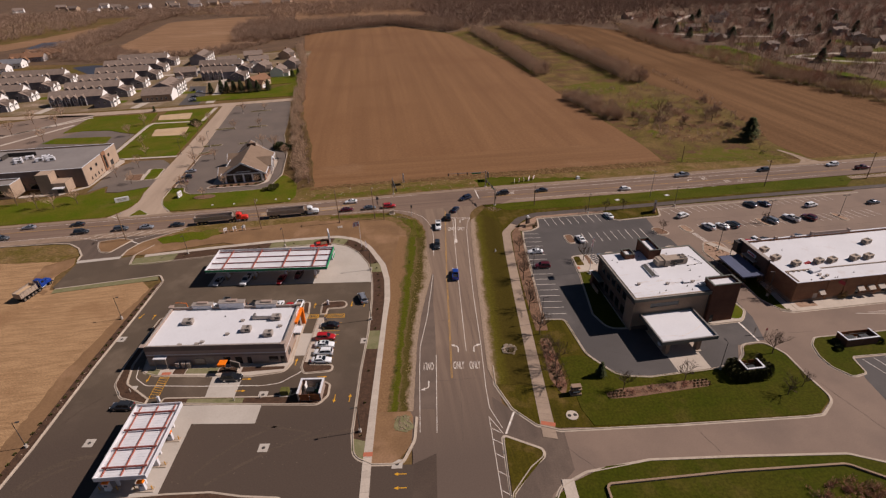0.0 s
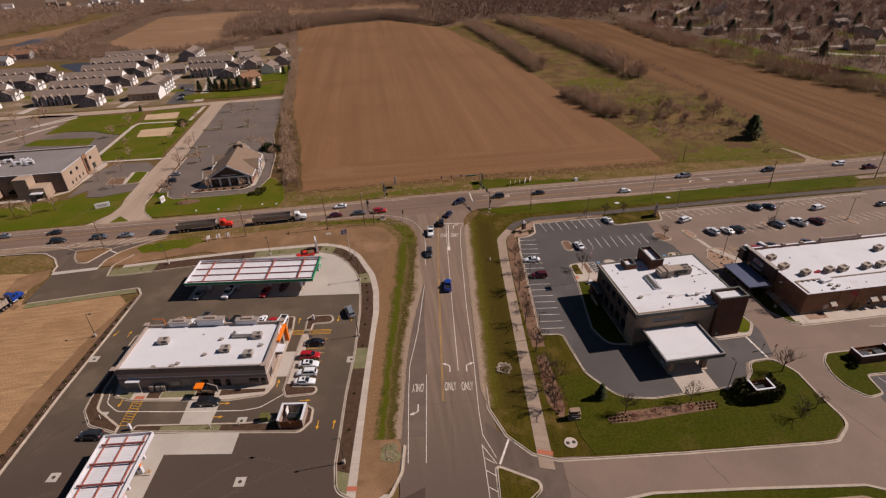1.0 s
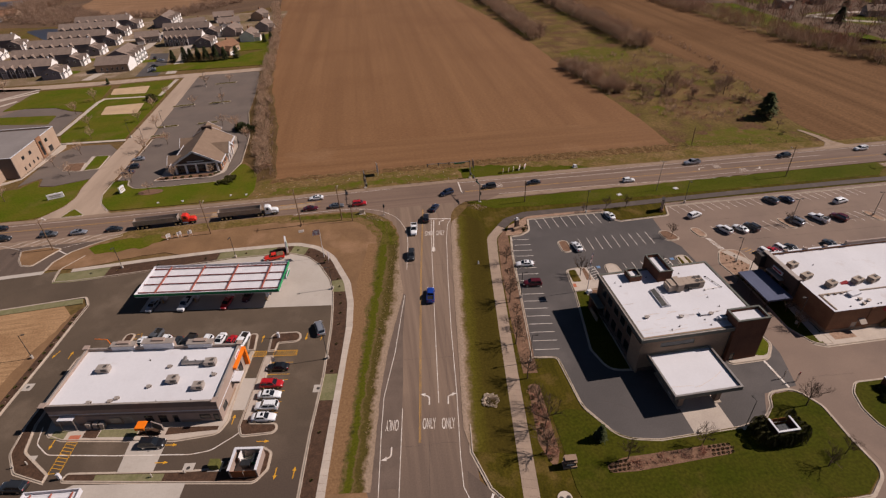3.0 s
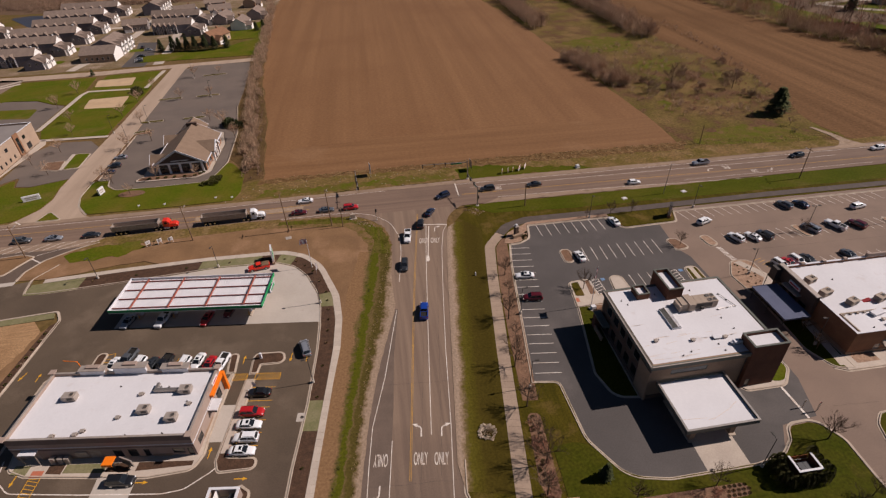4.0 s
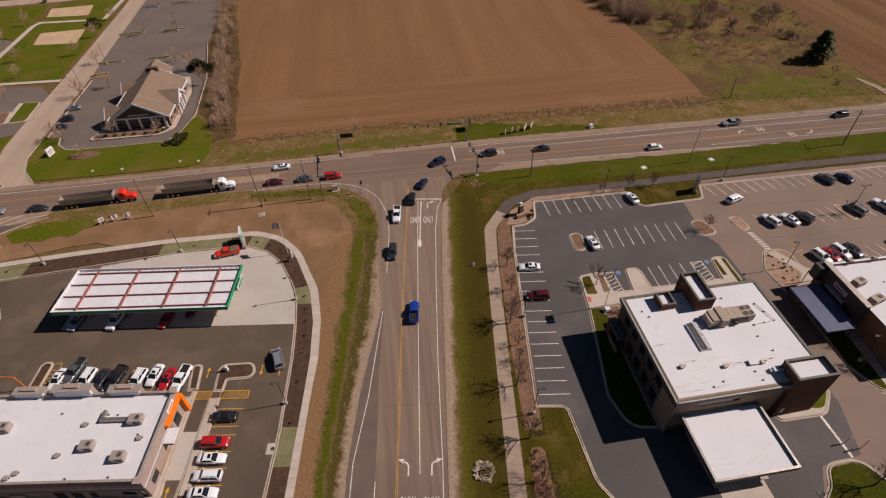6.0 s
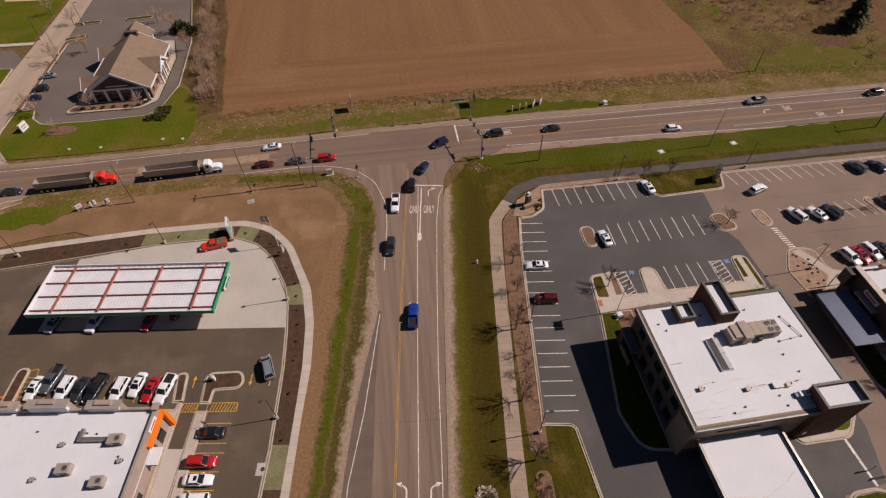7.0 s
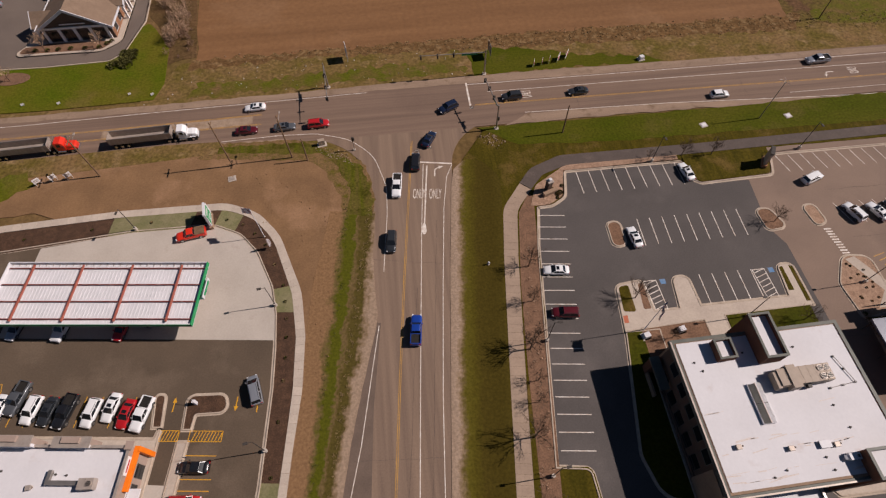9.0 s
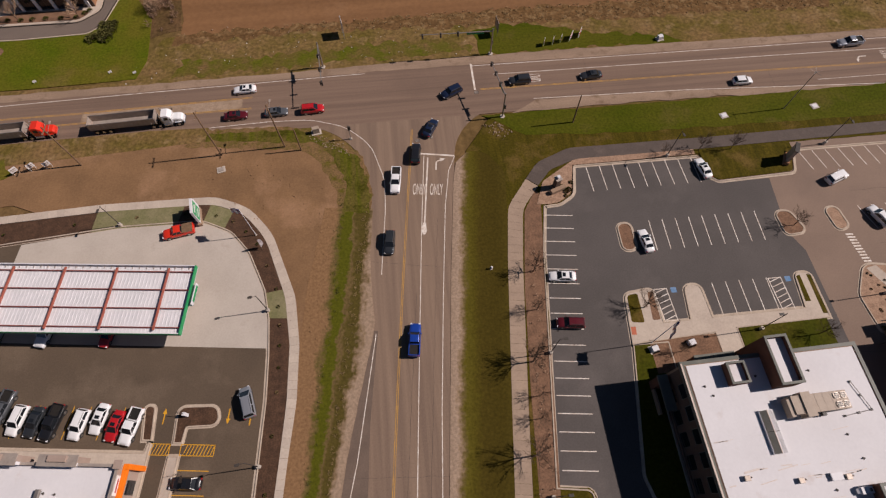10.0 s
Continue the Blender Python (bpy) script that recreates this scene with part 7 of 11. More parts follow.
def body_section(x, w, z0, z1):
    h = z1 - z0
    half = [(0.86 * w, z0), (0.97 * w, z0 + 0.18 * h), (w, z0 + 0.5 * h), (0.985 * w, z0 + 0.72 * h), (0.93 * w, z0 + 0.9 * h), (0.80 * w, z1), (0.4 * w, z1 + 0.02)]
    return [(x, y, z) for y, z in half] + [(x, -y, z) for y, z in reversed(half)]


def slab_quad(c, out, t=0.02, inset=0.0):
    """A thin pane on the quad c, pushed out along its normal."""
    c = [Vector(p) for p in c]
    m = sum(c, Vector()) / 4
    n = (c[1] - c[0]).cross(c[3] - c[0]).normalized()
    if n.dot(m - Vector(out)) < 0:
        n = -n
    c = [p + (m - p) * inset for p in c]
    bm = bmesh.new()
    a, b = [bm.verts.new(p - n * t) for p in c], [bm.verts.new(p + n * 0.008) for p in c]
    bm.faces.new(a), bm.faces.new(b)
    for i in range(4):
        bm.faces.new((a[i], a[(i + 1) % 4], b[(i + 1) % 4], b[i]))
    bmesh.ops.recalc_face_normals(bm, faces=bm.faces)
    return bm


# length, half width, clearance, stations (x, half width share, top), cabin base (rear, front), cabin top (rear, front), belt, roof, wheel radius, axle places
KINDS = {
    "sedan": (4.75, 0.92, 0.22, ((-2.37, 0.74, 0.80), (-2.28, 0.88, 0.98), (-1.7, 0.98, 1.03), (-0.8, 1.0, 0.99), (0.7, 1.0, 0.97), (1.3, 0.98, 0.93), (2.0, 0.92, 0.80), (2.3, 0.82, 0.66), (2.38, 0.7, 0.5)), (-1.75, 1.05), (-1.05, 0.22), 0.96, 1.45, 0.33, (-1.42, 1.42)),
    "hatch": (4.2, 0.89, 0.22, ((-2.1, 0.82, 0.78), (-2.02, 0.93, 0.98), (-1.5, 1.0, 1.02), (0.6, 1.0, 0.99), (1.2, 0.97, 0.95), (1.8, 0.92, 0.82), (2.05, 0.82, 0.66), (2.1, 0.7, 0.5)), (-2.0, 1.0), (-1.5, 0.2), 0.98, 1.5, 0.32, (-1.28, 1.3)),
    "suv": (4.75, 0.96, 0.27, ((-2.37, 0.86, 0.95), (-2.3, 0.95, 1.1), (-1.6, 1.0, 1.13), (0.8, 1.0, 1.1), (1.3, 0.98, 1.08), (2.0, 0.93, 0.98), (2.28, 0.86, 0.8), (2.37, 0.76, 0.55)), (-2.27, 1.15), (-1.95, 0.38), 1.1, 1.74, 0.37, (-1.42, 1.42)),
    "van": (5.1, 0.98, 0.22, ((-2.55, 0.88, 0.95), (-2.48, 0.96, 1.08), (-1.6, 1.0, 1.1), (1.0, 1.0, 1.06), (1.6, 0.98, 1.02), (2.2, 0.92, 0.88), (2.47, 0.84, 0.72), (2.55, 0.72, 0.5)), (-2.45, 1.75), (-2.15, 0.75), 1.06, 1.76, 0.35, (-1.55, 1.5)),
    "pickup": (5.7, 1.0, 0.32, ((-2.85, 0.95, 1.12), (-2.78, 0.98, 1.16), (-0.9, 1.0, 1.16), (1.0, 1.0, 1.14), (1.5, 0.99, 1.13), (2.3, 0.96, 1.08), (2.72, 0.9, 0.95), (2.85, 0.84, 0.6)), (-0.85, 1.25), (-0.65, 0.5), 1.13, 1.88, 0.4, (-1.75, 1.75)),
}
CAR_MESH = {}


def car_pieces(kind, shade):
    """The meshes of one kind of car: name, mesh, parent's name, label."""
    key = (kind, shade)
    if key in CAR_MESH:
        return CAR_MESH[key]
    length, w, z0, st, (b0, b1), (t0, t1), belt, roof, r, axles = KINDS[kind]
    p = PAINTS[shade]
    out = []

    def add(name, bm, m, up=None, label="", smooth=False):
        out.append((name, finish(bm, name, m, smooth), up, label))

    bm = loft(bmesh.new(), [body_section(x, w * ws, z0, z1) for x, ws, z1 in st])
    if kind == "pickup":
        box(bm, -2.70, -0.95, -0.80 * w, 0.80 * w, 1.185, 1.19)
    add("body", bm, p, smooth=True)
    wb, wt = w * 0.93, w * 0.74
    q = {"rl": (b0, wb, belt - 0.02), "fl": (b1, wb * 0.97, belt - 0.02), "fr": (b1, -wb * 0.97, belt - 0.02), "rr": (b0, -wb, belt - 0.02), "Rl": (t0, wt, roof - 0.05), "Fl": (t1, wt, roof - 0.04), "Fr": (t1, -wt, roof - 0.04), "Rr": (t0, -wt, roof - 0.05)}
    bm = bmesh.new()
    v = {k: bm.verts.new(c) for k, c in q.items()}
    for f in (("rl", "fl", "Fl", "Rl"), ("fr", "rr", "Rr", "Fr"), ("fl", "fr", "Fr", "Fl"), ("rr", "rl", "Rl", "Rr"), ("Rl", "Fl", "Fr", "Rr"), ("rl", "rr", "fr", "fl")):
        bm.faces.new([v[k] for k in f])
    bmesh.ops.recalc_face_normals(bm, faces=bm.faces)
    add("cabin_frame", bm, p)
    bm = bmesh.new()
    loft(bm, [[(x, y * wt, z) for y, z in ((0.94, roof - 0.06), (1.0, roof - 0.045), (0.9, roof - 0.01), (0.4, roof + dz), (-0.4, roof + dz), (-0.9, roof - 0.01), (-1.0, roof - 0.045), (-0.94, roof - 0.06))] for x, dz in ((t0 - 0.03, 0.0), ((t0 + t1) / 2, 0.03), (t1 + 0.03, 0.0))])
    add("roof", bm, p, smooth=False)
    mid = ((b0 + b1) / 2, 0, (belt + roof) / 2 - 0.3)

    def lerp(a, b, f):
        return tuple(a[i] + (b[i] - a[i]) * f for i in range(3))
    add("windscreen", slab_quad((q["fl"], q["fr"], q["Fr"], q["Fl"]), mid, inset=0.09), GLASS, "cabin_frame", "dark windscreen")
    add("rear_window", slab_quad((q["rr"], q["rl"], q["Rl"], q["Rr"]), mid, inset=0.12), GLASS, "cabin_frame")
    for s in ("l", "r"):
        f = 0.5 if kind != "van" else 0.42
        for a, b in ((0.05, f - 0.02), (f + 0.02, 0.93)):
            c = [lerp(q["r" + s], q["f" + s], a), lerp(q["r" + s], q["f" + s], b), lerp(q["R" + s], q["F" + s], b), lerp(q["R" + s], q["F" + s], a)]
            c = [lerp(c[0], c[3], 0.14), lerp(c[1], c[2], 0.14), lerp(c[1], c[2], 0.9), lerp(c[0], c[3], 0.9)]
            add("side_window", slab_quad(c, mid), GLASS, "cabin_frame")
    wx = st[-1][0]
    for s in (-1, 1):
        add("headlight", boxes((wx - 0.42, wx - 0.06, min(s * w * 0.52, s * w * 0.84), max(s * w * 0.52, s * w * 0.84), st[-2][2] - 0.12, st[-2][2] + 0.03), bevel=0.02), LIGHT_CLEAR)
        add("taillight", boxes((st[0][0] - 0.02, st[0][0] + 0.2, min(s * w * 0.55, s * w * 0.9), max(s * w * 0.55, s * w * 0.9), st[0][2] - 0.12, st[0][2] + 0.06), bevel=0.015), LIGHT_RED)
        add("mirror", boxes((b1 - 0.42, b1 - 0.22, min(s * (w - 0.02), s * (w + 0.16)), max(s * (w - 0.02), s * (w + 0.16)), belt - 0.02, belt + 0.14), bevel=0.03), p)
    add("grille", boxes((wx - 0.03, wx + 0.025, -w * 0.45, w * 0.45, z0 + 0.12, st[-1][2] - 0.03)), BLACK_PLASTIC)
    add("sill", boxes((axles[0] + r + 0.08, axles[1] - r - 0.08, -w * 0.97, w * 0.97, z0 - 0.06, z0 + 0.05)), BLACK_PLASTIC)
    if kind in ("suv", "van"):
        for s in (-1, 1):
            add("roof_rail", boxes((t0 + 0.2, t1 - 0.2, s * wt * 0.86 - 0.02, s * wt * 0.86 + 0.02, roof, roof + 0.05)), BLACK_PLASTIC)
    if kind == "pickup":
        add("bed_liner", boxes((-2.68, -0.97, -0.78 * w, 0.78 * w, 1.192, 1.2)), RUBBER, None, "dark cargo bed")
        for b in ((-2.78, -0.95, 0.80 * w, 0.93 * w), (-2.78, -0.95, -0.93 * w, -0.80 * w), (-2.82, -2.68, -0.80 * w, 0.80 * w)):
            add("bed_wall", boxes((*b, 1.14, 1.42), bevel=0.02), p)
    if kind in ("sedan",):
        add("sunroof", boxes((t0 + 0.62, t1 - 0.12, -wt * 0.55, wt * 0.55, roof + 0.03, roof + 0.037)), GLASS)
    for s in (-1, 1):
        for ax in axles:
            yo, yi = s * w * 1.005, s * (w - 0.24)
            add("wheel", rod(bmesh.new(), (ax, yi, r), (ax, yo - s * 0.02, r), r, sides=18), RUBBER, None, "black tyre")
            add("rim", rod(bmesh.new(), (ax, yo - s * 0.03, r), (ax, yo, r), r * 0.64, sides=14), CHROME, "wheel")
            add("arch", rod(bmesh.new(), (ax, yi, r + 0.02), (ax, s * w * 0.992, r + 0.02), r * 1.16, sides=18), BLACK_PLASTIC)
    CAR_MESH[key] = out
    return out


WORDS = {"sedan": "sedan", "hatch": "hatchback", "suv": "sport utility car", "van": "minivan", "pickup": "pickup truck"}


def car(kind, shade, x, y, yaw, where, group="parked cars", z=0.01):
    """A car standing at (x, y), its nose along yaw."""
    c = thing("pickup_truck" if kind == "pickup" else "car", x, y, z, yaw, f"{shade.replace('_', ' ')} {WORDS[kind]} {where}", "pickup" if kind == "pickup" else "car", group)
    last = {}
    for name, me, up, label in car_pieces(kind, shade):
        o = new(name, me)
        o.parent = last[up] if up else c
        tagged(o, label)
        if not up:
            last[name] = o
        if up is None and name == "cabin_frame":
            last[name] = o
    return c


# queue and traffic on the main road
Q = "on the main road"
car("suv", "red", 0.9, 180.9, 2, "waiting at the junction", "traffic")
car("sedan", "grey", -6.6, 180.9, 2, "waiting in the queue", "traffic")
car("sedan", "maroon", -14.9, 180.8, 2, "waiting in the queue", "traffic")
for k, s, x, y, yaw in (("sedan", "white", -13.5, 187.8, 182), ("suv", "charcoal", 45.2, 184.4, 182), ("sedan", "charcoal", 60.8, 184.3, 182), ("hatch", "white", 93.0, 179.4, 0), ("pickup", "silver", 121.0, 188.0, 182), ("suv", "charcoal", 156.0, 186.6, 181), ("suv", "navy", 30.2, 182.6, 205),
                        ("sedan", "charcoal", -75.4, 179.6, 1), ("sedan", "silver", -86.0, 179.8, 1), ("suv", "grey", -94.8, 180.1, 1), ("suv", "charcoal", -108.2, 180.1, 1), ("sedan", "silver", -129.5, 187.6, 182), ("sedan", "charcoal", -112.5, 186.9, 182), ("suv", "grey", -134.5, 179.9, 1), ("suv", "white", 187, 186.5, 181), ("pickup", "maroon", 196, 181.0, 0), ("suv", "grey", -147, 180, 1)):
    car(k, s, x, y, yaw, Q, "traffic")
car("pickup", "blue", *lp(14.4, 31.4), 82.9, "driving up the side road", "traffic")
car("suv", "black", 21.4, 167.4, 83, "waiting at the stop line", "traffic")
car("sedan", "navy", *lp(15.6, 76), 60, "turning out of the side road", "traffic")
car("pickup", "white", *lp(9.3, 63), 262.9, "driving down the side road", "traffic")
car("suv", "charcoal", *lp(9.0, 49.5), 262.9, "driving down the side road", "traffic")

# cars at the petrol station
ST = "parked before the station shop"
for k, s, u, v, dv in (("sedan", "white", -52.4, 17.3, 84), ("pickup", "grey", -49.9, 19.0, 80), ("suv", "white", -46.9, 17.2, 82), ("sedan", "charcoal", -44.2, 17.0, 82), ("pickup", "black", -41.3, 17.0, 80), ("suv", "white", -37.1, 16.8, 82), ("sedan", "white", -34.2, 17.7, 82), ("sedan", "red", -31.5, 16.7, 82), ("pickup", "white", -28.9, 16.7, 80)):
    car(k, s, *lp(u, v), -7.1 + 180 + dv, ST)
for k, s, u, v, yw in (("sedan", "black", -18.6, 8.8, 180), ("suv", "red", -18.7, 4.0, 0), ("sedan", "white", -18.5, 1.2, 0), ("suv", "white", -18.3, -1.7, 180), ("sedan", "white", -18.2, -4.4, 0)):
    car(k, s, *lp(u, v), -7.1 + yw, "parked beside the long kerbed island")
for k, s, u, v, yw in (("sedan", "silver", -55.6, 31.3, 262), ("pickup", "white", -47.4, 31.6, 262), ("sedan", "red", -37.0, 31.4, 262), ("sedan", "maroon", -32.4, 34.0, 262)):
    car(k, s, *lp(u, v), -7.1 + yw, "refuelling under the canopy")
car("van", "silver", -9.0, 122.0, 105, "driving across the forecourt")
car("suv", "black", -38.6, 95.2, -7, "in the drive-through lane")
car("suv", "charcoal", -60.3, 89.8, 170, "at the end of the drive-through island")
for shade, x, y, yaw in (("black", -124.6, 385, 8), ("silver", -125.1, 399.6, 8), ("black", -130.6, 407, 100)):
    car("sedan", shade, x, y, yaw, "parked beside the apartment house", z=-0.055)
rp = car("pickup", "orange_red", -23.4, 154.2, 190, "with a wooden flatbed on the apron")
for i in range(6):
    part("bed_plank", boxes((-2.75, -0.85, -0.96 + 0.32 * i, -0.67 + 0.32 * i, 1.43, 1.5)), WOOD, rp, "weathered wooden plank" if i == 0 else "")
# cars at the bank and the shop row
for k, s, x, y, yaw in (("sedan", "white", 45.0, 138.2, 173), ("suv", "maroon", 44.6, 129.6, 173), ("sedan", "white", 61.6, 143.6, 96), ("sedan", "white", 77.2, 158.1, 100)):
    car(k, s, x, y, yaw, "parked in the bank car park")
for k, s, x, y, yaw in (("suv", "white", 102.4, 153.4, 20), ("suv", "white", 106.4, 144.2, 110), ("sedan", "white", 111.2, 143.8, 110), ("suv", "charcoal", 114.8, 144.0, 110), ("suv", "grey", 130.3, 157.4, 110), ("sedan", "navy", 135.4, 157.0, 110), ("van", "silver", 129.2, 144.7, 110), ("pickup", "white", 136.8, 144.8, 110), ("suv", "maroon", 143.0, 144.2, 112), ("suv", "white", 150.6, 152.8, 10), ("sedan", "grey", 173.5, 151.0, 5),
                        ("suv", "white", 110.2, 130.8, 285), ("suv", "white", 115.4, 131.6, 285), ("sedan", "charcoal", 118.6, 131.6, 285), ("sedan", "red", 112.8, 131.0, 285), ("sedan", "grey", 130.2, 131.6, 285)):
    car(k, s, x, y, yaw, "in the shop car park")
for k, s, x, y in (("sedan", "silver", -86.0, 235.2), ("suv", "charcoal", -85.6, 227.6), ("sedan", "navy", -86.0, 222.6)):
    car(k, s, x, y, 185, "parked beside the gabled bank")
for k, s, x, y in (("sedan", "silver", -124, 378, ), ("sedan", "charcoal", -122.5, 373.5)):
    car(k, s, x, y, 200, "parked near the houses")


# ---- lorries with tipping trailers ----
def lorry(x, y, yaw, shade, label, trailer_mat, length=14.0, z=0.01, cargo=None):
    t = thing("tipper_lorry", x, y, z, yaw, label, "lorry", group="lorries")
    p = PAINTS[shade]
    # tractor: nose at x = 0, trailer behind
    bm = loft(bmesh.new(), [body_section(xx, ww, 0.75, zz) for xx, ww, zz in ((-2.1, 0.95, 1.95), (-1.0, 0.98, 1.95), (-0.3, 0.92, 1.8), (0.0, 0.8, 1.5))])
    part("bonnet", bm, p, t)
    part("cab", loft(bmesh.new(), [[(xx, yy * ww, zz) for yy, zz in ((1, 0.9), (1, 2.2), (0.9, z1), (-0.9, z1), (-1, 2.2), (-1, 0.9))] for xx, ww, z1 in ((-3.9, 1.15, 3.05), (-2.7, 1.15, 3.05), (-2.1, 1.1, 2.5))]), p, t)
    part("windscreen", slab_quad(((-2.08, 0.95, 1.98), (-2.08, -0.95, 1.98), (-2.62, -0.92, 2.9), (-2.62, 0.92, 2.9)), (-3, 0, 1.5)), GLASS, t, "dark windscreen")
    for s in (-1, 1):
        part("side_window", boxes((-3.5, -2.7, s * 1.16 - 0.012, s * 1.16 + 0.012, 2.0, 2.7)), GLASS, t)
        part("exhaust_stack", rod(bmesh.new(), (-4.15, s * 0.95, 0.9), (-4.15, s * 0.95, 3.4), 0.09), CHROME, t)
        part("fuel_tank", rod(bmesh.new(), (-4.0, s * 0.95, 0.65), (-2.4, s * 0.95, 0.65), 0.32, sides=14), CHROME, t)
        part("mirror", boxes((-2.2, -2.1, s * 1.45 - 0.12, s * 1.45 + 0.12, 2.0, 2.6)), BLACK_PLASTIC, t)
        part("fender", boxes((-1.75, -0.5, s * 0.98 - 0.16, s * 0.98 + 0.16, 1.0, 1.1), bevel=0.03), p, t)
    part("bumper", boxes((-0.1, 0.12, -1.1, 1.1, 0.45, 0.8), bevel=0.04), CHROME, t)
    part("chassis", boxes((-6.6, -0.4, -0.45, 0.45, 0.65, 0.95)), METAL_DARK, t)
    x1, x0, wd, zb, zt = -5.2, -5.2 - length, 1.25, 1.35, 2.9
    for b in ((x0, x1, wd - 0.06, wd), (x0, x1, -wd, -wd + 0.06)):
        part("trailer_side", boxes((*b, zb, zt)), trailer_mat, t)
    part("trailer_front", boxes((x1 - 0.08, x1, -wd + 0.06, wd - 0.06, zb, zt + 0.25)), trailer_mat, t)
    part("tailgate", boxes((x0, x0 + 0.08, -wd + 0.06, wd - 0.06, zb, zt)), trailer_mat, t)
    part("trailer_floor", boxes((x0 + 0.08, x1 - 0.08, -wd + 0.06, wd - 0.06, zb, zb + 0.08)), trailer_mat, t)
    if cargo:
        part("load", boxes((x0 + 0.09, x1 - 0.09, -wd + 0.07, wd - 0.07, zb + 0.081, zt - 0.55)), cargo, t)
    part("top_rail", boxes((x0, x1, wd - 0.1, wd + 0.04, zt, zt + 0.1), (x0, x1, -wd - 0.04, -wd + 0.1, zt, zt + 0.1)), STEEL, t)
    for i in range(int(length / 0.9)):
        xx = x0 + 0.4 + i * 0.9
        for s in (-1, 1):
            part("rib", boxes((xx - 0.04, xx + 0.04, min(s * wd, s * (wd + 0.07)), max(s * wd, s * (wd + 0.07)), zb, zt)), trailer_mat, t)
    part("trailer_frame", boxes((x0, x1, -0.5, 0.5, 1.05, 1.34)), METAL_DARK, t)
    for ax in (-1.1, -4.9, -6.2, x0 + 1.0, x0 + 2.3, x0 + 3.6):
        for s in (-1, 1):
            w = part("wheel", rod(bmesh.new(), (ax, s * 0.62, 0.52), (ax, s * 1.2, 0.52), 0.52, sides=18), RUBBER, t)
            part("rim", rod(bmesh.new(), (ax, s * 1.2, 0.52), (ax, s * 1.22, 0.52), 0.3, sides=12), CHROME, w)
    return t


lorry(-25.2, 181.0, 2, "white", "white lorry with a long grey open tipping trailer", METAL_GREY, 13.2)
lorry(-50.6, 180.4, 2, "orange_red", "red lorry with a long grey open tipping trailer", METAL_GREY, 13.2)
lorry(-102.8, 147.4, 72, "blue", "blue lorry with a pale tipping trailer in the stubble", METAL_TAN, 5.6, z=-0.02, cargo=SAND)


# ---- road markings ----
def lline(u0, v0, u1, v1, width=0.13, material=None, z=0.01, name="lane_line", label="white painted lane line"):
    return line([lp(u0, v0), lp(u1, v1)], width, z, material, name, label)


for du in (-0.13, 0.13):
    line([lp(u + du, v) for u, v in ((12.5, -11), (12.3, 5), (12.0, 23), (11.8, 43), (11.8, 76))], 0.11, 0.01, YELLOW_LINE, "lane_line", "yellow painted centre line")
line([lp(*p) for p in ((16.1, -2), (15.9, 5), (15.4, 23), (14.7, 52), (14.5, 69.5))], 0.14)
line([lp(*p) for p in ((19.9, -14), (19.8, 0), (19.2, 20), (19.0, 40), (19.0, 58), (19.5, 66), (20.6, 69.4))], 0.13)
line([lp(*p) for p in ((19.9, -14), (20.2, -20), (22.4, -25.5))], 0.13)
line([lp(*p) for p in ((5.8, -26.1), (5.1, -8), (5.0, 0), (6.5, 12.2), (7.8, 32.5))], 0.13)
lline(9.2, -26.2, 8.9, -3, 0.13)
lline(13.0, 58.0 - 1.6 + 13.6, 20.6, 69.6, 0.35, label="white stop line")
for pts in ([(-480, 188.0), (-65, 188.9), (-35, 189.6), (12, 190.3)], [(35.5, 190.2), (84, 189.7), (131, 189.2), (480, 187.0)], [(-480, 178.4), (-108, 178.4)], [(-66, 178.4), (-34, 178.2), (-8, 179.0)], [(47.5, 179.6), (81, 178.6), (124, 176.1), (180, 174.9), (480, 171.8)]):
    line(pts, 0.13)
for o in (-0.13, 0.13):
    line([(36.5, 183.3 + o), (82, 182.7 + o), (130, 181.9 + o), (480, 179.6 + o)], 0.11, material=YELLOW_LINE, label="yellow painted centre line")
    line([(-480, 184.6 + o), (-48, 185.2 + o), (-12, 186.0 + o)], 0.11, material=YELLOW_LINE, label="yellow painted centre line")
    line([(-62, 182.2 + o), (-40, 182.7 + o), (-12, 183.0 + o)], 0.11, material=YELLOW_LINE, label="yellow painted lane line")
line(rnd((13.2, 142), (14.6, 155), (14.9, 162, 10), (12.6, 170.8, 10), (7.5, 176.1, 10), (0.4, 178.6, 10), (-8, 179.0), closed=False), 0.13)
line([(40, 187.3), (83, 186.8), (132, 186.0), (170, 185.4)], 0.13)
line([(35.4, 190.8), (35.4, 183.2)], 0.4, label="white stop line")
line([(110, 178.6), (178, 178.2)], 0.1)
area("painted_median", [(-47, 182.6), (-14, 183.1), (-14, 185.7), (-47, 185.0)], 0.011, GRAVEL, "sandy worn median strip", category="road", depth=0.02)
line([lp(*p) for p in rnd((-61.6, -4.6), (-60.4, -8.4, 2), (-57, -10.9, 3), (-44.3, -11.5), (-30.0, -11.8, 4), (-26.4, -11.1, 3), (-22.9, -8.1), (-21.9, -6.9), closed=False)], 0.2, 0.016, label="pale edge line between the drive-through lanes")
# hatching before the station drive
for i in range(7):
    x = -105 + i * 3.6
    line([(x, 175.2 - min(i, 3) * 0.35 + max(0, i - 4) * 0.6), (x + 4.6, 178.0)], 0.16, 0.016)
line([(-112, 177.2), (-106, 176.2), (-99.4, 172.8)], 0.13, 0.016)
line([(-62, 178.2), (-76, 176.6), (-87.4, 172.0)], 0.13, 0.016)
line([(-88.4, 170.9), (-84.6, 168.0)], 0.35, 0.016, label="white give-way bar")
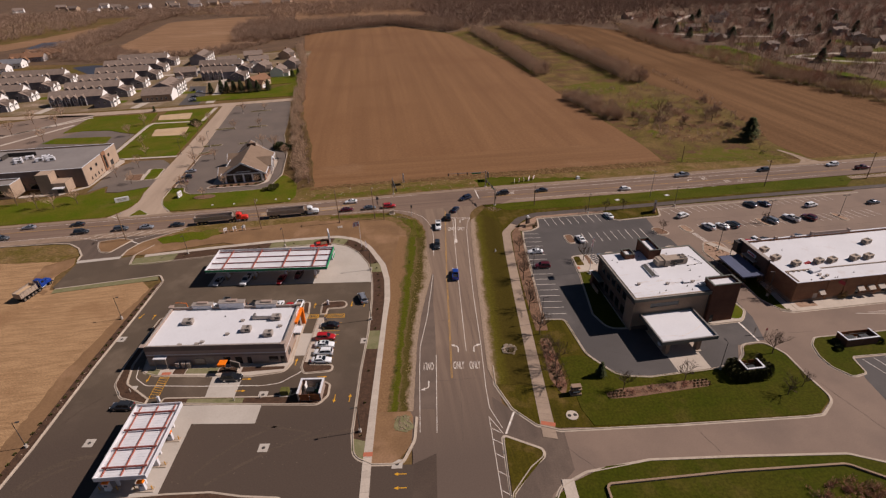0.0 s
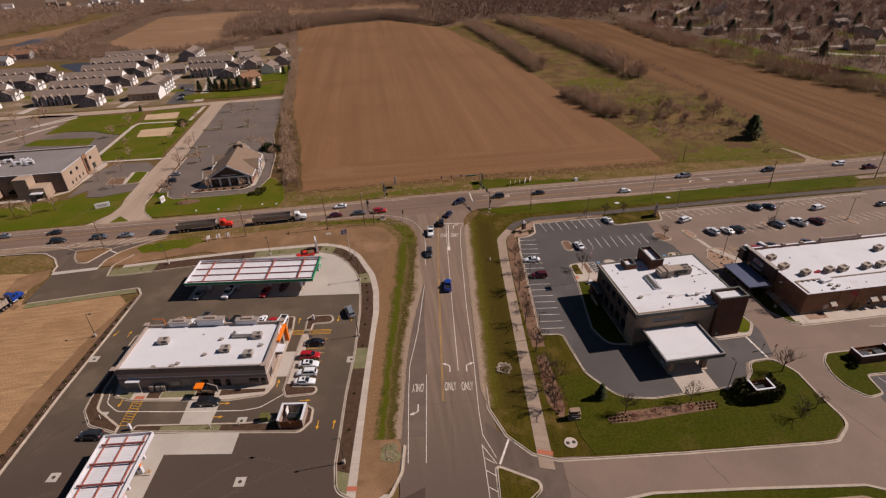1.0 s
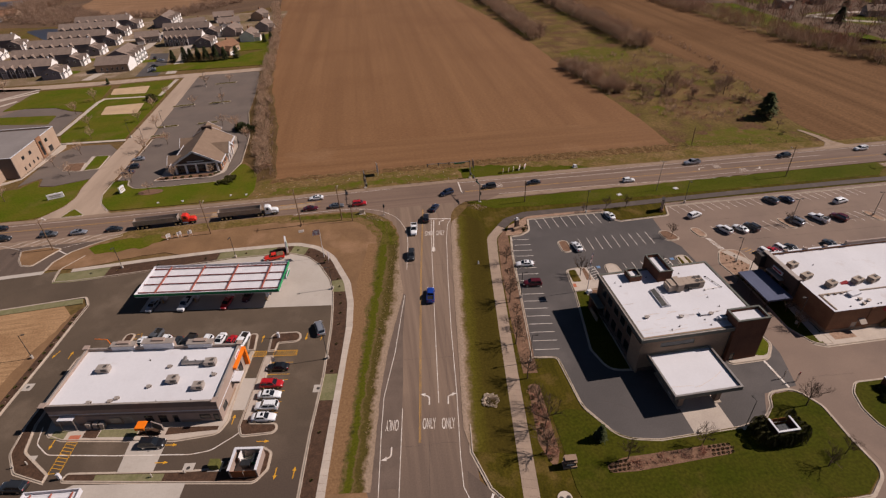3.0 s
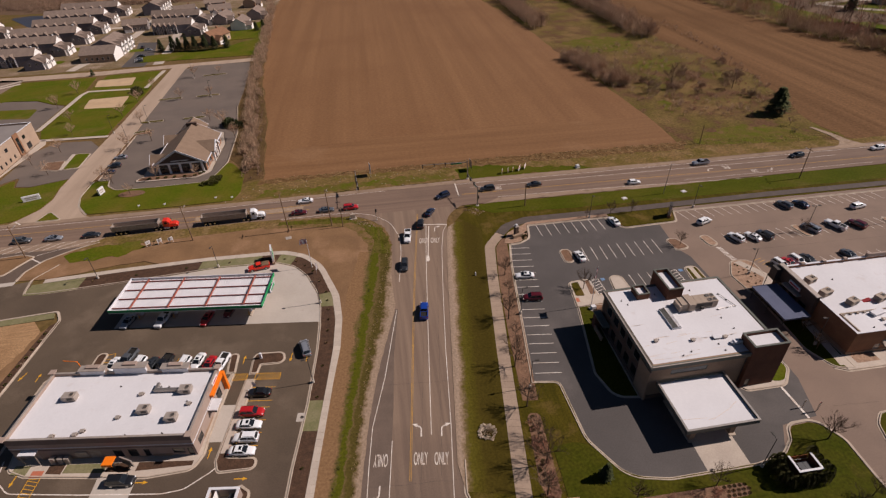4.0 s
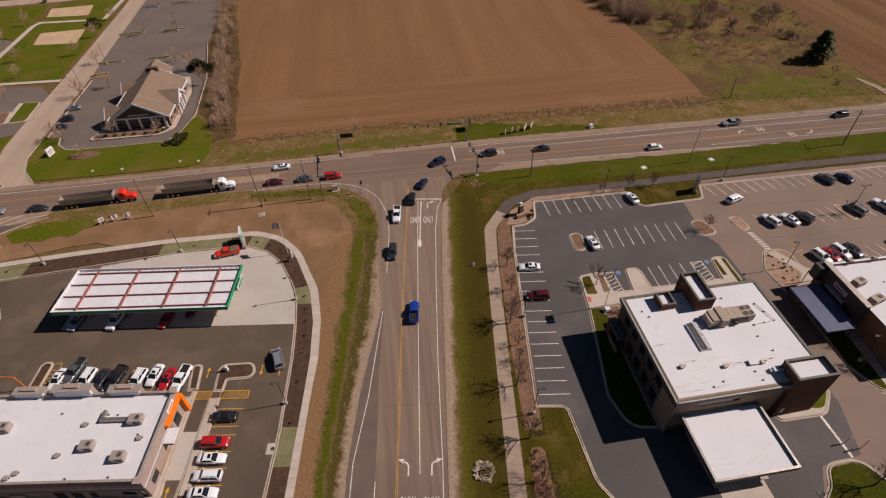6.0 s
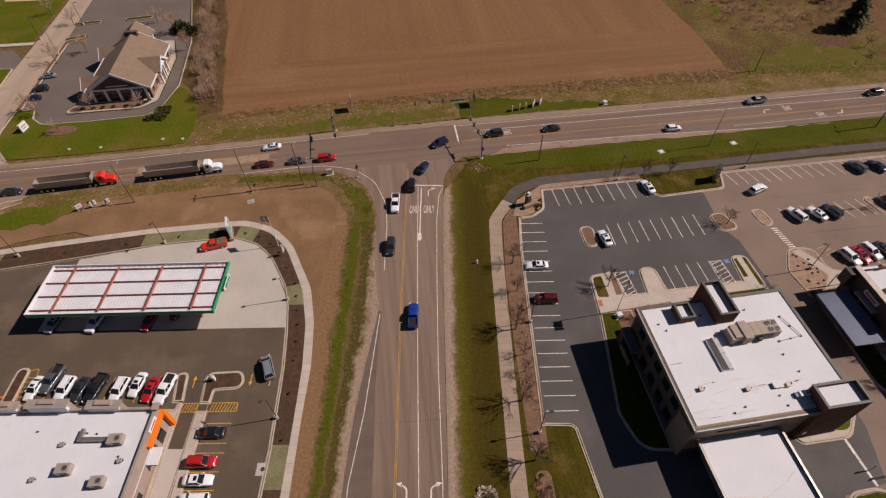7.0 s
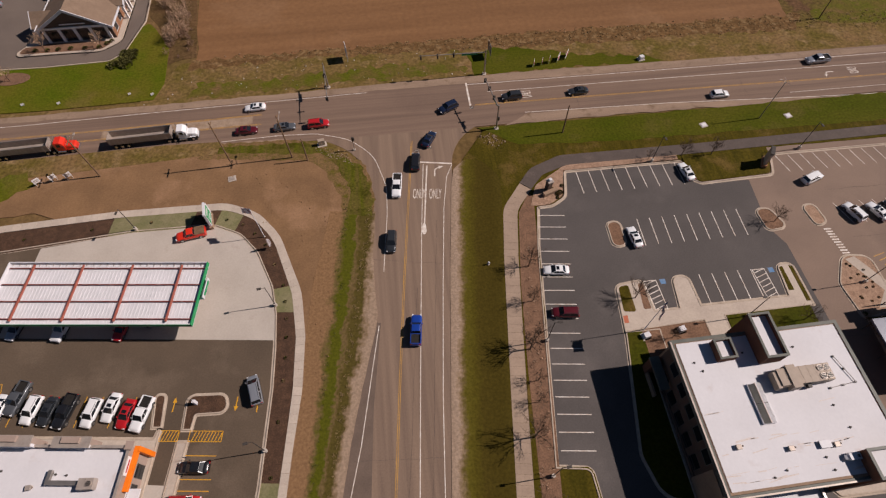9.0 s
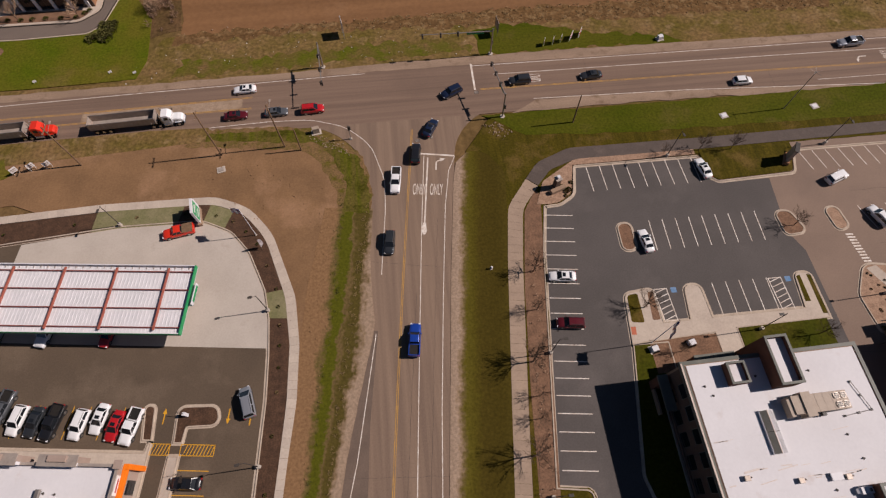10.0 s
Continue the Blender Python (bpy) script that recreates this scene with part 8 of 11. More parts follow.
# hatching and bar at the bank's drive
line([(17.0, 75.4), (16.6, 70), (15.4, 55)], 0.13)
line([(17.0, 75.2), (18.9, 70.6)], 0.13)
for y0 in (72.4, 69.6, 66.2, 62.2, 58.2):
    line([(16.7 - (72 - y0) * 0.06, y0), (18.5 - (72 - y0) * 0.055, y0 - 1.6)], 0.13)
line([(19.4, 70.4), (22.3, 75.6)], 0.4, label="white stop line across the drive")


def arrow(x, y, yaw, kind, material=None, size=1.0, z=0.012, label="white painted turn arrow"):
    """A painted arrow pointing along yaw: straight, or bent to the left or right."""
    bm = bmesh.new()
    s = size
    if kind == "straight":
        prism(bm, [(-1.4 * s, -0.11 * s), (0.4 * s, -0.11 * s), (0.4 * s, 0.11 * s), (-1.4 * s, 0.11 * s)], 0, 0.006)
        prism(bm, [(0.4 * s, -0.42 * s), (1.4 * s, 0), (0.4 * s, 0.42 * s)], 0, 0.006)
    else:
        k = 1 if kind == "left" else -1
        stem = rnd((-1.9 * s, 0), (0.1 * s, 0, 0.8 * s), (0.55 * s, 0.9 * k * s), closed=False)
        sweep(bm, stem, [(-0.13 * s, 0), (-0.13 * s, 0.006), (0.13 * s, 0.006), (0.13 * s, 0)])
        prism(bm, [(0.12 * s, 0.85 * k * s), (0.85 * s, 1.75 * k * s), (0.98 * s, 0.75 * k * s)], 0, 0.006)
    o = tagged(part("painted_arrow", bm, material or WHITE_LINE), label, "road marking", "painted arrows", "structure")
    o.matrix_basis = pose(x, y, z, 0, 0, yaw)
    return o


def only(x, y, yaw, height=2.6, width=2.4, z=0.013):
    """The word painted on a lane, read by a driver heading along yaw."""
    cu = bpy.data.curves.new("lane_word", "FONT")
    cu.body, cu.align_x, cu.align_y, cu.size, cu.extrude = "ONLY", "CENTER", "CENTER", 1.0, 0.003
    cu.materials.append(WHITE_LINE)
    o = tagged(new("lane_word", cu), "white painted word ONLY on the lane", "road marking", "lane words", "structure")
    o.matrix_basis = pose(x, y, z, 0, 0, yaw - 90) @ Matrix.Diagonal((width / 2.55, height / 0.72, 1, 1))
    return o


H = 82.9
only(*lp(14.2, -6.9), H), only(*lp(17.9, -7.0), H)
arrow(*lp(14.2, -0.4), H, "left"), arrow(*lp(18.0, -0.4), H, "right")
only(*lp(7.1, -6.8), H + 180), arrow(*lp(7.3, -13.6), H + 180, "right")
only(*lp(13.9, 61.4), H), only(*lp(17.2, 61.4), H), arrow(*lp(17.0, 68.0), H, "right")
area("paint_blot", lrnd((14.9, 54.2, 0.2), (15.4, 54.2, 0.2), (15.7, 52.4, 0.4), (15.2, 51.2, 0.3), (14.7, 52.4, 0.3)), 0.012, WHITE_LINE, "spilled white paint on the lane line", depth=0.02, category="road marking")
line([lp(15.3, 69), lp(15.2, 54)], 0.28, 0.012, label="fresh thick white lane line")
only(48.9, 185.4, 180, 2.6, 2.3), only(128.5, 184.2, 180, 2.4, 2.3), arrow(121.8, 184.2, 180, "left", size=0.9), only(135.8, 179.8, 0, 2.4, 2.2), arrow(142.0, 179.6, 0, "left", size=0.9)
# yellow arrows of the station
for u, v, d in ((-24.5, 18.4, 90), (-24.3, -4.2, 90), (-17.1, -9.5, 0), (-34.6, -13.3, 0), (-34.4, -9.6, 0), (-13.1, -16.3, 270), (-9.8, -16.2, 90), (-71.0, 15.6, 255), (-67.4, 15.2, 90), (-14.4, 18.6, 270), (-10.9, 18.5, 90), (2.4, -35.6, 180), (2.6, -38.5, 180), (-57.4, -8.6, 270)):
    arrow(*lp(u, v), -7.1 + d, "straight", YELLOW_NEW, 0.85, 0.02, "fresh yellow painted arrow")


def ladder(u0, v0, u1, v1, width, n, tilt=0.5, label="yellow hatched pedestrian crossing"):
    """A hatched strip from (u0, v0) to (u1, v1)."""
    a, b = Vector(lp(u0, v0)), Vector(lp(u1, v1))
    d = (b - a).normalized()
    s = Vector((-d.y, d.x)) * width / 2
    bm = bmesh.new()

    def bar(p, q, w=0.12):
        e = (q - p).normalized()
        t = Vector((-e.y, e.x)) * w / 2
        prism(bm, [tuple(p - t), tuple(q - t), tuple(q + t), tuple(p + t)], 0.012, 0.024)
    bar(a + s, b + s), bar(a - s, b - s), bar(a - s, a + s), bar(b - s, b + s)
    for i in range(1, n):
        p = a + (b - a) * (i / n)
        bar(p - s, p + s + d * tilt)
    return tagged(part("hatched_crossing", bm, YELLOW_NEW), label, "road marking", "hatched crossings", "structure")


ladder(-26.0, 13.5, -22.5, 13.5, 1.6, 7)
ladder(-20.8, 13.5, -15.6, 13.5, 1.6, 10)
ladder(-53.4, -14.8, -53.8, -8.3, 2.0, 9)
ladder(-55.2, 21.2, -53.4, 14.4, 2.4, 7, 0.8)
ladder(-26.2, -40.6, -22.0, -40.6, 1.6, 7)
# stall lines
for v in (10.6, 7.2, 5.6, 2.6, -0.2, -3.0):
    lline(-20.6, v, -15.8, v, 0.12, YELLOW_NEW, 0.014, "stall_line", "yellow painted stall line")
for i in range(10):
    u = -53.2 + i * 2.72
    lline(u, 14.6, u + 0.5, 19.6, 0.12, YELLOW_NEW, 0.014, "stall_line", "yellow painted stall line")


def stall(p, q, label="white painted stall line"):
    line([p, q], 0.14, 0.01, WHITE_LINE, "stall_line", label)


for i in range(17):
    v = 11.8 + i * 2.779
    stall(lp(37.5, v), lp(43.0, v))
for i in range(10):
    x = 54.6 + i * 2.66
    if x < 77:
        stall((x, 161.1), (x + 0.3, 155.4))
for i in range(9):
    x = 63.6 + i * 2.55
    stall((x, 148.0), (x - 0.1, 141.8))
for i in range(5):
    x = 71.2 + i * 2.48
    stall((x, 134.5), (x + 0.05, 128.6))
stall((68.4, 128.5), (65.8, 128.6))
for x0 in (60.6, 81.4):
    bm = bmesh.new()
    for i in range(6):
        sweep(bm, [(x0 + 0.1 + i * 0.1, 133.6 - i * 1.0), (x0 + 2.2 + i * 0.05, 134.3 - i * 1.0)], [(-0.07, 0.01), (-0.07, 0.018), (0.07, 0.018), (0.07, 0.01)])
    sweep(bm, [(x0, 134.3), (x0 + 0.4, 128.4), (x0 + 2.6, 128.4), (x0 + 2.3, 134.3)], [(-0.07, 0.01), (-0.07, 0.019), (0.07, 0.019), (0.07, 0.01)], True)
    tagged(part("hatched_bay", bm, WHITE_LINE), "white hatched bay beside an accessible stall", "road marking", "hatched bays", "structure")
    area("accessible_mark", [(x0 + 3.0, 133.4), (x0 + 4.0, 133.4), (x0 + 4.0, 134.4), (x0 + 3.0, 134.4)], 0.014, BLUE_PAINT, "blue painted square of an accessible stall", category="road marking", depth=0.02)
# kerbed islands and walks of the bank car park
island("planting_bed", rnd((57.3, 147.8, 1.2), (60.0, 148.0, 1.2), (59.9, 142.2, 1.2), (57.2, 142.2, 1.2)), MULCH_BROWN, "kerbed bark island in the car park", z=0.12)
island("planting_bed", rnd((87.6, 147.6, 1.4), (90.6, 147.4, 1.4), (92.4, 142.6, 1.2), (88.0, 142.2, 1.2)), MULCH_BROWN, "kerbed bark island in the car park", z=0.12)
island("planting_bed", rnd((97.2, 147.2, 1.2), (99.9, 147.5, 1.2), (100.6, 143.0, 1.2), (98.0, 142.0, 1.2)), BED_STONE, "kerbed stone island in the shop car park", z=0.12)
for x, y in ((126.6, 144.4), (154, 143.4)):
    island("planting_bed", rnd((x - 1.6, y + 3, 1.2), (x + 0.6, y + 3.2, 1.2), (x + 2.0, y - 2.4, 1.2), (x - 0.4, y - 2.6, 1.2)), BED_STONE, "kerbed stone island in the shop car park", z=0.12)
island("sidewalk_slab", rnd((54.3, 125.0), (55.2, 134.1, 1.4), (60.4, 134.6, 1.0), (60.7, 128.3), (65.3, 128.3), (66.0, 134.6, 1.4), (69.0, 134.6, 1.4), (69.3, 128.4), (85.7, 128.4), (86.3, 134.9, 1.2), (89.3, 134.9, 1.2), (89.4, 126.2), (72.8, 126.0), (72.8, 121.0), (68.9, 121.0), (68.8, 125.6)), WALKWAY, "tan concrete walk before the bank entrance", z=0.13)
area("lawn", rnd((55.2, 128.8, 0.4), (55.6, 133.7, 0.8), (57.5, 133.9, 0.4), (57.4, 128.5, 0.4)), 0.14, GRASS_DULL, "small planted corner of the walk", category="planting bed")
area("lawn", rnd((58.9, 128.8, 0.3), (59.3, 133.9, 0.3), (60.2, 134.0, 0.3), (60.3, 128.8, 0.3)), 0.14, MULCH_BROWN, "small bark bed in the walk", category="planting bed")
area("lawn", [(86.5, 134.2), (87.2, 134.4), (87.2, 129.4), (86.2, 129.4)], 0.14, GRASS_DULL, "narrow grass strip in the walk", category="planting bed")
area("lawn", [(88.4, 134.4), (89.1, 134.2), (89.2, 127.0), (88.4, 127.0)], 0.14, GRASS_DULL, "narrow grass strip in the walk", category="planting bed")
area("tactile_pad", [(54.6, 126.6), (55.5, 126.6), (55.6, 128.0), (54.7, 128.0)], 0.142, RED_PAD, "red tactile pad at the walk's end", depth=0.02, category="tactile pad")
area("tactile_pad", lrnd((-5.0, -30.6), (-3.2, -30.6), (-3.2, -31.6), (-5.0, -31.6)), 0.075, RED_PAD, "red tactile pad at the sidewalk's end", depth=0.02, category="tactile pad")
area("tactile_pad", [(26.9, 71.6), (29.6, 70.6), (29.9, 71.5), (27.2, 72.5)], 0.08, RED_PAD, "red tactile pad at the sidewalk's end", depth=0.05, category="tactile pad")
area("tactile_pad", lrnd((-54.9, -6.8), (-52.8, -6.8), (-52.8, -8.0), (-54.9, -8.0)), 0.152, RED_PAD, "red tactile pad at the shop pavement", depth=0.02, category="tactile pad")
# shop car park
for i in range(11):
    y = 141.4 - i * 0.62
    line([(99.0 + (142 - y) * 0.15, y), (100.4 + (142 - y) * 0.15, y - 0.08)], 0.3, 0.0, WHITE_LINE, "crossing_bar", "white crossing bar")
for i in range(24):
    x = 104 + i * 2.75
    stall((x, 147.2), (x + 1.7, 142.0), "faded white stall line")
    if x > 108:
        stall((x + 4, 128.0), (x + 2.4, 133.0), "faded white stall line")
    stall((x - 6, 160.4), (x - 6.6 + 1.8, 156.0), "faded white stall line")
bm = bmesh.new()
for i in range(6):
    sweep(bm, [(105.4 + i * 0.55, 134.4 - i * 1.0), (107.8 + i * 0.5, 135.0 - i * 0.9)], [(-0.07, -0.01), (-0.07, 0.0), (0.07, 0.0), (0.07, -0.01)])
tagged(part("hatched_bay", bm, YELLOW_LINE), "faded yellow hatched bay", "road marking", "hatched bays", "structure")
line([(85.4, 95.6), (85.7, 88.2)], 0.45, 0.008, label="pale concrete joint across the drive")
for x in (104.5, 107.3, 110, 112.8):
    stall((x, 78.6), (x + 1.2, 73.6))
for x in (116.5, 120, 123):
    line([(x, 94.2), (x + 8, 92.6)], 0.12, -0.005)


# ---- sidewalks of single slabs ----
def slabs(left, right, z, n, label, material=None):
    """A sidewalk between two edges, laid as n separate slabs with open joints."""
    top = thing("sidewalk", *left[0], 0, 0, label, "sidewalk", kind="structure")
    base = Vector((*left[0], 0))
    k = len(left) - 1
    lens = [(Vector(a) - Vector(b)).length for a, b in zip(left, left[1:])]
    total = sum(lens)

    def at(pts, s):
        d = s * total
        for i, ln in enumerate(lens):
            if d <= ln or i == k - 1:
                return Vector(pts[i]) + (Vector(pts[i + 1]) - Vector(pts[i])) * min(1, d / ln)
            d -= ln
    for i in range(n):
        g = 0.012 / (total / n)
        q = [at(left, (i + g) / n), at(right, (i + g) / n), at(right, (i + 1 - g) / n), at(left, (i + 1 - g) / n)]
        part("slab", prism(bmesh.new(), [(p.x - base.x, p.y - base.y) for p in q], -0.1, z), material or WALKWAY, top)


wl = lrnd((-1.9, -60), (-3.2, -33.4), (-3.8, -8), (-4.1, 12), (-4.0, 21), (-4.9, 30.5), (-6.8, 39, 10), (-12.9, 51.4, 12), (-18.2, 56.7, 8), (-25, 59.0, 8), (-45.9, 56.8), (-66.7, 53.3), (-86.4, 49.4), closed=False, step=30)
wr = lrnd((-3.7, -60), (-4.9, -33.4), (-5.2, -8), (-5.4, 12), (-5.6, 21), (-6.5, 30.2), (-8.5, 38.6, 10), (-14.0, 50.3, 12), (-18.9, 55.3, 8), (-25, 57.3, 8), (-45.6, 55.2), (-66.4, 51.7), (-86.1, 47.8), closed=False, step=30)
m_ = min(len(wl), len(wr))
slabs(wl[:m_], wr[:m_], 0.065, 128, "pale new concrete sidewalk of single slabs")
wl = lrnd((32.9, -28.6), (32.9, 20), (33.2, 46, 8), (33.7, 57.5, 5), (36.9, 62.7), closed=False, step=30)
wr = lrnd((30.1, -28.0), (30.3, 20), (30.5, 46, 8), (30.9, 58.0, 5), (34.6, 64.3), closed=False, step=30)
m_ = min(len(wl), len(wr))
slabs(wl[:m_], wr[:m_], 0.065, 60, "weathered concrete sidewalk of single slabs", WALK_OLD)
tagged(part("footpath", sweep(bmesh.new(), [(28.0, 58.6), (27.2, 50), (25, 30)], [(-1.1, 0), (-1.1, 0.14), (1.1, 0.14), (1.1, 0)]), WALKWAY), "concrete sidewalk south of the drive", "sidewalk", kind="structure")


# ---- houses ----
def window_row(parent, face, a0, a1, n, z0, z1, at, axis):
    """Small dark windows on an outer face; each is a frame with a pane."""
    for i in range(n):
        c = a0 + (a1 - a0) * (i + 0.5) / n
        w = min(0.55, (a1 - a0) / n * 0.3)
        if axis == "x":
            fr = part("window", boxes((c - w - 0.1, c + w + 0.1, min(at, at + face * 0.06), max(at, at + face * 0.06), z0 - 0.1, z1 + 0.1)), SIDING_WHITE, parent)
            part("pane", boxes((c - w, c + w, min(at + face * 0.062, at + face * 0.09), max(at + face * 0.062, at + face * 0.09), z0, z1)), GLASS, fr)
        else:
            fr = part("window", boxes((min(at, at + face * 0.06), max(at, at + face * 0.06), c - w - 0.1, c + w + 0.1, z0 - 0.1, z1 + 0.1)), SIDING_WHITE, parent)
            part("pane", boxes((min(at + face * 0.062, at + face * 0.09), max(at + face * 0.062, at + face * 0.09), c - w, c + w, z0, z1)), GLASS, fr)


def terrace(xe, ye, length, yaw, depth=10.0, h=5.8, ridge=9.1, units=5, tone=None):
    """A row of joined houses under one ridge; a lower cross wing with two gabled porches stands before its sunny white
    end. East faces are white for sunlight, the others slate for shade.
    """
    t = thing("terrace_house", xe, ye, 0, yaw, "row of houses, shaded slate sides, sunlit white gable end, tan shingle roof", "house", group="terrace houses")
    tone = tone or SIDING_SHADED
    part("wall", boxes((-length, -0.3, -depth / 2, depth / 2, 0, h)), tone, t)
    part("end_wall", boxes((-0.3, 0.0, -depth / 2, depth / 2, 0, h)), SIDING_WHITE, t, "gable end in sunlit white")
    part("end_gable", gable_end(bmesh.new(), -depth / 2, depth / 2, -0.2, h, ridge - 0.25, along="x"), SIDING_WHITE, t, "gable end in sunlit white")
    part("roof", gable_roof(bmesh.new(), -length, 0, -depth / 2, depth / 2, h, ridge, over=0.4, thick=0.2, along="x"), SHINGLE, t, "tan-grey shingle roof")
    window_row(t, 1, -depth / 2 + 1, depth / 2 - 1, 3, 3.6, 4.8, 0.0, "y")
    for i in range(units):
        x = -length + (length - 9) * (i + 0.5) / units
        w = length / units * 0.42
        part("porch_wall", boxes((x - w / 2, x + w / 2, -depth / 2 - 1.8, -depth / 2, 0, h - 0.6)), tone, t)
        part("porch_roof", gable_roof(bmesh.new(), x - w / 2, x + w / 2, -depth / 2 - 1.8, -depth / 2 + 2.2, h - 0.6, h + 1.2, over=0.3, thick=0.15), SHINGLE, t)
        part("porch_gable", gable_end(bmesh.new(), x - w / 2, x + w / 2, -depth / 2 - 1.8, h - 0.6, h + 1.0), tone, t)
        part("porch_trim", boxes((x - w / 2 - 0.1, x - w / 2 + 0.1, -depth / 2 - 1.92, -depth / 2 - 1.803, 0, h - 0.6), (x + w / 2 - 0.1, x + w / 2 + 0.1, -depth / 2 - 1.92, -depth / 2 - 1.803, 0, h - 0.6)), SIDING_WHITE, t, "white corner trim")
        part("garage_door", boxes((x - w * 0.32, x + w * 0.32, -depth / 2 - 1.88, -depth / 2 - 1.803, 0.05, 2.2)), SIDING_GREY if i % 2 else METAL_DARK, t)
        window_row(t, -1, x - w / 2, x + w / 2, 2, 2.9, 3.9, -depth / 2 - 1.8, "x")
    # cross wing before the white end: ridge north to south, two gabled bays on its front, sunlight put into their white
    y0, y1, x0, x1, hw, rw = -16.5, -5.6, -1.5, 9.0, h - 1.6, h + 0.9
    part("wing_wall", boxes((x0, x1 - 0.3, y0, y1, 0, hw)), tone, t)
    part("wing_front", boxes((x1 - 0.3, x1, y0, y1, 0, hw)), SIDING_WHITE, t, "front in sunlit white")
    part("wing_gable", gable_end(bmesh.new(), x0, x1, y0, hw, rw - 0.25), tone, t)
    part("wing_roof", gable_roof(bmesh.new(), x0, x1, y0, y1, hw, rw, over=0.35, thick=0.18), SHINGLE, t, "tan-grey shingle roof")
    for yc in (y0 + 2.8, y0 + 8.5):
        part("bay_wall", boxes((x1 + 0.003, x1 + 1.6, yc - 2.2, yc + 2.2, 0, hw)), SIDING_WHITE, t, "bay in sunlit white")
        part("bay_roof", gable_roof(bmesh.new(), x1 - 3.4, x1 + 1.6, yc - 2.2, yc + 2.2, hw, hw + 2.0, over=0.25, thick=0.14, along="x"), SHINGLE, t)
        part("bay_gable", gable_end(bmesh.new(), yc - 2.2, yc + 2.2, x1 + 1.4, hw, hw + 1.8, along="x"), SIDING_WHITE, t, "bay gable in sunlit white")
        window_row(t, 1, yc - 2.0, yc + 2.0, 2, 2.4, 3.6, x1 + 1.6, "y")
    window_row(t, -1, x0 + 1.5, x1 - 1.5, 2, 2.6, 3.8, y0, "x")
    part("chimney", boxes((-2.4, -1.6, -0.4, 0.4, ridge - 1.0, ridge + 0.6)), SIDING_WHITE, t)
    return t


for i, (x, y, ln) in enumerate(((-182.4, 387, 33), (-182.6, 415.5, 36), (-181.8, 443.5, 40), (-181.6, 472, 40), (-186, 504, 42), (-186, 533, 42), (-247.6, 390, 40), (-248, 417, 42), (-247.6, 446, 46), (-247, 475, 46), (-108, 447.5, 26), (-109.6, 478.5, 34))):
    terrace(x, y, ln, 2 if i < 10 else -2, units=5 if ln < 45 else 6)


def house(x, y, yaw, w=14, d=9, h=4.6, ridge=7.6, tone=None, roof=None, label="detached house with a shingle gable roof"):
    t = thing("house", x, y, 0, yaw, label, "house", group="houses")
    tone, roof = tone or SIDING_TAN, roof or SHINGLE
    part("wall", boxes((-w / 2, w / 2, -d / 2, d / 2, 0, h)), tone, t)
    part("roof", gable_roof(bmesh.new(), -w / 2, w / 2, -d / 2, d / 2, h, ridge, over=0.5, thick=0.2, along="x"), roof, t)
    for s in (-1, 1):
        part("gable_wall", gable_end(bmesh.new(), -d / 2, d / 2, s * w / 2 - (0.2 if s > 0 else 0.0), h, ridge - 0.25, along="x"), tone, t)
    part("wing_wall", boxes((-w / 2 + 1, -w / 2 + 6, -d / 2 - 4, -d / 2, 0, h - 1.4)), tone, t)
    part("wing_roof", gable_roof(bmesh.new(), -w / 2 + 1, -w / 2 + 6, -d / 2 - 4, -d / 2 + 2, h - 1.4, h + 0.8, over=0.4, thick=0.18), roof, t)
    part("wing_gable", gable_end(bmesh.new(), -w / 2 + 1, -w / 2 + 6, -d / 2 - 4, h - 1.4, h + 0.6), tone, t)
    if "horizon" in label:
        return t
    window_row(t, -1, -w / 2 + 6.5, w / 2 - 0.5, 3, 1.0, 2.3, -d / 2, "x")
    window_row(t, 1, -d / 2 + 0.8, d / 2 - 0.8, 2, 1.0, 2.3, w / 2, "y")
    part("garage_door", boxes((-w / 2 + 1.6, -w / 2 + 5.4, -d / 2 - 4.08, -d / 2 - 4.003, 0.05, 2.3)), SIDING_WHITE, t)
    part("chimney", boxes((w * 0.2, w * 0.2 + 1, 0.4, 1.4, ridge - 1.4, ridge + 0.9)), BRICK_RED, t)
    return t


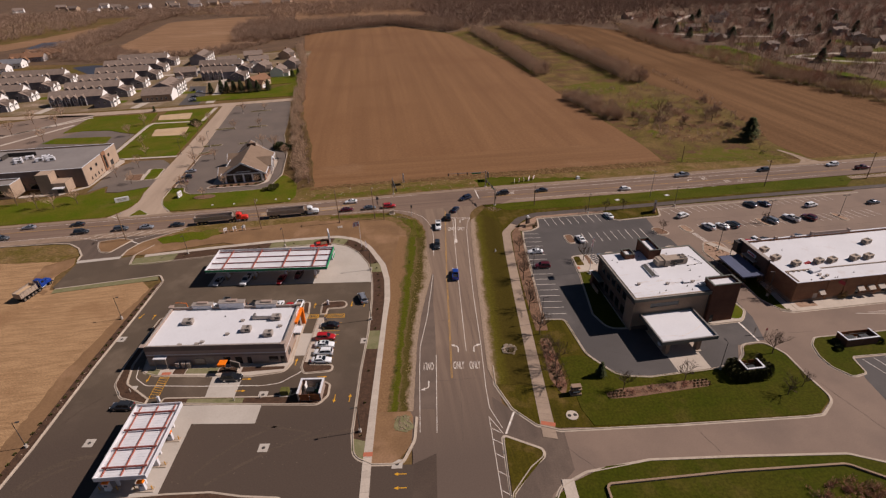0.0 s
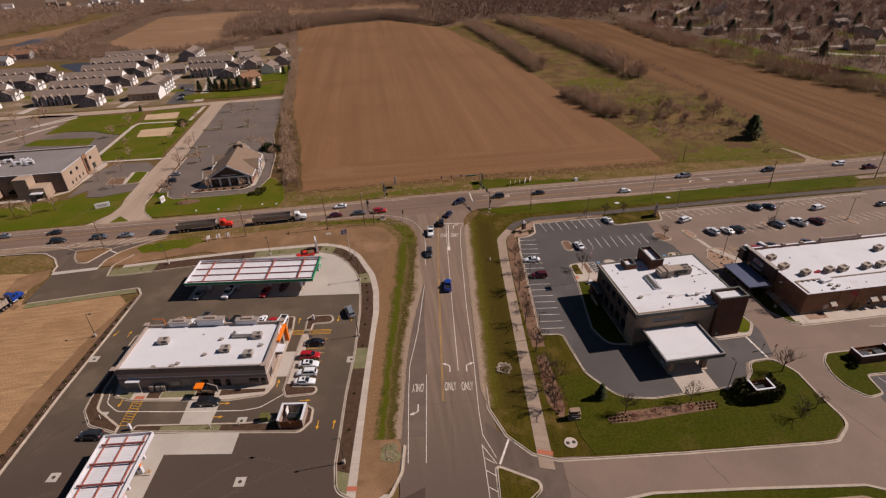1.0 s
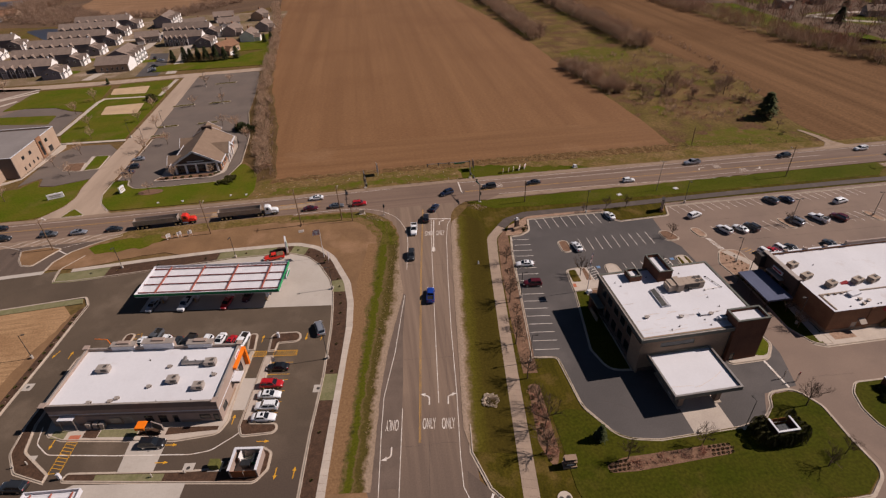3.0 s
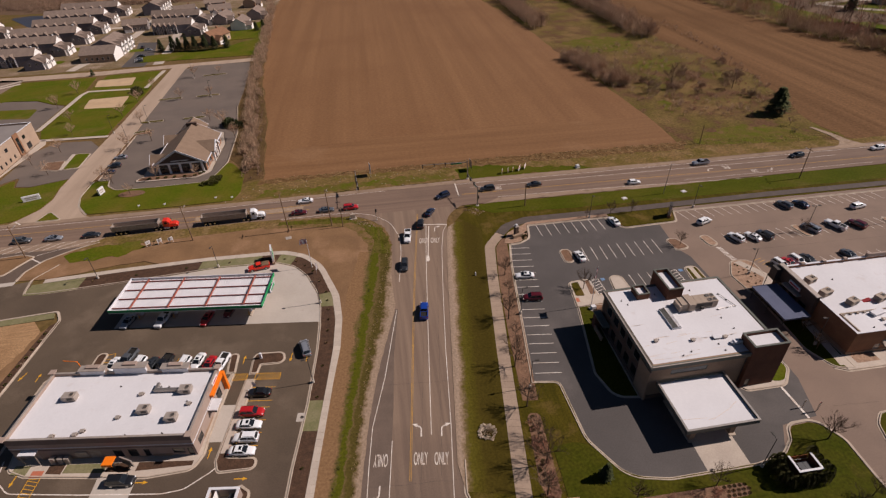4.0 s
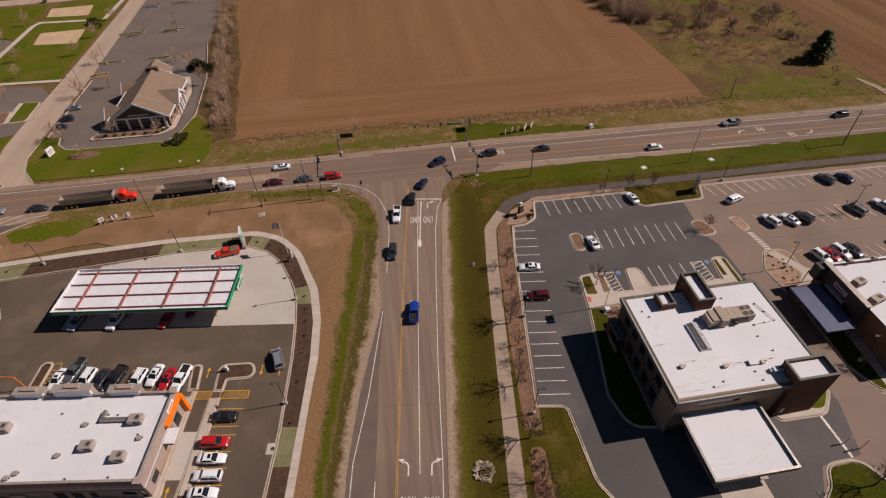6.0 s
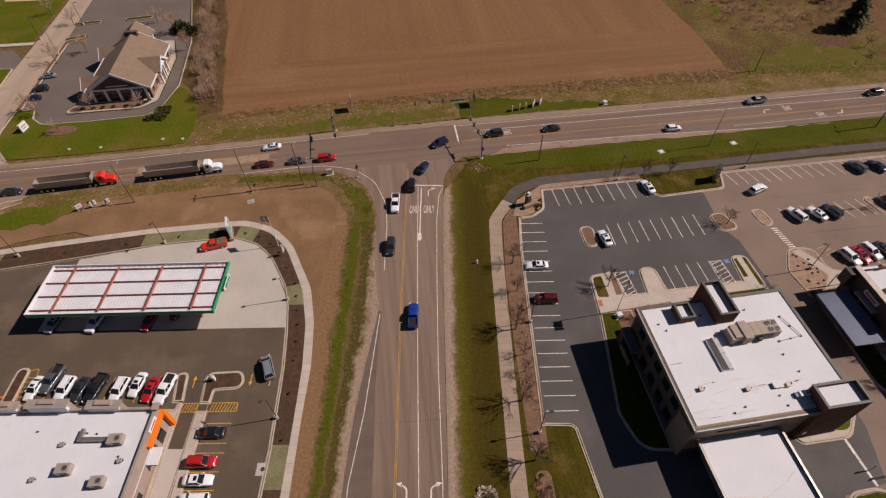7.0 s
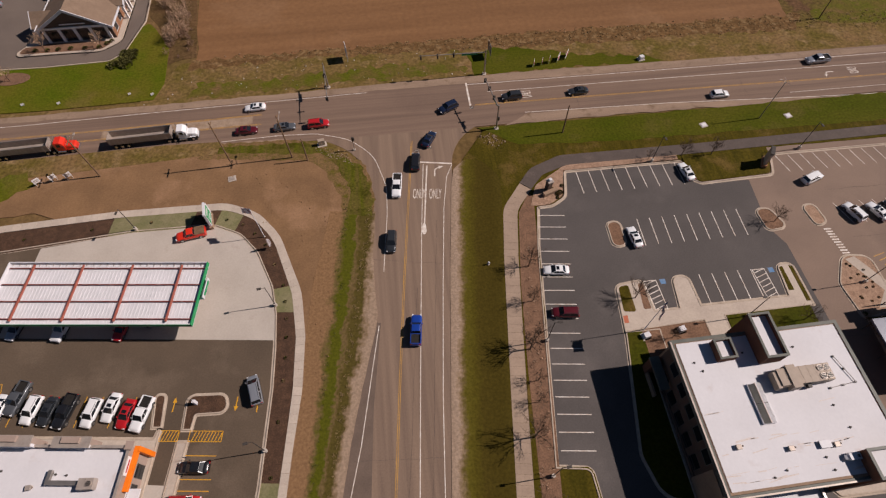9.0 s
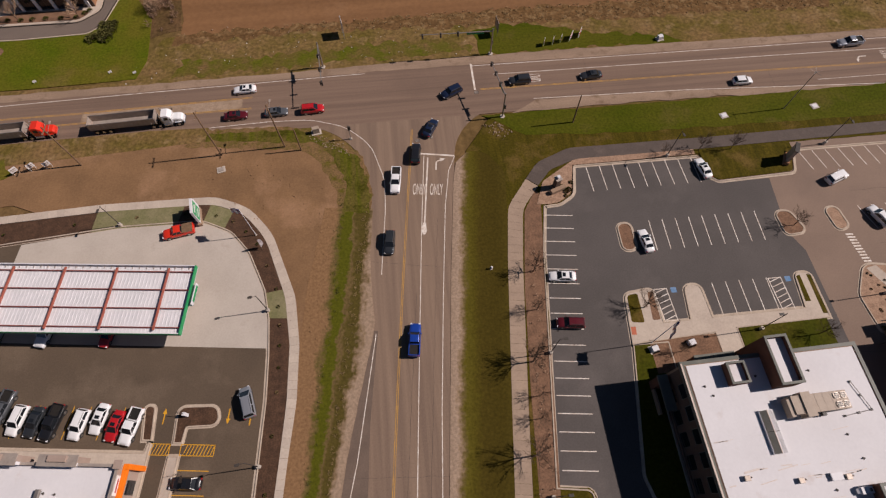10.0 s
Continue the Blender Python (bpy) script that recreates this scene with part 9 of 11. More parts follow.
def apartments(x, y, w, length, front, label):
    """A long block with its ridge north to south and a row of white gabled bays on the sunny side; front: depth of the
    lower wing to the south. The white paints in the sun, the slate the shade.
    """
    t = thing("apartment_house", x, y, 0, 0, label, "house", group="apartment houses")
    h, ridge = 6.2, 9.6
    part("wall", boxes((-w, -0.3, 0, length, 0, h)), SIDING_SHADED, t)
    part("sunny_front", boxes((-0.3, 0, 0, length, 0, h)), SIDING_WHITE, t, "front in sunlit white")
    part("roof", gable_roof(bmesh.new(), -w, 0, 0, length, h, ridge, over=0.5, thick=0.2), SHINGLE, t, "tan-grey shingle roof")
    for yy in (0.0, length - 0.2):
        part("end_gable", gable_end(bmesh.new(), -w, 0, yy, h, ridge - 0.25), SIDING_SHADED, t)
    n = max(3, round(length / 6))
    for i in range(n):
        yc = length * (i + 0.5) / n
        part("bay_wall", boxes((0.003, 1.4, yc - 1.7, yc + 1.7, 0, h)), SIDING_WHITE, t, "bay in sunlit white")
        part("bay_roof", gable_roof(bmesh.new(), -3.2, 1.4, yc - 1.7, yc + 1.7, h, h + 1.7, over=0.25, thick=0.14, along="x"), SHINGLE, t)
        part("bay_gable", gable_end(bmesh.new(), yc - 1.7, yc + 1.7, 1.2, h, h + 1.5, along="x"), SIDING_WHITE, t, "bay gable in sunlit white")
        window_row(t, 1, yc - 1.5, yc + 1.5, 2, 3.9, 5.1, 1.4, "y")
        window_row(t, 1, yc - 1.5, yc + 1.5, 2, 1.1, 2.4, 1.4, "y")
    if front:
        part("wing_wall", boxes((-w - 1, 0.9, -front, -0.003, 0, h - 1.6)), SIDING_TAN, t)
        part("wing_front", boxes((0.903, 1.2, -front, -0.003, 0, h - 1.6)), SIDING_WHITE, t, "wing end in sunlit white")
        part("wing_roof", gable_roof(bmesh.new(), -w - 1, 1.2, -front, 1.0, h - 1.6, h + 1.8, over=0.4, thick=0.18, along="x"), SHINGLE, t, "tan-grey shingle roof")
        part("wing_gable", gable_end(bmesh.new(), -front, 1.0, 1.0, h - 1.6, h + 1.6, along="x"), SIDING_WHITE, t, "wing gable in sunlit white")
        window_row(t, -1, -w + 1, -1, 5, 1.2, 2.6, -front, "x")
    return t


apartments(-138.4, 392, 17, 22, 13, "apartment house, sunlit white front, shaded slate sides")
apartments(-148, 513, 14, 26, 0, "apartment house, sunlit white gabled bays, shaded slate sides")
for x, y, yaw, tone, rf in ((-328, 525, 4, SIDING_WHITE, None), (-329, 551, 4, SIDING_WHITE, SHINGLE_SLATE), (-327, 584, 8, SIDING_GREY, SHINGLE_BROWN), (-338, 612, 8, SIDING_GREY, SHINGLE_BROWN)):
    house(x, y, yaw, tone=tone, roof=rf, w=18, d=12)
for x, y, yaw, tone, rf in ((-151, 462, 10, SIDING_GREY, None), (-128, 505, 20, SIDING_WHITE, None), (-100, 500, 14, SIDING_WHITE, None), (-92, 470, 80, SIDING_GREY, None), (-76, 448, 85, SIDING_WHITE, None), (-70, 480, 85, SIDING_GREY, None), (-80, 528, 80, SIDING_TAN, None), (-86, 412, 60, SIDING_TAN, SHINGLE_BROWN), (-110, 530, 10, SIDING_GREY, None), (-340, 585, 0, SIDING_TAN, SHINGLE_BROWN), (-318, 606, 0, SIDING_TAN, SHINGLE_BROWN)):
    house(x, y, yaw, tone=tone, roof=rf, w=16, d=10)
rv = random.Random(11)
for x, y in ((342, 566), (367, 531), (388, 488), (454, 499), (446, 464), (447, 440), (344, 640), (322, 494), (425, 579), (400, 620), (480, 540), (500, 600), (380, 395), (410, 360), (440, 390), (420, 430), (470, 420), (345, 445), (376, 448), (520, 470), (530, 530), (330, 690), (385, 680), (440, 660), (500, 680), (560, 640), (470, 350), (400, 320), (450, 310)):
    house(x + rv.uniform(-4, 4), y + rv.uniform(-4, 4), rv.uniform(0, 360), w=rv.uniform(13, 18), d=rv.uniform(8.5, 10.5), h=rv.uniform(3.2, 5.2), ridge=rv.uniform(6.4, 7.8), tone=rv.choice((SIDING_TAN, SIDING_GREY, SIDING_GREY, BRICK_RED, SIDING_WHITE)), roof=rv.choice((SHINGLE, SHINGLE, SHINGLE_TAN)), label="village house among bare trees")
for x, y in ((-528, 1225), (-480, 1180), (-451, 1134), (-426, 1180), (-398, 1225), (-370, 1150), (-328, 1166), (-300, 1190), (-275, 1165), (-250, 1130), (-223, 1120), (-194, 1128), (-560, 1180), (-500, 1120), (-610, 1230), (-160, 1140), (-660, 1190), (-345, 1215)):
    house(x + rv.uniform(-6, 6), y + rv.uniform(-6, 6), rv.uniform(-20, 20), w=rv.uniform(16, 22), d=11, h=5.4, ridge=9, tone=rv.choice((SIDING_WHITE, SIDING_GREY, SIDING_TAN)), label="distant house on the horizon estate")
for pts, w in (([(-157, 364), (-152, 392), (-147, 445), (-150, 520)], 2.8), ([(-216, 364), (-212, 400), (-208, 470), (-206, 520)], 2.8), ([(-110, 366), (-112, 400), (-118, 440), (-122, 500)], 2.8), ([(-206, 470), (-150, 474), (-100, 478)], 2.4)):
    tagged(part("estate_lane", sweep(bmesh.new(), pts, [(-w, -0.1), (-w, -0.04), (w, -0.04), (w, -0.1)]), WALKWAY), "pale concrete lane between the terraces", "road", kind="structure")
for x, y, w, d in ((-186, 385, 34, 7), (-188, 416, 34, 8), (-246, 410, 34, 8), (-190, 443, 34, 6), (-192, 472, 34, 7), (-246, 442, 40, 7), (-136, 402, 18, 7), (-126, 455, 14, 12)):
    area("lawn", rnd((x - w / 2, y - d / 2, 2), (x + w / 2, y - d / 2, 2), (x + w / 2, y + d / 2, 2), (x - w / 2, y + d / 2, 2)), -0.05, GRASS_BRIGHT, "green lawn between the terraces", category="lawn")
# village lanes and lawns
for pts, w in (([(315, 596), (355, 634), (420, 700)], 3.0), ([(336, 407), (352, 384), (380, 364), (440, 350)], 3.2), ([(336, 407), (364, 412), (420, 400), (520, 380)], 3.0), ([(300, 560), (350, 520), (400, 500), (500, 520)], 3.0)):
    tagged(part("village_lane", sweep(bmesh.new(), pts, [(-w, -0.1), (-w, -0.05), (w, -0.05), (w, -0.1)]), WALKWAY), "pale village lane", "road", kind="structure")
for pts in ([(284, 480), (318, 470), (312, 400), (318, 340), (340, 300), (302, 296), (288, 340), (281, 400)], [(350, 330), (420, 316), (410, 290), (350, 296)], [(420, 470), (470, 455), (460, 430), (415, 440)], [(330, 412), (360, 420), (366, 402), (340, 398)], [(340, 392), (372, 398), (390, 372), (352, 366)], [(360, 634), (384, 616), (352, 536), (334, 552)], [(290, 360), (330, 350), (330, 320), (292, 322)], [(400, 420), (440, 424), (436, 398), (402, 402)], [(400, 345), (450, 338), (446, 318), (398, 322)], [(330, 480), (366, 476), (362, 456), (332, 460)]):
    area("lawn", rnd(*[(*p, 4) for p in pts]), -0.06, GRASS_BRIGHT, "green village lawn", category="lawn")

# ---- bare woods, hedgerows and scrub, too many to count ----
WOOD_FLOOR = mat("leaf_litter", (0.132, 0.087, 0.055), (0.100, 0.066, 0.043), big=0.05, fine=0.6, grain=0.35)
for pts in ([(100, 672), (205, 690), (275, 590), (300, 700), (420, 760), (900, 700), (1300, 800), (1300, 1500), (200, 1500), (60, 900)], [(-160, 650), (-90, 645), (-40, 706), (30, 724), (88, 640), (112, 660), (60, 905), (-120, 930), (-80, 845)],
            [(290, 330), (300, 262), (480, 238), (900, 330), (900, 700), (420, 758), (302, 698), (288, 560)], [(-420, 560), (-270, 560), (-262, 620), (-350, 780), (-420, 690)], [(-900, 960), (-320, 1010), (-300, 1290), (60, 1130), (120, 960), (260, 1500), (-1400, 1700)]):
    area("wood_floor", pts, -0.115, WOOD_FLOOR, "brown leaf litter under bare woods", category="woodland floor")
area("wood_floor", ragged([(-352, 566), (-262, 548), (-110, 562), (-62, 600), (-62, 720), (-30, 960), (-350, 1010)], 1.5, 9), -0.126, WOOD_FLOOR, "brown litter and dry reeds between the far fields", category="woodland floor")


def inside(p, poly):
    c = False
    for (x0, y0), (x1, y1) in zip(poly, poly[1:] + poly[:1]):
        if (y0 > p[1]) != (y1 > p[1]) and p[0] < (x1 - x0) * (p[1] - y0) / (y1 - y0) + x0:
            c = not c
    return c


def thicket(name, spots, material, label, blades=60, width=0.16, rng=None, spread=0.42, category="bare trees"):
    """Many bare crowns as one mesh: each spot (x, y, height) gets a stem and upswept twigs that fan out to a ragged crown."""
    rng = rng or np.random.default_rng(5)
    n = len(spots)
    s = np.array(spots, float)
    k = blades
    h = s[:, 2][:, None]
    ang = rng.uniform(0, 2 * np.pi, (n, k))
    rad = np.sqrt(rng.uniform(0, 1, (n, k))) * h * spread
    f0 = rng.uniform(0.08, 0.78, (n, k))
    f1 = np.clip(f0 + rng.uniform(0.14, 0.36, (n, k)), 0, 1.0)
    dome = 1 - 0.45 * (rad / (h * spread)) ** 2
    base = np.stack([s[:, 0][:, None] + np.cos(ang) * rad * 0.8 * f0, s[:, 1][:, None] + np.sin(ang) * rad * 0.8 * f0, h * f0 * dome], -1)
    a2 = ang + rng.uniform(-0.5, 0.5, (n, k))
    tip = np.stack([s[:, 0][:, None] + np.cos(a2) * rad, s[:, 1][:, None] + np.sin(a2) * rad, h * f1 * dome], -1)
    d = tip - base
    side = np.cross(d, rng.normal(size=d.shape))
    side /= np.linalg.norm(side, axis=-1, keepdims=True) + 1e-9
    w = width * rng.uniform(0.6, 1.5, (n, k, 1))
    mid = base + d * 0.55
    verts = np.stack([base, mid + side * w, tip, mid - side * w], 2).reshape(-1, 3)
    verts[:, 2] = np.maximum(verts[:, 2], -0.1)
    # stems
    q = np.array([(math.cos(t), math.sin(t)) for t in (0, 2.1, 4.2)])
    r = (h[:, 0] * 0.016 + 0.05)[:, None]
    lo = np.concatenate([s[:, None, :2] + q[None] * r[..., None], np.full((n, 3, 1), -0.15)], 2)
    hi = np.concatenate([s[:, None, :2] + q[None] * r[..., None] * 0.4, np.repeat((h * 0.7)[:, None, :], 3, 1)], 2)
    stems = np.concatenate([lo, hi], 1).reshape(-1, 3)
    nb = n * k
    faces = [tuple(range(i * 4, i * 4 + 4)) for i in range(nb)]
    o = nb * 4
    for i in range(n):
        b = o + i * 6
        faces += [(b, b + 1, b + 4, b + 3), (b + 1, b + 2, b + 5, b + 4), (b + 2, b, b + 3, b + 5)]
    me = bpy.data.meshes.new(name)
    me.from_pydata(np.concatenate([verts, stems]).tolist(), [], faces)
    me.materials.append(material)
    return tagged(new(name, me), label, category, kind="stuff")


def scatter(poly, count, h0, h1, seed):
    r = random.Random(seed)
    xs, ys = [p[0] for p in poly], [p[1] for p in poly]
    out = []
    while len(out) < count:
        p = (r.uniform(min(xs), max(xs)), r.uniform(min(ys), max(ys)))
        if inside(p, poly):
            out.append((*p, r.uniform(h0, h1)))
    return out


def rowed(path, width, gap, h0, h1, seed):
    r = random.Random(seed)
    out = []
    for a, b in zip(path, path[1:]):
        a, b = Vector(a), Vector(b)
        n = max(1, int((b - a).length * width / gap ** 2))
        d = (b - a).normalized()
        for _ in range(n):
            p = a + (b - a) * r.random() + Vector((-d.y, d.x)) * r.uniform(-width / 2, width / 2)
            out.append((p.x, p.y, r.uniform(h0, h1)))
    return out


thicket("bare_woods", scatter([(100, 676), (205, 694), (275, 596), (300, 700), (420, 760), (720, 760), (900, 900), (700, 1150), (260, 1180), (60, 960), (86, 760)], 4600, 9, 15, 1), TWIG_DARK, "dense bare spring woods on the horizon", 46, 0.2)
thicket("bare_woods", scatter([(300, 720), (420, 770), (900, 720), (1200, 700), (1200, 1300), (300, 1300)], 2600, 9, 14, 12), TWIG_DARK, "dense bare spring woods on the horizon", 26, 0.25)
thicket("bare_woods", scatter([(-160, 655), (-92, 648), (-60, 690), (-40, 712), (30, 730), (88, 648), (110, 662), (80, 760), (-30, 790), (-110, 760)], 1500, 8, 14, 2), TWIG_SOFT, "bare trees behind the ploughed field", 110, 0.06, spread=0.5)
thicket("bare_woods", scatter([(-900, 960), (-330, 1010), (-280, 960), (-60, 870), (60, 900), (120, 960), (100, 1080), (-100, 1100), (-320, 1100), (-900, 1100)], 2400, 8, 13, 3), TWIG_SOFT, "far bare woods between fields", 60, 0.12, spread=0.5)
thicket("bare_woods", scatter([(-292, 585), (-340, 590), (-348, 740), (-360, 950), (-365, 1080), (-300, 1020), (-322, 900), (-306, 740), (-305, 660)], 1000, 7, 12, 31), TWIG_SOFT, "bare trees along a far field", 100, 0.075, spread=0.52)
thicket("bare_scrub", scatter([(-300, 572), (-262, 556), (-230, 566), (-150, 562), (-110, 628), (-152, 616), (-176, 582), (-224, 586), (-280, 646), (-300, 640)], 700, 2.5, 7, 4), TWIG_SOFT, "brown scrub and bare trees on marshy ground", 90, 0.05, spread=0.52)
thicket("bare_woods", scatter([(-150, 626), (-110, 635), (-86, 658), (-92, 740), (-107, 842), (-144, 857), (-176, 786), (-160, 690)], 420, 8, 14, 33), TWIG_SOFT, "dense clump of bare trees between the fields", 110, 0.06, spread=0.5)
thicket("bare_scrub", scatter([(-640, 760), (-440, 745), (-402, 895), (-446, 1028), (-660, 1040)], 900, 7, 12, 41), TWIG_SOFT, "brown scrub on marshy ground", 80, 0.08, spread=0.52)
for path, w, gap, h0, h1, seed, blades, wd, lb in (
        ([(116, 640), (121, 560), (123, 470), (124, 390)], 11, 2.8, 6, 11, 5, 220, 0.034, "bare hedgerow along the ploughed field"),
        ([(158, 660), (168, 600), (176, 490), (179.5, 400), (179, 350)], 13, 2.9, 7, 12.5, 6, 230, 0.034, "tall bare hedgerow between the fields"),
        ([(121, 322), (124, 296), (129, 270)], 11, 2.2, 4.5, 9, 7, 260, 0.026, "low bare thicket at the field's edge"),
        ([(142, 268), (150, 262), (158, 268), (170, 276)], 8, 3.0, 2, 5.5, 71, 150, 0.026, "low bare thicket in the meadow"),
        ([(136, 258), (144, 252), (150, 250)], 6, 2.8, 1.5, 4.0, 72, 140, 0.026, "low bare thicket in the meadow"),
        ([(-76, 600), (-62, 500), (-54, 400), (-49, 330), (-43.5, 280), (-39.5, 252), (-36.5, 226), (-34, 212)], 6.5, 2.4, 2.0, 6.5, 8, 150, 0.024, "sparse bare hedge along the field's west edge"),
        ([(278, 600), (268, 510), (268, 446)], 14, 3.2, 5, 11, 9, 150, 0.038, "bare tree belt along the village"),
        ([(270, 446), (274, 352)], 10, 5.6, 8, 13, 92, 190, 0.034, "open row of tall bare trees along the village"),
        ([(276, 348), (286, 300), (298, 262), (340, 236), (430, 216)], 15, 3.2, 5, 12, 93, 150, 0.038, "bare tree belt along the village")):
    thicket("hedgerow", rowed(path, w, gap, h0, h1, seed), TWIG, lb, blades, wd, category="hedgerow")
thicket("hedgerow", rowed([(282, 560), (276, 470), (279, 390), (290, 318)], 12, 4.6, 6, 12, 91), TWIG_RED, "reddish budding trees along the village", 110, 0.045, category="hedgerow")
thicket("village_trees", scatter([(285, 330), (300, 270), (480, 240), (700, 330), (720, 720), (420, 740), (310, 690), (290, 560)], 600, 8, 14, 10), TWIG_RED, "bare reddish village trees", 80, 0.07)
thicket("village_trees", scatter([(300, 330), (480, 260), (760, 330), (760, 760), (430, 740), (320, 690)], 1500, 8, 15, 101), TWIG_DARK, "bare dark village trees", 80, 0.065)
rng_scrub = random.Random(3)
scrub_spots = [(x + rng_scrub.uniform(-3, 3), y + rng_scrub.uniform(-3, 3), h * rng_scrub.uniform(0.5, 1.0)) for x, y, h in ((150, 259, 5.5), (142, 272, 4.5), (180, 268, 5.0), (177, 245, 4.2), (190, 291, 4.5), (162, 262, 4.0)) for _ in range(4)]
thicket("bare_scrub", scrub_spots, TWIG_DARK, "clumps of dark bare bushes in the wild meadow", 240, 0.03, spread=0.5)
thicket("dry_scrub", scatter([(122, 262), (140, 225), (186, 232), (198, 330), (180, 345), (130, 340)], 230, 0.7, 3.6, 13), TWIG, "low bare scrub scattered over the meadow", 80, 0.026, spread=0.6)
thicket("dry_scrub", scatter([(128, 260), (150, 222), (184, 222), (196, 300), (150, 310)], 150, 0.5, 2.2, 17), TWIG_RED, "low reddish scrub scattered over the meadow", 70, 0.022, spread=0.8)
thicket("dry_tufts", scatter([(30, 203), (122, 200), (184, 197), (184, 203), (124, 207), (40, 208), (-30, 207)], 900, 0.12, 0.3, 14), LEAF_GRASS, "pale dry tufts along the field's edge", 16, 0.03, spread=1.6, category="tufts")


# ---- single trees ----
def branches(rng, bm, p, d, length, r, depth, twigs, sides):
    """Grows one branch and its side shoots."""
    q = p + d * length
    if depth == 0:
        s = d.cross(Vector((rng.uniform(-1, 1), rng.uniform(-1, 1), rng.uniform(-1, 1)))).normalized() * r * 1.3
        bm.faces.new([bm.verts.new(v) for v in (p, p + d * length * 0.4 + s, q, p + d * length * 0.4 - s)])
        return
    rod(bm, p, q, r, r * 0.62, sides)
    for i in range(twigs[depth]):
        f = rng.uniform(0.35, 1.0)
        a = Vector((rng.uniform(-1, 1), rng.uniform(-1, 1), rng.uniform(0.1, 0.9))).normalized()
        nd = (d * 0.75 + a * 0.75).normalized()
        branches(rng, bm, p + d * length * f, nd, length * rng.uniform(0.5, 0.78), r * 0.5, depth - 1, twigs, 3)


TREES = {}


def bare_tree(variant, x, y, size, yaw, label="bare young street tree with fine twigs", z=0.1, material=None, group="bare trees"):
    """A bare tree: a tapered trunk and a crown of limbs and twigs."""
    key = (variant, material.name if material else "")
    if key not in TREES:
        rng = random.Random(100 + variant)
        bt = rod(bmesh.new(), (0, 0, -0.1), (rng.uniform(-0.05, 0.05), 0, 2.1), 0.1, 0.065, 8)
        bc = bmesh.new()
        for i in range(6):
            a = i * 1.047 + rng.uniform(-0.4, 0.4)
            branches(rng, bc, Vector((0, 0, 1.3 + 0.16 * i)), Vector((math.cos(a) * 0.75, math.sin(a) * 0.75, rng.uniform(0.5, 1.1))).normalized(), rng.uniform(1.3, 2.0), 0.05, 3, (0, 7, 4, 5), 5)
        branches(rng, bc, Vector((0, 0, 2.0)), Vector((0.05, 0.02, 1)), 1.8, 0.06, 3, (0, 7, 4, 5), 5)
        TREES[key] = finish(bt, "trunk", BARK), finish(bc, "crown", material or BARK)
    t = thing("bare_tree", x, y, z, yaw, label, "tree", group)
    t.scale = (size, size, size)
    new("trunk", TREES[key][0]).parent = t
    new("crown", TREES[key][1]).parent = t
    return t


CONIFER = {}


def conifer(x, y, size, seed, label="dark green conifer", z=0.1, width=1.0):
    """A conifer: trunk and whorls of drooping needle clumps; seed 7 is a broad, gappy old one."""
    seed = seed if seed == 7 else seed % 3
    if seed not in CONIFER:
        rng = np.random.default_rng(70 + seed)
        n = 2600
        t = rng.uniform(0.06, 1.0, n) ** 0.9
        a = rng.uniform(0, 2 * np.pi, n)
        whorl = np.floor(t * 11)
        lob = (0.62 + 0.38 * (1 - (t * 11 - whorl))) * (0.82 + 0.18 * np.sin(a * 6 + whorl * 2.4 + seed))
        r = (1.02 - t) * 0.40 * lob * (0.35 + 0.65 * np.sqrt(rng.uniform(0, 1, n))) + 0.01
        if seed == 7:
            gap = 0.60 + 0.40 * np.sin(a * 3 + t * 9) * np.cos(a * 5 - t * 14)
            r = 0.44 * np.clip(1.02 - t, 0, 1) ** 0.8 * (0.6 + 0.4 * np.minimum(1, t / 0.25)) * gap * (0.3 + 0.7 * np.sqrt(rng.uniform(0, 1, n))) + 0.01
        c = np.stack([np.cos(a) * r, np.sin(a) * r, t], -1)
        out = np.stack([np.cos(a), np.sin(a), rng.uniform(-0.5, 0.15, n)], -1)
        out /= np.linalg.norm(out, axis=1, keepdims=True)
        side = np.stack([-np.sin(a), np.cos(a), rng.uniform(-0.3, 0.3, n)], -1)
        ln = rng.uniform(0.035, 0.08, (n, 1))
        w = ln * rng.uniform(0.3, 0.5, (n, 1))
        v = np.stack([c - side * w, c + side * w, c + out * ln + side * w * 0.3, c + out * ln - side * w * 0.3], 1).reshape(-1, 3)
        me = bpy.data.meshes.new("crown")
        me.from_pydata(v.tolist(), [], [tuple(range(i * 4, i * 4 + 4)) for i in range(n)])
        me.materials.append(LEAF_PINE if seed == 7 else LEAF_DARK)
        CONIFER[seed] = finish(rod(bmesh.new(), (0, 0, -0.02), (0, 0, 0.9), 0.022, 0.004, 6), "trunk", BARK), me
    t = thing("conifer", x, y, z, seed * 40 + x * 7, label, "tree", "conifers")
    t.scale = (size * width, size * width, size)
    new("trunk", CONIFER[seed][0]).parent = t
    new("crown", CONIFER[seed][1]).parent = t
    return t


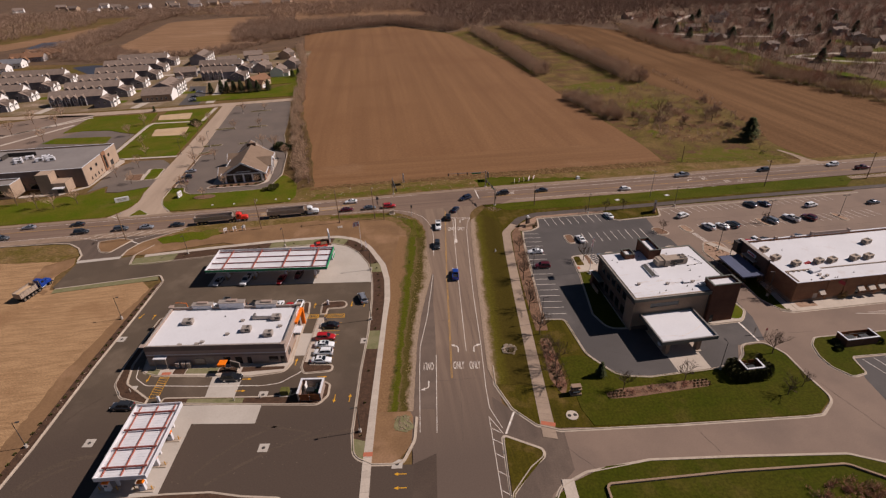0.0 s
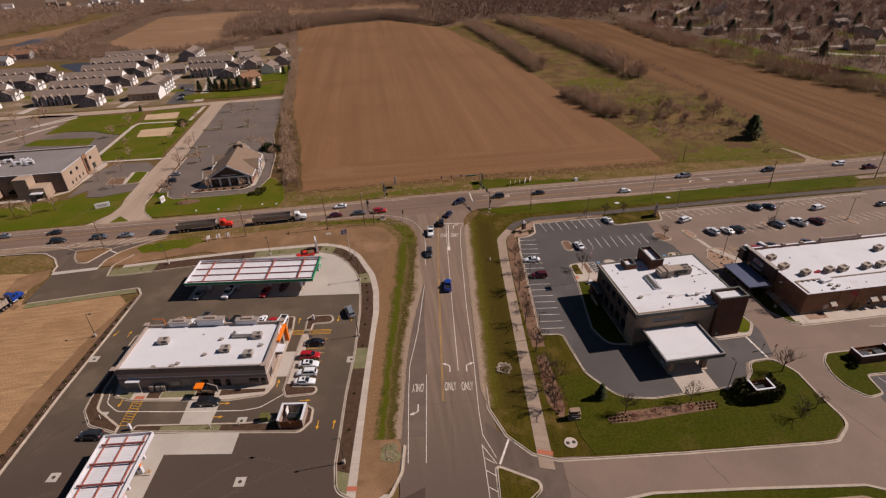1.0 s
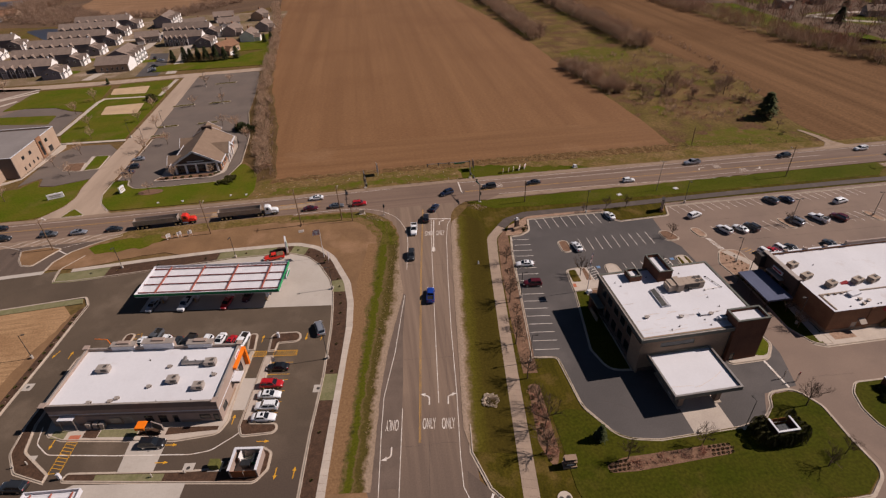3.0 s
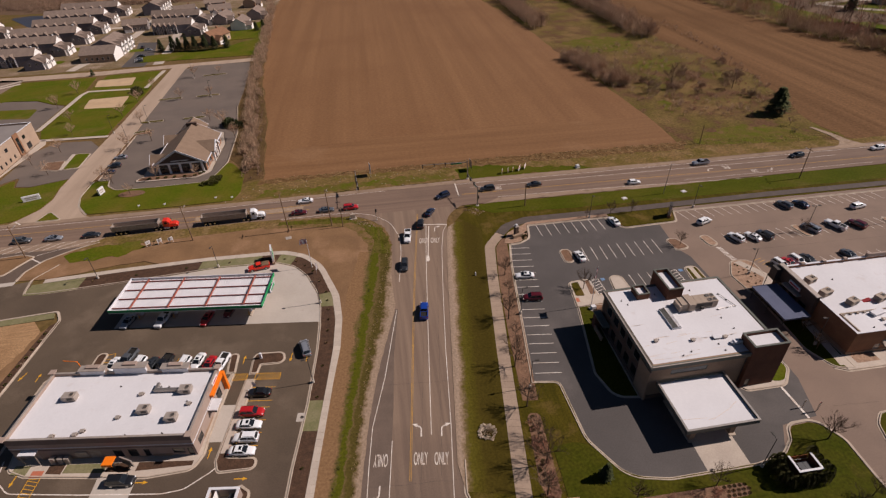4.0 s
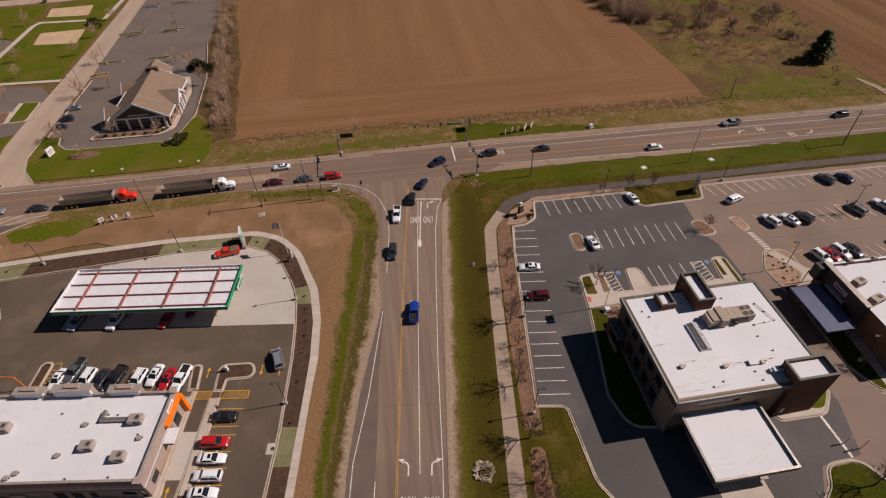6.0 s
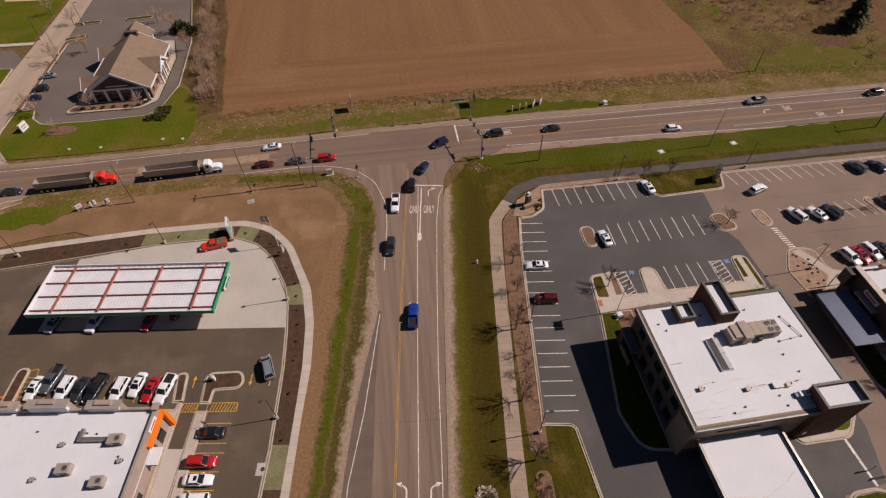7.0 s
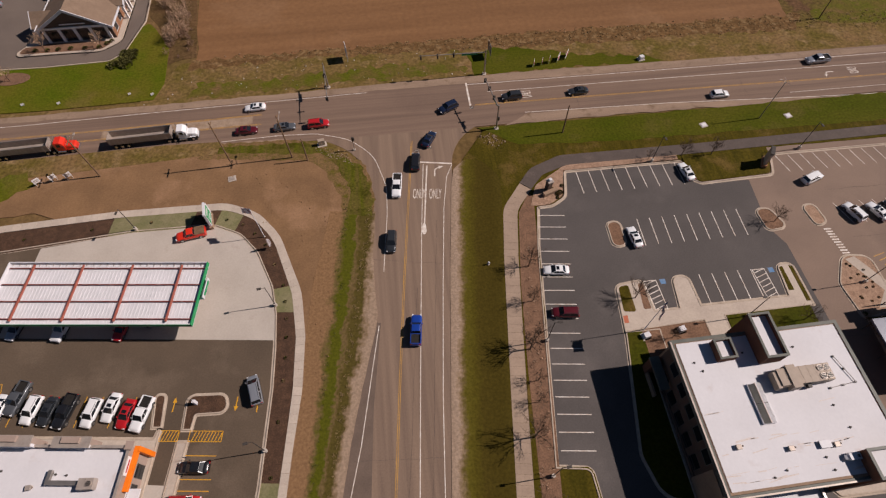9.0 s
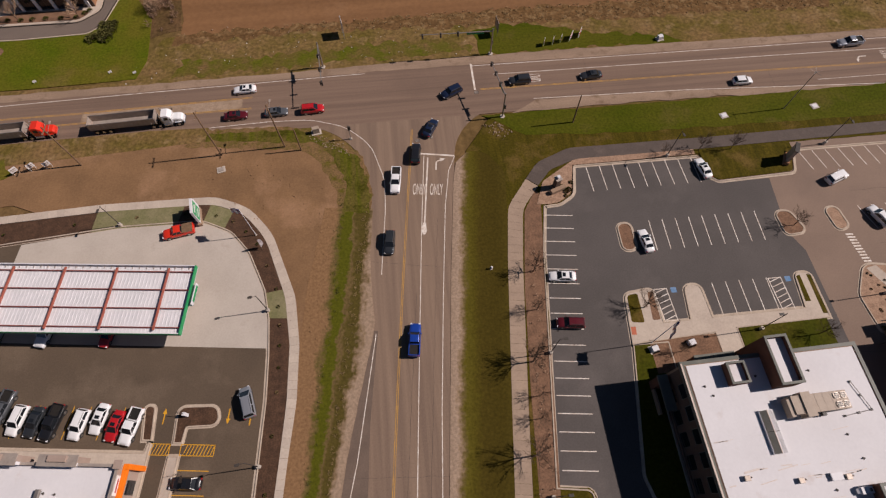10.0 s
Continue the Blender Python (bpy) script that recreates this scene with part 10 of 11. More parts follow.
def shrub(x, y, size, material, seed, label, z=0.1, squash=0.8, group="shrubs", name="shrub", category="shrub"):
    """A low shrub of many small leaves on short stems."""
    key = (material.name, seed % 3)
    if key not in CONIFER:
        rng = np.random.default_rng(300 + seed % 3)
        n = 420
        d = rng.normal(size=(n, 3))
        d /= np.linalg.norm(d, axis=1, keepdims=True)
        d[:, 2] = np.abs(d[:, 2])
        lump = 1 + 0.18 * np.sin(d[:, :1] * 7 + seed) * np.cos(d[:, 1:2] * 6)
        c = d * (0.62 + 0.38 * np.sqrt(rng.uniform(0, 1, (n, 1)))) * 0.5 * lump
        s1 = np.cross(d, rng.normal(size=(n, 3)))
        s1 /= np.linalg.norm(s1, axis=1, keepdims=True)
        w = rng.uniform(0.05, 0.1, (n, 1))
        up = d * 0.6 + np.array([0, 0, 0.5])
        v = np.stack([c - s1 * w, c + s1 * w, c + up * w * 1.6 + s1 * w * 0.2], 1).reshape(-1, 3)
        me = bpy.data.meshes.new("foliage")
        me.from_pydata(v.tolist(), [], [(i * 3, i * 3 + 1, i * 3 + 2) for i in range(n)])
        me.materials.append(material)
        st = bmesh.new()
        for i in range(5):
            a = i * 1.256
            rod(st, (0, 0, -0.1), (math.cos(a) * 0.25, math.sin(a) * 0.25, 0.35), 0.03, 0.012, 4)
        CONIFER[key] = finish(st, "stems", BARK), me
    t = thing(name, x, y, z, seed * 57, label, category, group)
    t.scale = (size, size, size * squash)
    new("stems", CONIFER[key][0]).parent = t
    new("foliage", CONIFER[key][1]).parent = t
    return t


def evergreen(x, y, height, seed, label, z=0.1, width=0.46):
    """An upright evergreen: a full, rounded column of small overlapping sprays on a short trunk."""
    key = ("evergreen", seed % 3)
    if key not in CONIFER:
        rng = np.random.default_rng(500 + seed % 3)
        n = 1500
        t = rng.uniform(0.02, 1.0, n)
        a = rng.uniform(0, 2 * np.pi, n)
        hull = np.sqrt(np.clip(1 - ((t - 0.36) / 0.66) ** 2, 0.02, 1)) * (1 + 0.14 * np.sin(a * 3 + t * 7 + seed) * np.cos(a * 5 - t * 5))
        r = 0.5 * hull * (0.72 + 0.28 * np.sqrt(rng.uniform(0, 1, n)))
        c = np.stack([np.cos(a) * r, np.sin(a) * r, t * 0.95], -1)
        up = np.stack([np.cos(a) * 0.5, np.sin(a) * 0.5, np.full(n, 0.45)], -1)
        side = np.stack([-np.sin(a), np.cos(a), rng.uniform(-0.2, 0.2, n)], -1)
        ln = rng.uniform(0.05, 0.1, (n, 1))
        w = ln * rng.uniform(0.35, 0.6, (n, 1))
        v = np.stack([c - side * w, c + side * w, c + up * ln * 1.4], 1).reshape(-1, 3)
        me = bpy.data.meshes.new("foliage")
        me.from_pydata(v.tolist(), [], [(i * 3, i * 3 + 1, i * 3 + 2) for i in range(n)])
        me.materials.append(LEAF_HEDGE)
        CONIFER[key] = finish(rod(bmesh.new(), (0, 0, -0.05), (0, 0, 0.7), 0.03, 0.012, 6), "trunk", BARK), me
    t = thing("evergreen_shrub", x, y, z, seed * 77, label, "shrub", "evergreen shrubs")
    t.scale = (height * width * 1.25, height * width * 1.25, height)
    new("trunk", CONIFER[key][0]).parent = t
    new("foliage", CONIFER[key][1]).parent = t
    return t


def fallen_tree(variant, x, y, size, yaw, tilt, label):
    """A bare tree lying on the ground."""
    t = bare_tree(variant, x, y, size, 0, label, z=0.3)
    t.matrix_basis = pose(x, y, 0.25, tilt, 0, yaw) @ Matrix.Diagonal((size, size, size, 1))
    return t


# street trees along the east sidewalk
for i, (u, v, s, yw) in enumerate(((32.0 + 3.0, 44.6, 1.15, 20), (34.0, 28.3, 1.5, 80), (34.9, 22.8, 0.7, 140), (34.8, 19.3, 0.75, 200), (33.6, 13.8, 1.4, 260), (34.6, 3.6, 1.45, 320), (36.2, -8.6, 1.5, 40), (35.4, -14.2, 1.35, 100), (35.6, -3.6, 1.2, 300), (35.2, 37.4, 0.9, 230))):
    bare_tree(i % 4, *lp(u, v), s, yw)
for i, (x, y, s) in enumerate(((47.2, 78.1, 1.05), (61.5, 78.6, 1.05), (85.8, 83.6, 1.3), (80.5, 71.3, 1.0), (85.2, 73.0, 0.9), (58.0, 131.2, 1.1), (90.2, 144.2, 0.9), (86.2, 123.6, 0.9), (62.0, 123.0, 0.7), (78.0, 162.8, 0.9), (84.4, 162.4, 0.9), (70.6, 162.6, 0.6), (99.0, 103.5, 0.9), (100.0, 109.0, 0.8), (126.4, 144.0, 0.8))):
    bare_tree((i + 1) % 4, x, y, s, i * 71, "bare ornamental tree on the bank's grounds")
for i, (x, y, s) in enumerate(((-146, 211, 1.5), (-136, 206, 1.4), (-129, 204.4, 1.3), (-122, 208, 1.3), (-90, 272, 1.2), (-52, 259, 1.6), (-82, 335, 1.2), (-70, 338, 1.0), (-80, 299, 1.2), (-67, 301, 1.1), (-81.5, 214, 1.0), (-205, 317, 1.7), (-205, 339, 1.7), (-187, 329, 1.6), (-193, 348, 1.6), (-100, 300, 1.2), (-101, 282, 1.2), (-99, 320, 1.1), (-112, 246, 1.2), (-118, 236, 1.2), (-108, 226, 1.1), (-136, 300, 1.4), (-135, 320, 1.3), (-60, 268, 1.1), (-215, 300, 1.6), (-225, 325, 1.6), (-180, 300, 1.5), (-122, 280, 1.2), (-115, 264, 1.1), (-45.5, 246, 1.4))):
    bare_tree(i % 4, x, y, s, i * 47, "bare tree beside the car parks", z=0.0, material=TWIG)
for i, (x, y, s) in enumerate(((148.4, 262.2, 2.5), (175.6, 256.4, 1.9), (181, 262, 1.5), (125, 390, 2.2), (178.8, 349, 2.4), (156, 268, 1.3), (160, 274, 1.4), (136, 259, 1.2), (172, 212, 0.8))):
    bare_tree(i % 4, x, y, s, i * 83, "gnarled bare tree in the wild meadow", z=-0.1, material=TWIG_DARK)
fallen_tree(1, 173.4, 246.0, 1.3, 70, 72, "pale fallen tree with dead limbs in the meadow")
fallen_tree(2, 160.0, 251.0, 1.1, 250, 76, "pale fallen tree with dead limbs in the meadow")
fallen_tree(0, 172.0, 207.6, 0.8, 300, 80, "pale dead branch lying in the grass")
# conifers
conifer(174.8, 224.4, 11.0, 7, "lone broad dark green conifer with gaps beside the fields", z=-0.1, width=1.35)
conifer(44.0, 82.9, 3.9, 1, "small dark green conifer on the lawn", width=1.05)
for i, (x, y, s) in enumerate(((-116, 396, 7), (-108, 394, 9), (-104, 393, 8), (-99, 392, 8.5), (-94, 391, 9), (-88, 391, 9), (-83, 392, 8), (-76, 394, 7.5), (-140, 352, 3.5), (-60, 440, 6), (-64, 436, 6))):
    conifer(x, y, s, i, "dark green conifer near the houses", z=0.0, width=1.1)
for i, (x, y) in enumerate(((346, 498), (397, 520), (337, 381), (435, 506), (420, 473), (316, 549), (305, 576), (350, 560), (410, 540), (372, 470), (455, 480), (470, 500), (330, 620), (360, 610), (440, 540), (500, 560), (310, 520), (390, 430), (430, 340), (344, 386), (460, 600), (480, 640), (400, 660))):
    conifer(x + rv.uniform(-5, 5), y + rv.uniform(-5, 5), rv.uniform(7.5, 11.5), i, "tall conifer among the village houses", z=-0.1, width=1.45)
thicket("wall_climber", [(117.0 + 0.35 * i, 100.5, 1.6 + 0.6 * (i % 3)) for i in range(6)], LEAF_GRASS, "pale dry climber against the brick wall", 60, 0.05, spread=0.3, category="climber")
# clipped shrubs round the brick pen
rh = random.Random(31)
for i, (x, y) in enumerate([(73.0 + 1.05 * k, 76.4 + 0.14 * math.sin(k * 2.1)) for k in range(7)] + [(72.0, 77.2), (71.8, 78.4), (72.1, 79.6), (72.8, 80.5), (73.2, 77.4), (73.0, 78.6), (73.5, 79.7), (74.1, 80.7), (80.2, 77.2), (80.5, 78.4), (80.2, 79.6), (79.9, 80.8)]):
    evergreen(x, y, rh.uniform(2.6, 3.2), i, "upright dense evergreen shrub round the brick pen")
for i, (x, y) in enumerate(((102.6, 84.6), (101.6, 82.4), (112.8, 83.2), (113.0, 85.6))):
    shrub(x, y, 1.9, LEAF_DARK, i, "dark evergreen shrub beside the brick pen", squash=1.1)
# ornamental planting on the lawn
area("planting_bed", rnd((43.0, 77.6, 1), (46.5, 78.5, 1), (66.6, 78.4, 1.2), (66.4, 76.2, 1.2), (48, 75.6, 1), (43.2, 76.0, 1)), 0.135, MULCH_BROWN, "long bark bed with shrubs on the lawn", category="planting bed")
k = 0
for x0, x1 in ((43.4, 46.6), (62.6, 66.2)):
    for i in range(5):
        for j in range(3):
            k += 1
            shrub(x0 + (x1 - x0) * i / 4 + 0.3 * (j % 2), 76.3 + j * 0.75 + (x0 - 43) * 0.012, 0.55, LEAF_GRASS if k % 3 else LEAF_OLIVE, k, "small clipped tuft in a bark bed", z=0.13, group="bed tufts")
thicket("bare_shrubs", rowed([(47.0, 77.0), (62.4, 77.4)], 1.8, 0.75, 0.5, 1.1, 20), TWIG_RED, "low reddish bare shrubs in the bark bed", 40, 0.02, spread=0.7, category="shrubs")
for i in range(28):
    u, v = 35.5 + rv.uniform(-0.9, 1.0), -15.5 + i * 0.62
    shrub(*lp(u, v), 0.6, LEAF_GRASS if i % 3 else LEAF_OLIVE, i, "small tuft in the roadside bark bed", z=0.12, group="bed tufts")
thicket("bare_shrubs", rowed([lp(35.0, 4), lp(35.2, 26), lp(35.4, 49)], 2.2, 1.6, 0.3, 0.9, 21), TWIG, "low bare shrubs in the bark strip", 30, 0.02, spread=0.7, category="shrubs")
shrub(26.0, 94.9, 3.4, BLOSSOM, 2, "pale twiggy ornamental shrub on the verge", z=0.02, squash=0.35)
for i, (x, y) in enumerate(((-54, 214.6), (-52.4, 215.8), (-51.4, 216.6), (-57.5, 214.6), (-61, 214.8), (-64, 214.8), (-66.6, 214.8), (-69.6, 215.0))):
    shrub(x, y, 1.2, LEAF_OLIVE, i, "low shrub before the gabled bank", z=0.12)
for i, (x, y) in enumerate(((-49.0, 207.2), (-47.2, 208.2), (-46.0, 206.9))):
    shrub(x, y, 3.0, LEAF_OLIVE, i, "rounded green shrub on the bank's lawn", z=0.1, squash=0.6)
for i in range(12):
    shrub(97.4 + 0.06 * i, 123.4 - i * 1.0, 0.8, LEAF_GRASS if i % 2 else LEAF_OLIVE, i, "small tuft along the shop's kerb", z=0.12, group="bed tufts")
for i in range(14):
    shrub(97.6 + rv.uniform(0, 5), 125.4 + rv.uniform(0, 8), 0.45, LEAF_GRASS if i % 2 else LEAF_OLIVE, i, "small tuft in the stone bed", z=0.13, group="bed tufts")
for i in range(9):
    shrub(47.6 + rv.uniform(0, 3.0), 155.6 + rv.uniform(0, 4), 0.9, LEAF_OLIVE if i % 2 else LEAF_GRASS, i, "low shrub in the corner bed", z=0.12, group="bed tufts")
for i in range(26):
    shrub(*lp(-73.5 + rv.uniform(-0.5, 0.3), -34 + i * 2.5), 0.7, LEAF_OLIVE, i, "small young shrub in the dark mulch", z=0.11, group="bed tufts")
for i in range(22):
    f = 0.9 + i * 0.55
    if not 2.55 < f < 3.05:
        a, b = along(N_KERB, f), along(N_WALK, f)
        shrub(*lp((a[0] + b[0]) / 2, (a[1] + b[1]) / 2), 0.55, LEAF_OLIVE if i % 3 else LEAF_GRASS, i, "tiny young shrub in the dark mulch", z=0.1, group="bed tufts")
thicket("bare_shrubs", scatter([(86, 22), (70, 40), (68, 51), (78, 51.5), (86, 44)], 260, 0.7, 2.0, 22), TWIG_RED, "dry reddish shrubs in the southern bed", 60, 0.025, spread=0.6, category="shrubs")

thicket("bare_shrubs", rowed([lp(35.4, 0), lp(36.4, -15)], 2.4, 1.0, 0.7, 1.9, 23), TWIG_RED, "reddish bare shrubs in the roadside bed", 60, 0.02, spread=0.6, category="shrubs")
for i, (x, y, sz) in enumerate(((-49.8, 259.6, 6.0), (-46.6, 257.4, 5.2), (-51.4, 262.4, 4.6), (-105.6, 316, 5.4), (-103.4, 312.6, 4.6))):
    shrub(x, y, sz, LEAF_DARK if i < 3 else LEAF_OLIVE, i, "large rounded evergreen shrub beside the car park", z=0.0, squash=1.0)
thicket("ditch_tufts", rowed([lp(2.8, -19), lp(2.8, 5), lp(3.2, 30), lp(4.0, 46), lp(4.2, 58)], 1.2, 0.75, 0.15, 0.4, 24), LEAF_GRASS, "dry tufts along the grass ditch", 20, 0.025, spread=1.3, category="tufts")
thicket("ditch_tufts", rowed([lp(-1.0, -19), lp(-0.3, 4), lp(-0.6, 22), lp(0.2, 40), lp(-0.8, 60)], 1.0, 0.85, 0.12, 0.35, 25), LEAF_OLIVE, "green tufts along the grass ditch", 20, 0.025, spread=1.3, category="tufts")

tagged(part("tree_ring", prism(bmesh.new(), [(-72.4 + 4.3 * math.cos(i * 0.393), 205.0 + 2.2 * math.sin(i * 0.393)) for i in range(16)], 0.06, 0.135), MULCH_BROWN), "round bark ring under a lawn tree", "planting bed", kind="structure")
for i, (x, y, sz) in enumerate(((-72.5, 204.3, 0.9), (-67.0, 214.6, 1.1), (-53.2, 214.2, 0.9), (-84.5, 216.5, 1.2), (-86.5, 244, 1.4), (-79, 250, 1.2))):
    bare_tree(i % 4, x, y, sz, i * 67, "bare tree round the gabled bank", z=0.08, material=TWIG)
for i in range(9):
    shrub(-46.1 + (i % 3 - 1) * 1.3, 209.0 + (i // 3) * 1.3, 1.7, LEAF_OLIVE, i, "dark green shrub in the lawn's corner bed", z=0.1, squash=0.8)
thicket("hedgerow", rowed([(-33.4, 208), (-37, 232), (-40, 262), (-46, 300)], 7, 1.9, 0.8, 2.8, 81), TWIG_DARK, "low bare brush at the field's corner", 90, 0.02, category="hedgerow")
thicket("dry_scrub", rowed([(187, 232), (203, 313), (206, 386)], 5, 3.2, 0.7, 2.6, 82), TWIG, "low bare scrub along the east field's edge", 70, 0.024, spread=0.6)


# ---- lamps, poles, signals and signs ----
def lot_lamp(x, y, yaw, h=7.4, z=0.1, heads=1, label="dark car park lamp on a concrete base"):
    t = thing("lot_lamp", x, y, z, yaw, label, "lamp post", group="lot lamps")
    part("footing", rod(bmesh.new(), (0, 0, -0.1), (0, 0, 0.75), 0.3, sides=14), CONCRETE, t)
    part("pole", rod(bmesh.new(), (0, 0, 0.75), (0, 0, h), 0.085, 0.06), METAL_DARK, t)
    for i in range(heads):
        s = 1 if i == 0 else -1
        arm = part("arm", rod(bmesh.new(), (0, 0, h - 0.15), (s * 0.7, 0, h), 0.04), METAL_DARK, t)
        hd = part("lamp_head", boxes((min(s * 0.6, s * 1.3), max(s * 0.6, s * 1.3), -0.2, 0.2, h - 0.04, h + 0.1), bevel=0.03), METAL_DARK, t)
        part("lens", boxes((min(s * 0.7, s * 1.22), max(s * 0.7, s * 1.22), -0.14, 0.14, h - 0.06, h - 0.042)), LIGHT_CLEAR, hd)
    return t


for x, y, yw in ((-6.5, 137.3, 190), (-6.8, 112.3, 190), (-9.4, 75.4, 190), (-34.5, 157.0, 260), (-65.6, 157.7, 260), (-75.6, 81.8, 0), (-73.4, 123.9, 0)):
    lot_lamp(x, y, yw, 6.9)
for x, y, yw in ((40.4, 125.0, 0), (36.6, 103.6, 0), (71.0, 80.6, 90), (71.2, 162.0, 270), (103.8, 161.8, 270), (100.6, 129.4, 180), (99.6, 104.8, 180), (128.0, 144.8, 0), (76.6, 125.4, 180), (154.2, 144.0, 0), (-97.8, 262, 0), (-88, 250, 180), (-66, 300, 0), (-82, 333, 0), (-86.4, 271, 0)):
    lot_lamp(x, y, yw, 7.8, heads=2 if x in (128.0, 154.2) else 1)
for u, v in ((-59.4, -12.8), (-29.4, -15.6), (-35.0, -16.2), (-51.6, -15.8), (-61.6, -13.4)):
    b = lthing("bollard", u, v, 0.02, 0, "pale concrete-filled steel bollard", "bollard", group="bollards")
    part("tube", rod(bmesh.new(), (0, 0, 0), (0, 0, 1.0), 0.12, sides=12), CONCRETE, b)
    part("dome", rod(bmesh.new(), (0, 0, 1.0), (0, 0, 1.08), 0.12, 0.04, 12), CONCRETE, b)


def utility_pole(x, y, h, lean=0.0, crossarm=True, label="weathered wooden utility pole", lamp_arm=False):
    t = thing("utility_pole", x, y, -0.05, 0, label, "utility pole", group="utility poles")
    top = (lean, 0.1, h)
    part("pole", rod(bmesh.new(), (0, 0, -0.2), top, 0.17, 0.11, 10), WOOD, t)
    if crossarm:
        part("crossarm", boxes((lean - 0.06, lean + 0.06, -1.1, 1.3, h - 0.9, h - 0.76)), WOOD, t)
        for yy in (-1.0, 0.0, 1.2):
            part("insulator", rod(bmesh.new(), (lean, yy, h - 0.76), (lean, yy, h - 0.55), 0.05, 0.03, 8), METAL_GREY, t)
    if lamp_arm:
        part("lamp_arm", rod(bmesh.new(), (lean, 0, h - 1.8), (lean + 0.3, 1.9, h - 1.2), 0.035), STEEL, t)
        part("lamp_head", boxes((lean + 0.15, lean + 0.45, 1.8, 2.5, h - 1.28, h - 1.1), bevel=0.04), METAL_GREY, t)
    return t


utility_pole(-17.2, 171.4, 12.6, -0.4)
utility_pole(-4.7, 172.2, 12.2, -0.3, lamp_arm=True)
utility_pole(-1.4, 171.0, 6.5, 0, False, "short wooden utility stub pole")
utility_pole(-44.6, 171.8, 11.5, -0.3, lamp_arm=True)
for x, y, h in ((54.4, 172.4, 8.0), (146.4, 172.2, 11.0), (190, 172, 11.0), (-90, 171.5, 10.5), (130, 204.0, 7.0), (-137, 172, 11)):
    utility_pole(x, y, h, 0, h > 10, lamp_arm=h > 10)
lampm = thing("street_lamp", 99.2, 171.4, 0.05, 0, "tall steel street lamp with spreading arms", "lamp post")
part("pole", rod(bmesh.new(), (0, 0, 0), (0.4, 0, 10.4), 0.12, 0.07), STEEL, lampm)
for i in range(5):
    a = i * 1.2566
    part("lamp_arm", rod(bmesh.new(), (0.4, 0, 10.2), (0.4 + 1.2 * math.cos(a), 1.2 * math.sin(a), 10.5), 0.03), STEEL, lampm)


def signal_head(parent, x, y, z, ax):
    b = part("signal_head", boxes((x - 0.18, x + 0.18, y - 0.18, y + 0.18, z - 1.1, z), bevel=0.03), METAL_DARK, parent)
    for i in range(3):
        c = z - 0.18 - i * 0.36
        part("hood", rod(bmesh.new(), (x + ax[0] * 0.18, y + ax[1] * 0.18, c), (x + ax[0] * 0.4, y + ax[1] * 0.4, c), 0.13, sides=10), METAL_DARK, b)
    return b


def signal(x, y, yaw, reach, heads, label, h=6.2, facing=(0, -1)):
    """A steel mast whose arm reaches along its local x, with signal heads hung on it."""
    t = thing("traffic_signal", x, y, 0.02, yaw, label, "traffic signal", group="traffic signals")
    part("footing", rod(bmesh.new(), (0, 0, -0.1), (0, 0, 0.15), 0.5, sides=16), CONCRETE, t)
    part("mast", rod(bmesh.new(), (0, 0, 0.15), (0, 0, h + 0.6), 0.19, 0.14, 12), STEEL, t)
    part("mast_arm", rod(bmesh.new(), (0, 0, h), (reach, 0, h + 0.35), 0.13, 0.07, 10), STEEL, t)
    part("side_head", boxes((-0.35, -0.05, -0.4, -0.1, 2.6, 3.6), bevel=0.03), METAL_DARK, t)
    for f in heads:
        signal_head(t, reach * f, 0, h + 0.5, facing)
    part("name_plate", boxes((reach * 0.12, reach * 0.36, -0.04, 0.04, h - 0.45, h - 0.02)), GREEN_TRIM, t)
    return t


signal(40.2, 193.4, 180, 15.5, (0.48, 0.72, 0.97), "steel traffic signal mast reaching over the junction", facing=(0, 1))
signal(40.1, 175.4, 100, 9.0, (0.35, 0.68, 0.98), "steel traffic signal mast at the corner", facing=(0, -1))
signal(3.0, 193.2, 275, 11.0, (0.3, 0.65, 0.98), "steel traffic signal mast beside the field", facing=(0, -1))
ps = thing("signal_post", 8.6, 172.8, 0.0, 0, "short steel signal post at the corner", "traffic signal", group="traffic signals")
part("post", rod(bmesh.new(), (0, 0, 0), (0, 0, 3.6), 0.09), STEEL, ps)
signal_head(ps, 0, 0, 3.9, (1, 0))
part("post_base", boxes((-0.25, 0.25, -0.25, 0.25, 0, 0.25)), CONCRETE, ps)
cab = thing("signal_cabinet", 1.6, 175.2, 0.0, 10, "pale signal control cabinet on a slab", "cabinet")
part("cabinet_body", boxes((-0.7, 0.7, -0.4, 0.4, 0.1, 1.5), bevel=0.03), METAL_TAN, cab)
part("slab", boxes((-1.0, 1.0, -0.7, 0.7, -0.1, 0.1)), CONCRETE, cab)


def board(x, y, yaw, w, h, material, label, legs=0.8, z=0.0, t=0.06, name="sign_board", group="sign boards", bar=None):
    s = thing(name, x, y, z, yaw, label, "sign", group)
    part("panel", boxes((-w / 2, w / 2, -t / 2, t / 2, legs, legs + h), bevel=0.01), material, s)
    for q in (-w * 0.38, w * 0.38):
        part("post", boxes((q - 0.04, q + 0.04, t / 2 + 0.003, t / 2 + 0.083, -0.2, legs + h)), METAL_GREY if material is not WHITE_SIGN else WHITE_SIGN, s)
    if bar:
        part("text_bar", boxes((-w * 0.36, w * 0.36, -t / 2 - 0.02, -t / 2 - 0.003, legs + h * 0.55, legs + h * 0.75)), bar, s, "illegible line of lettering")
        part("text_bar", boxes((-w * 0.3, w * 0.3, -t / 2 - 0.02, -t / 2 - 0.003, legs + h * 0.25, legs + h * 0.4)), bar, s, "illegible line of lettering")
    return s


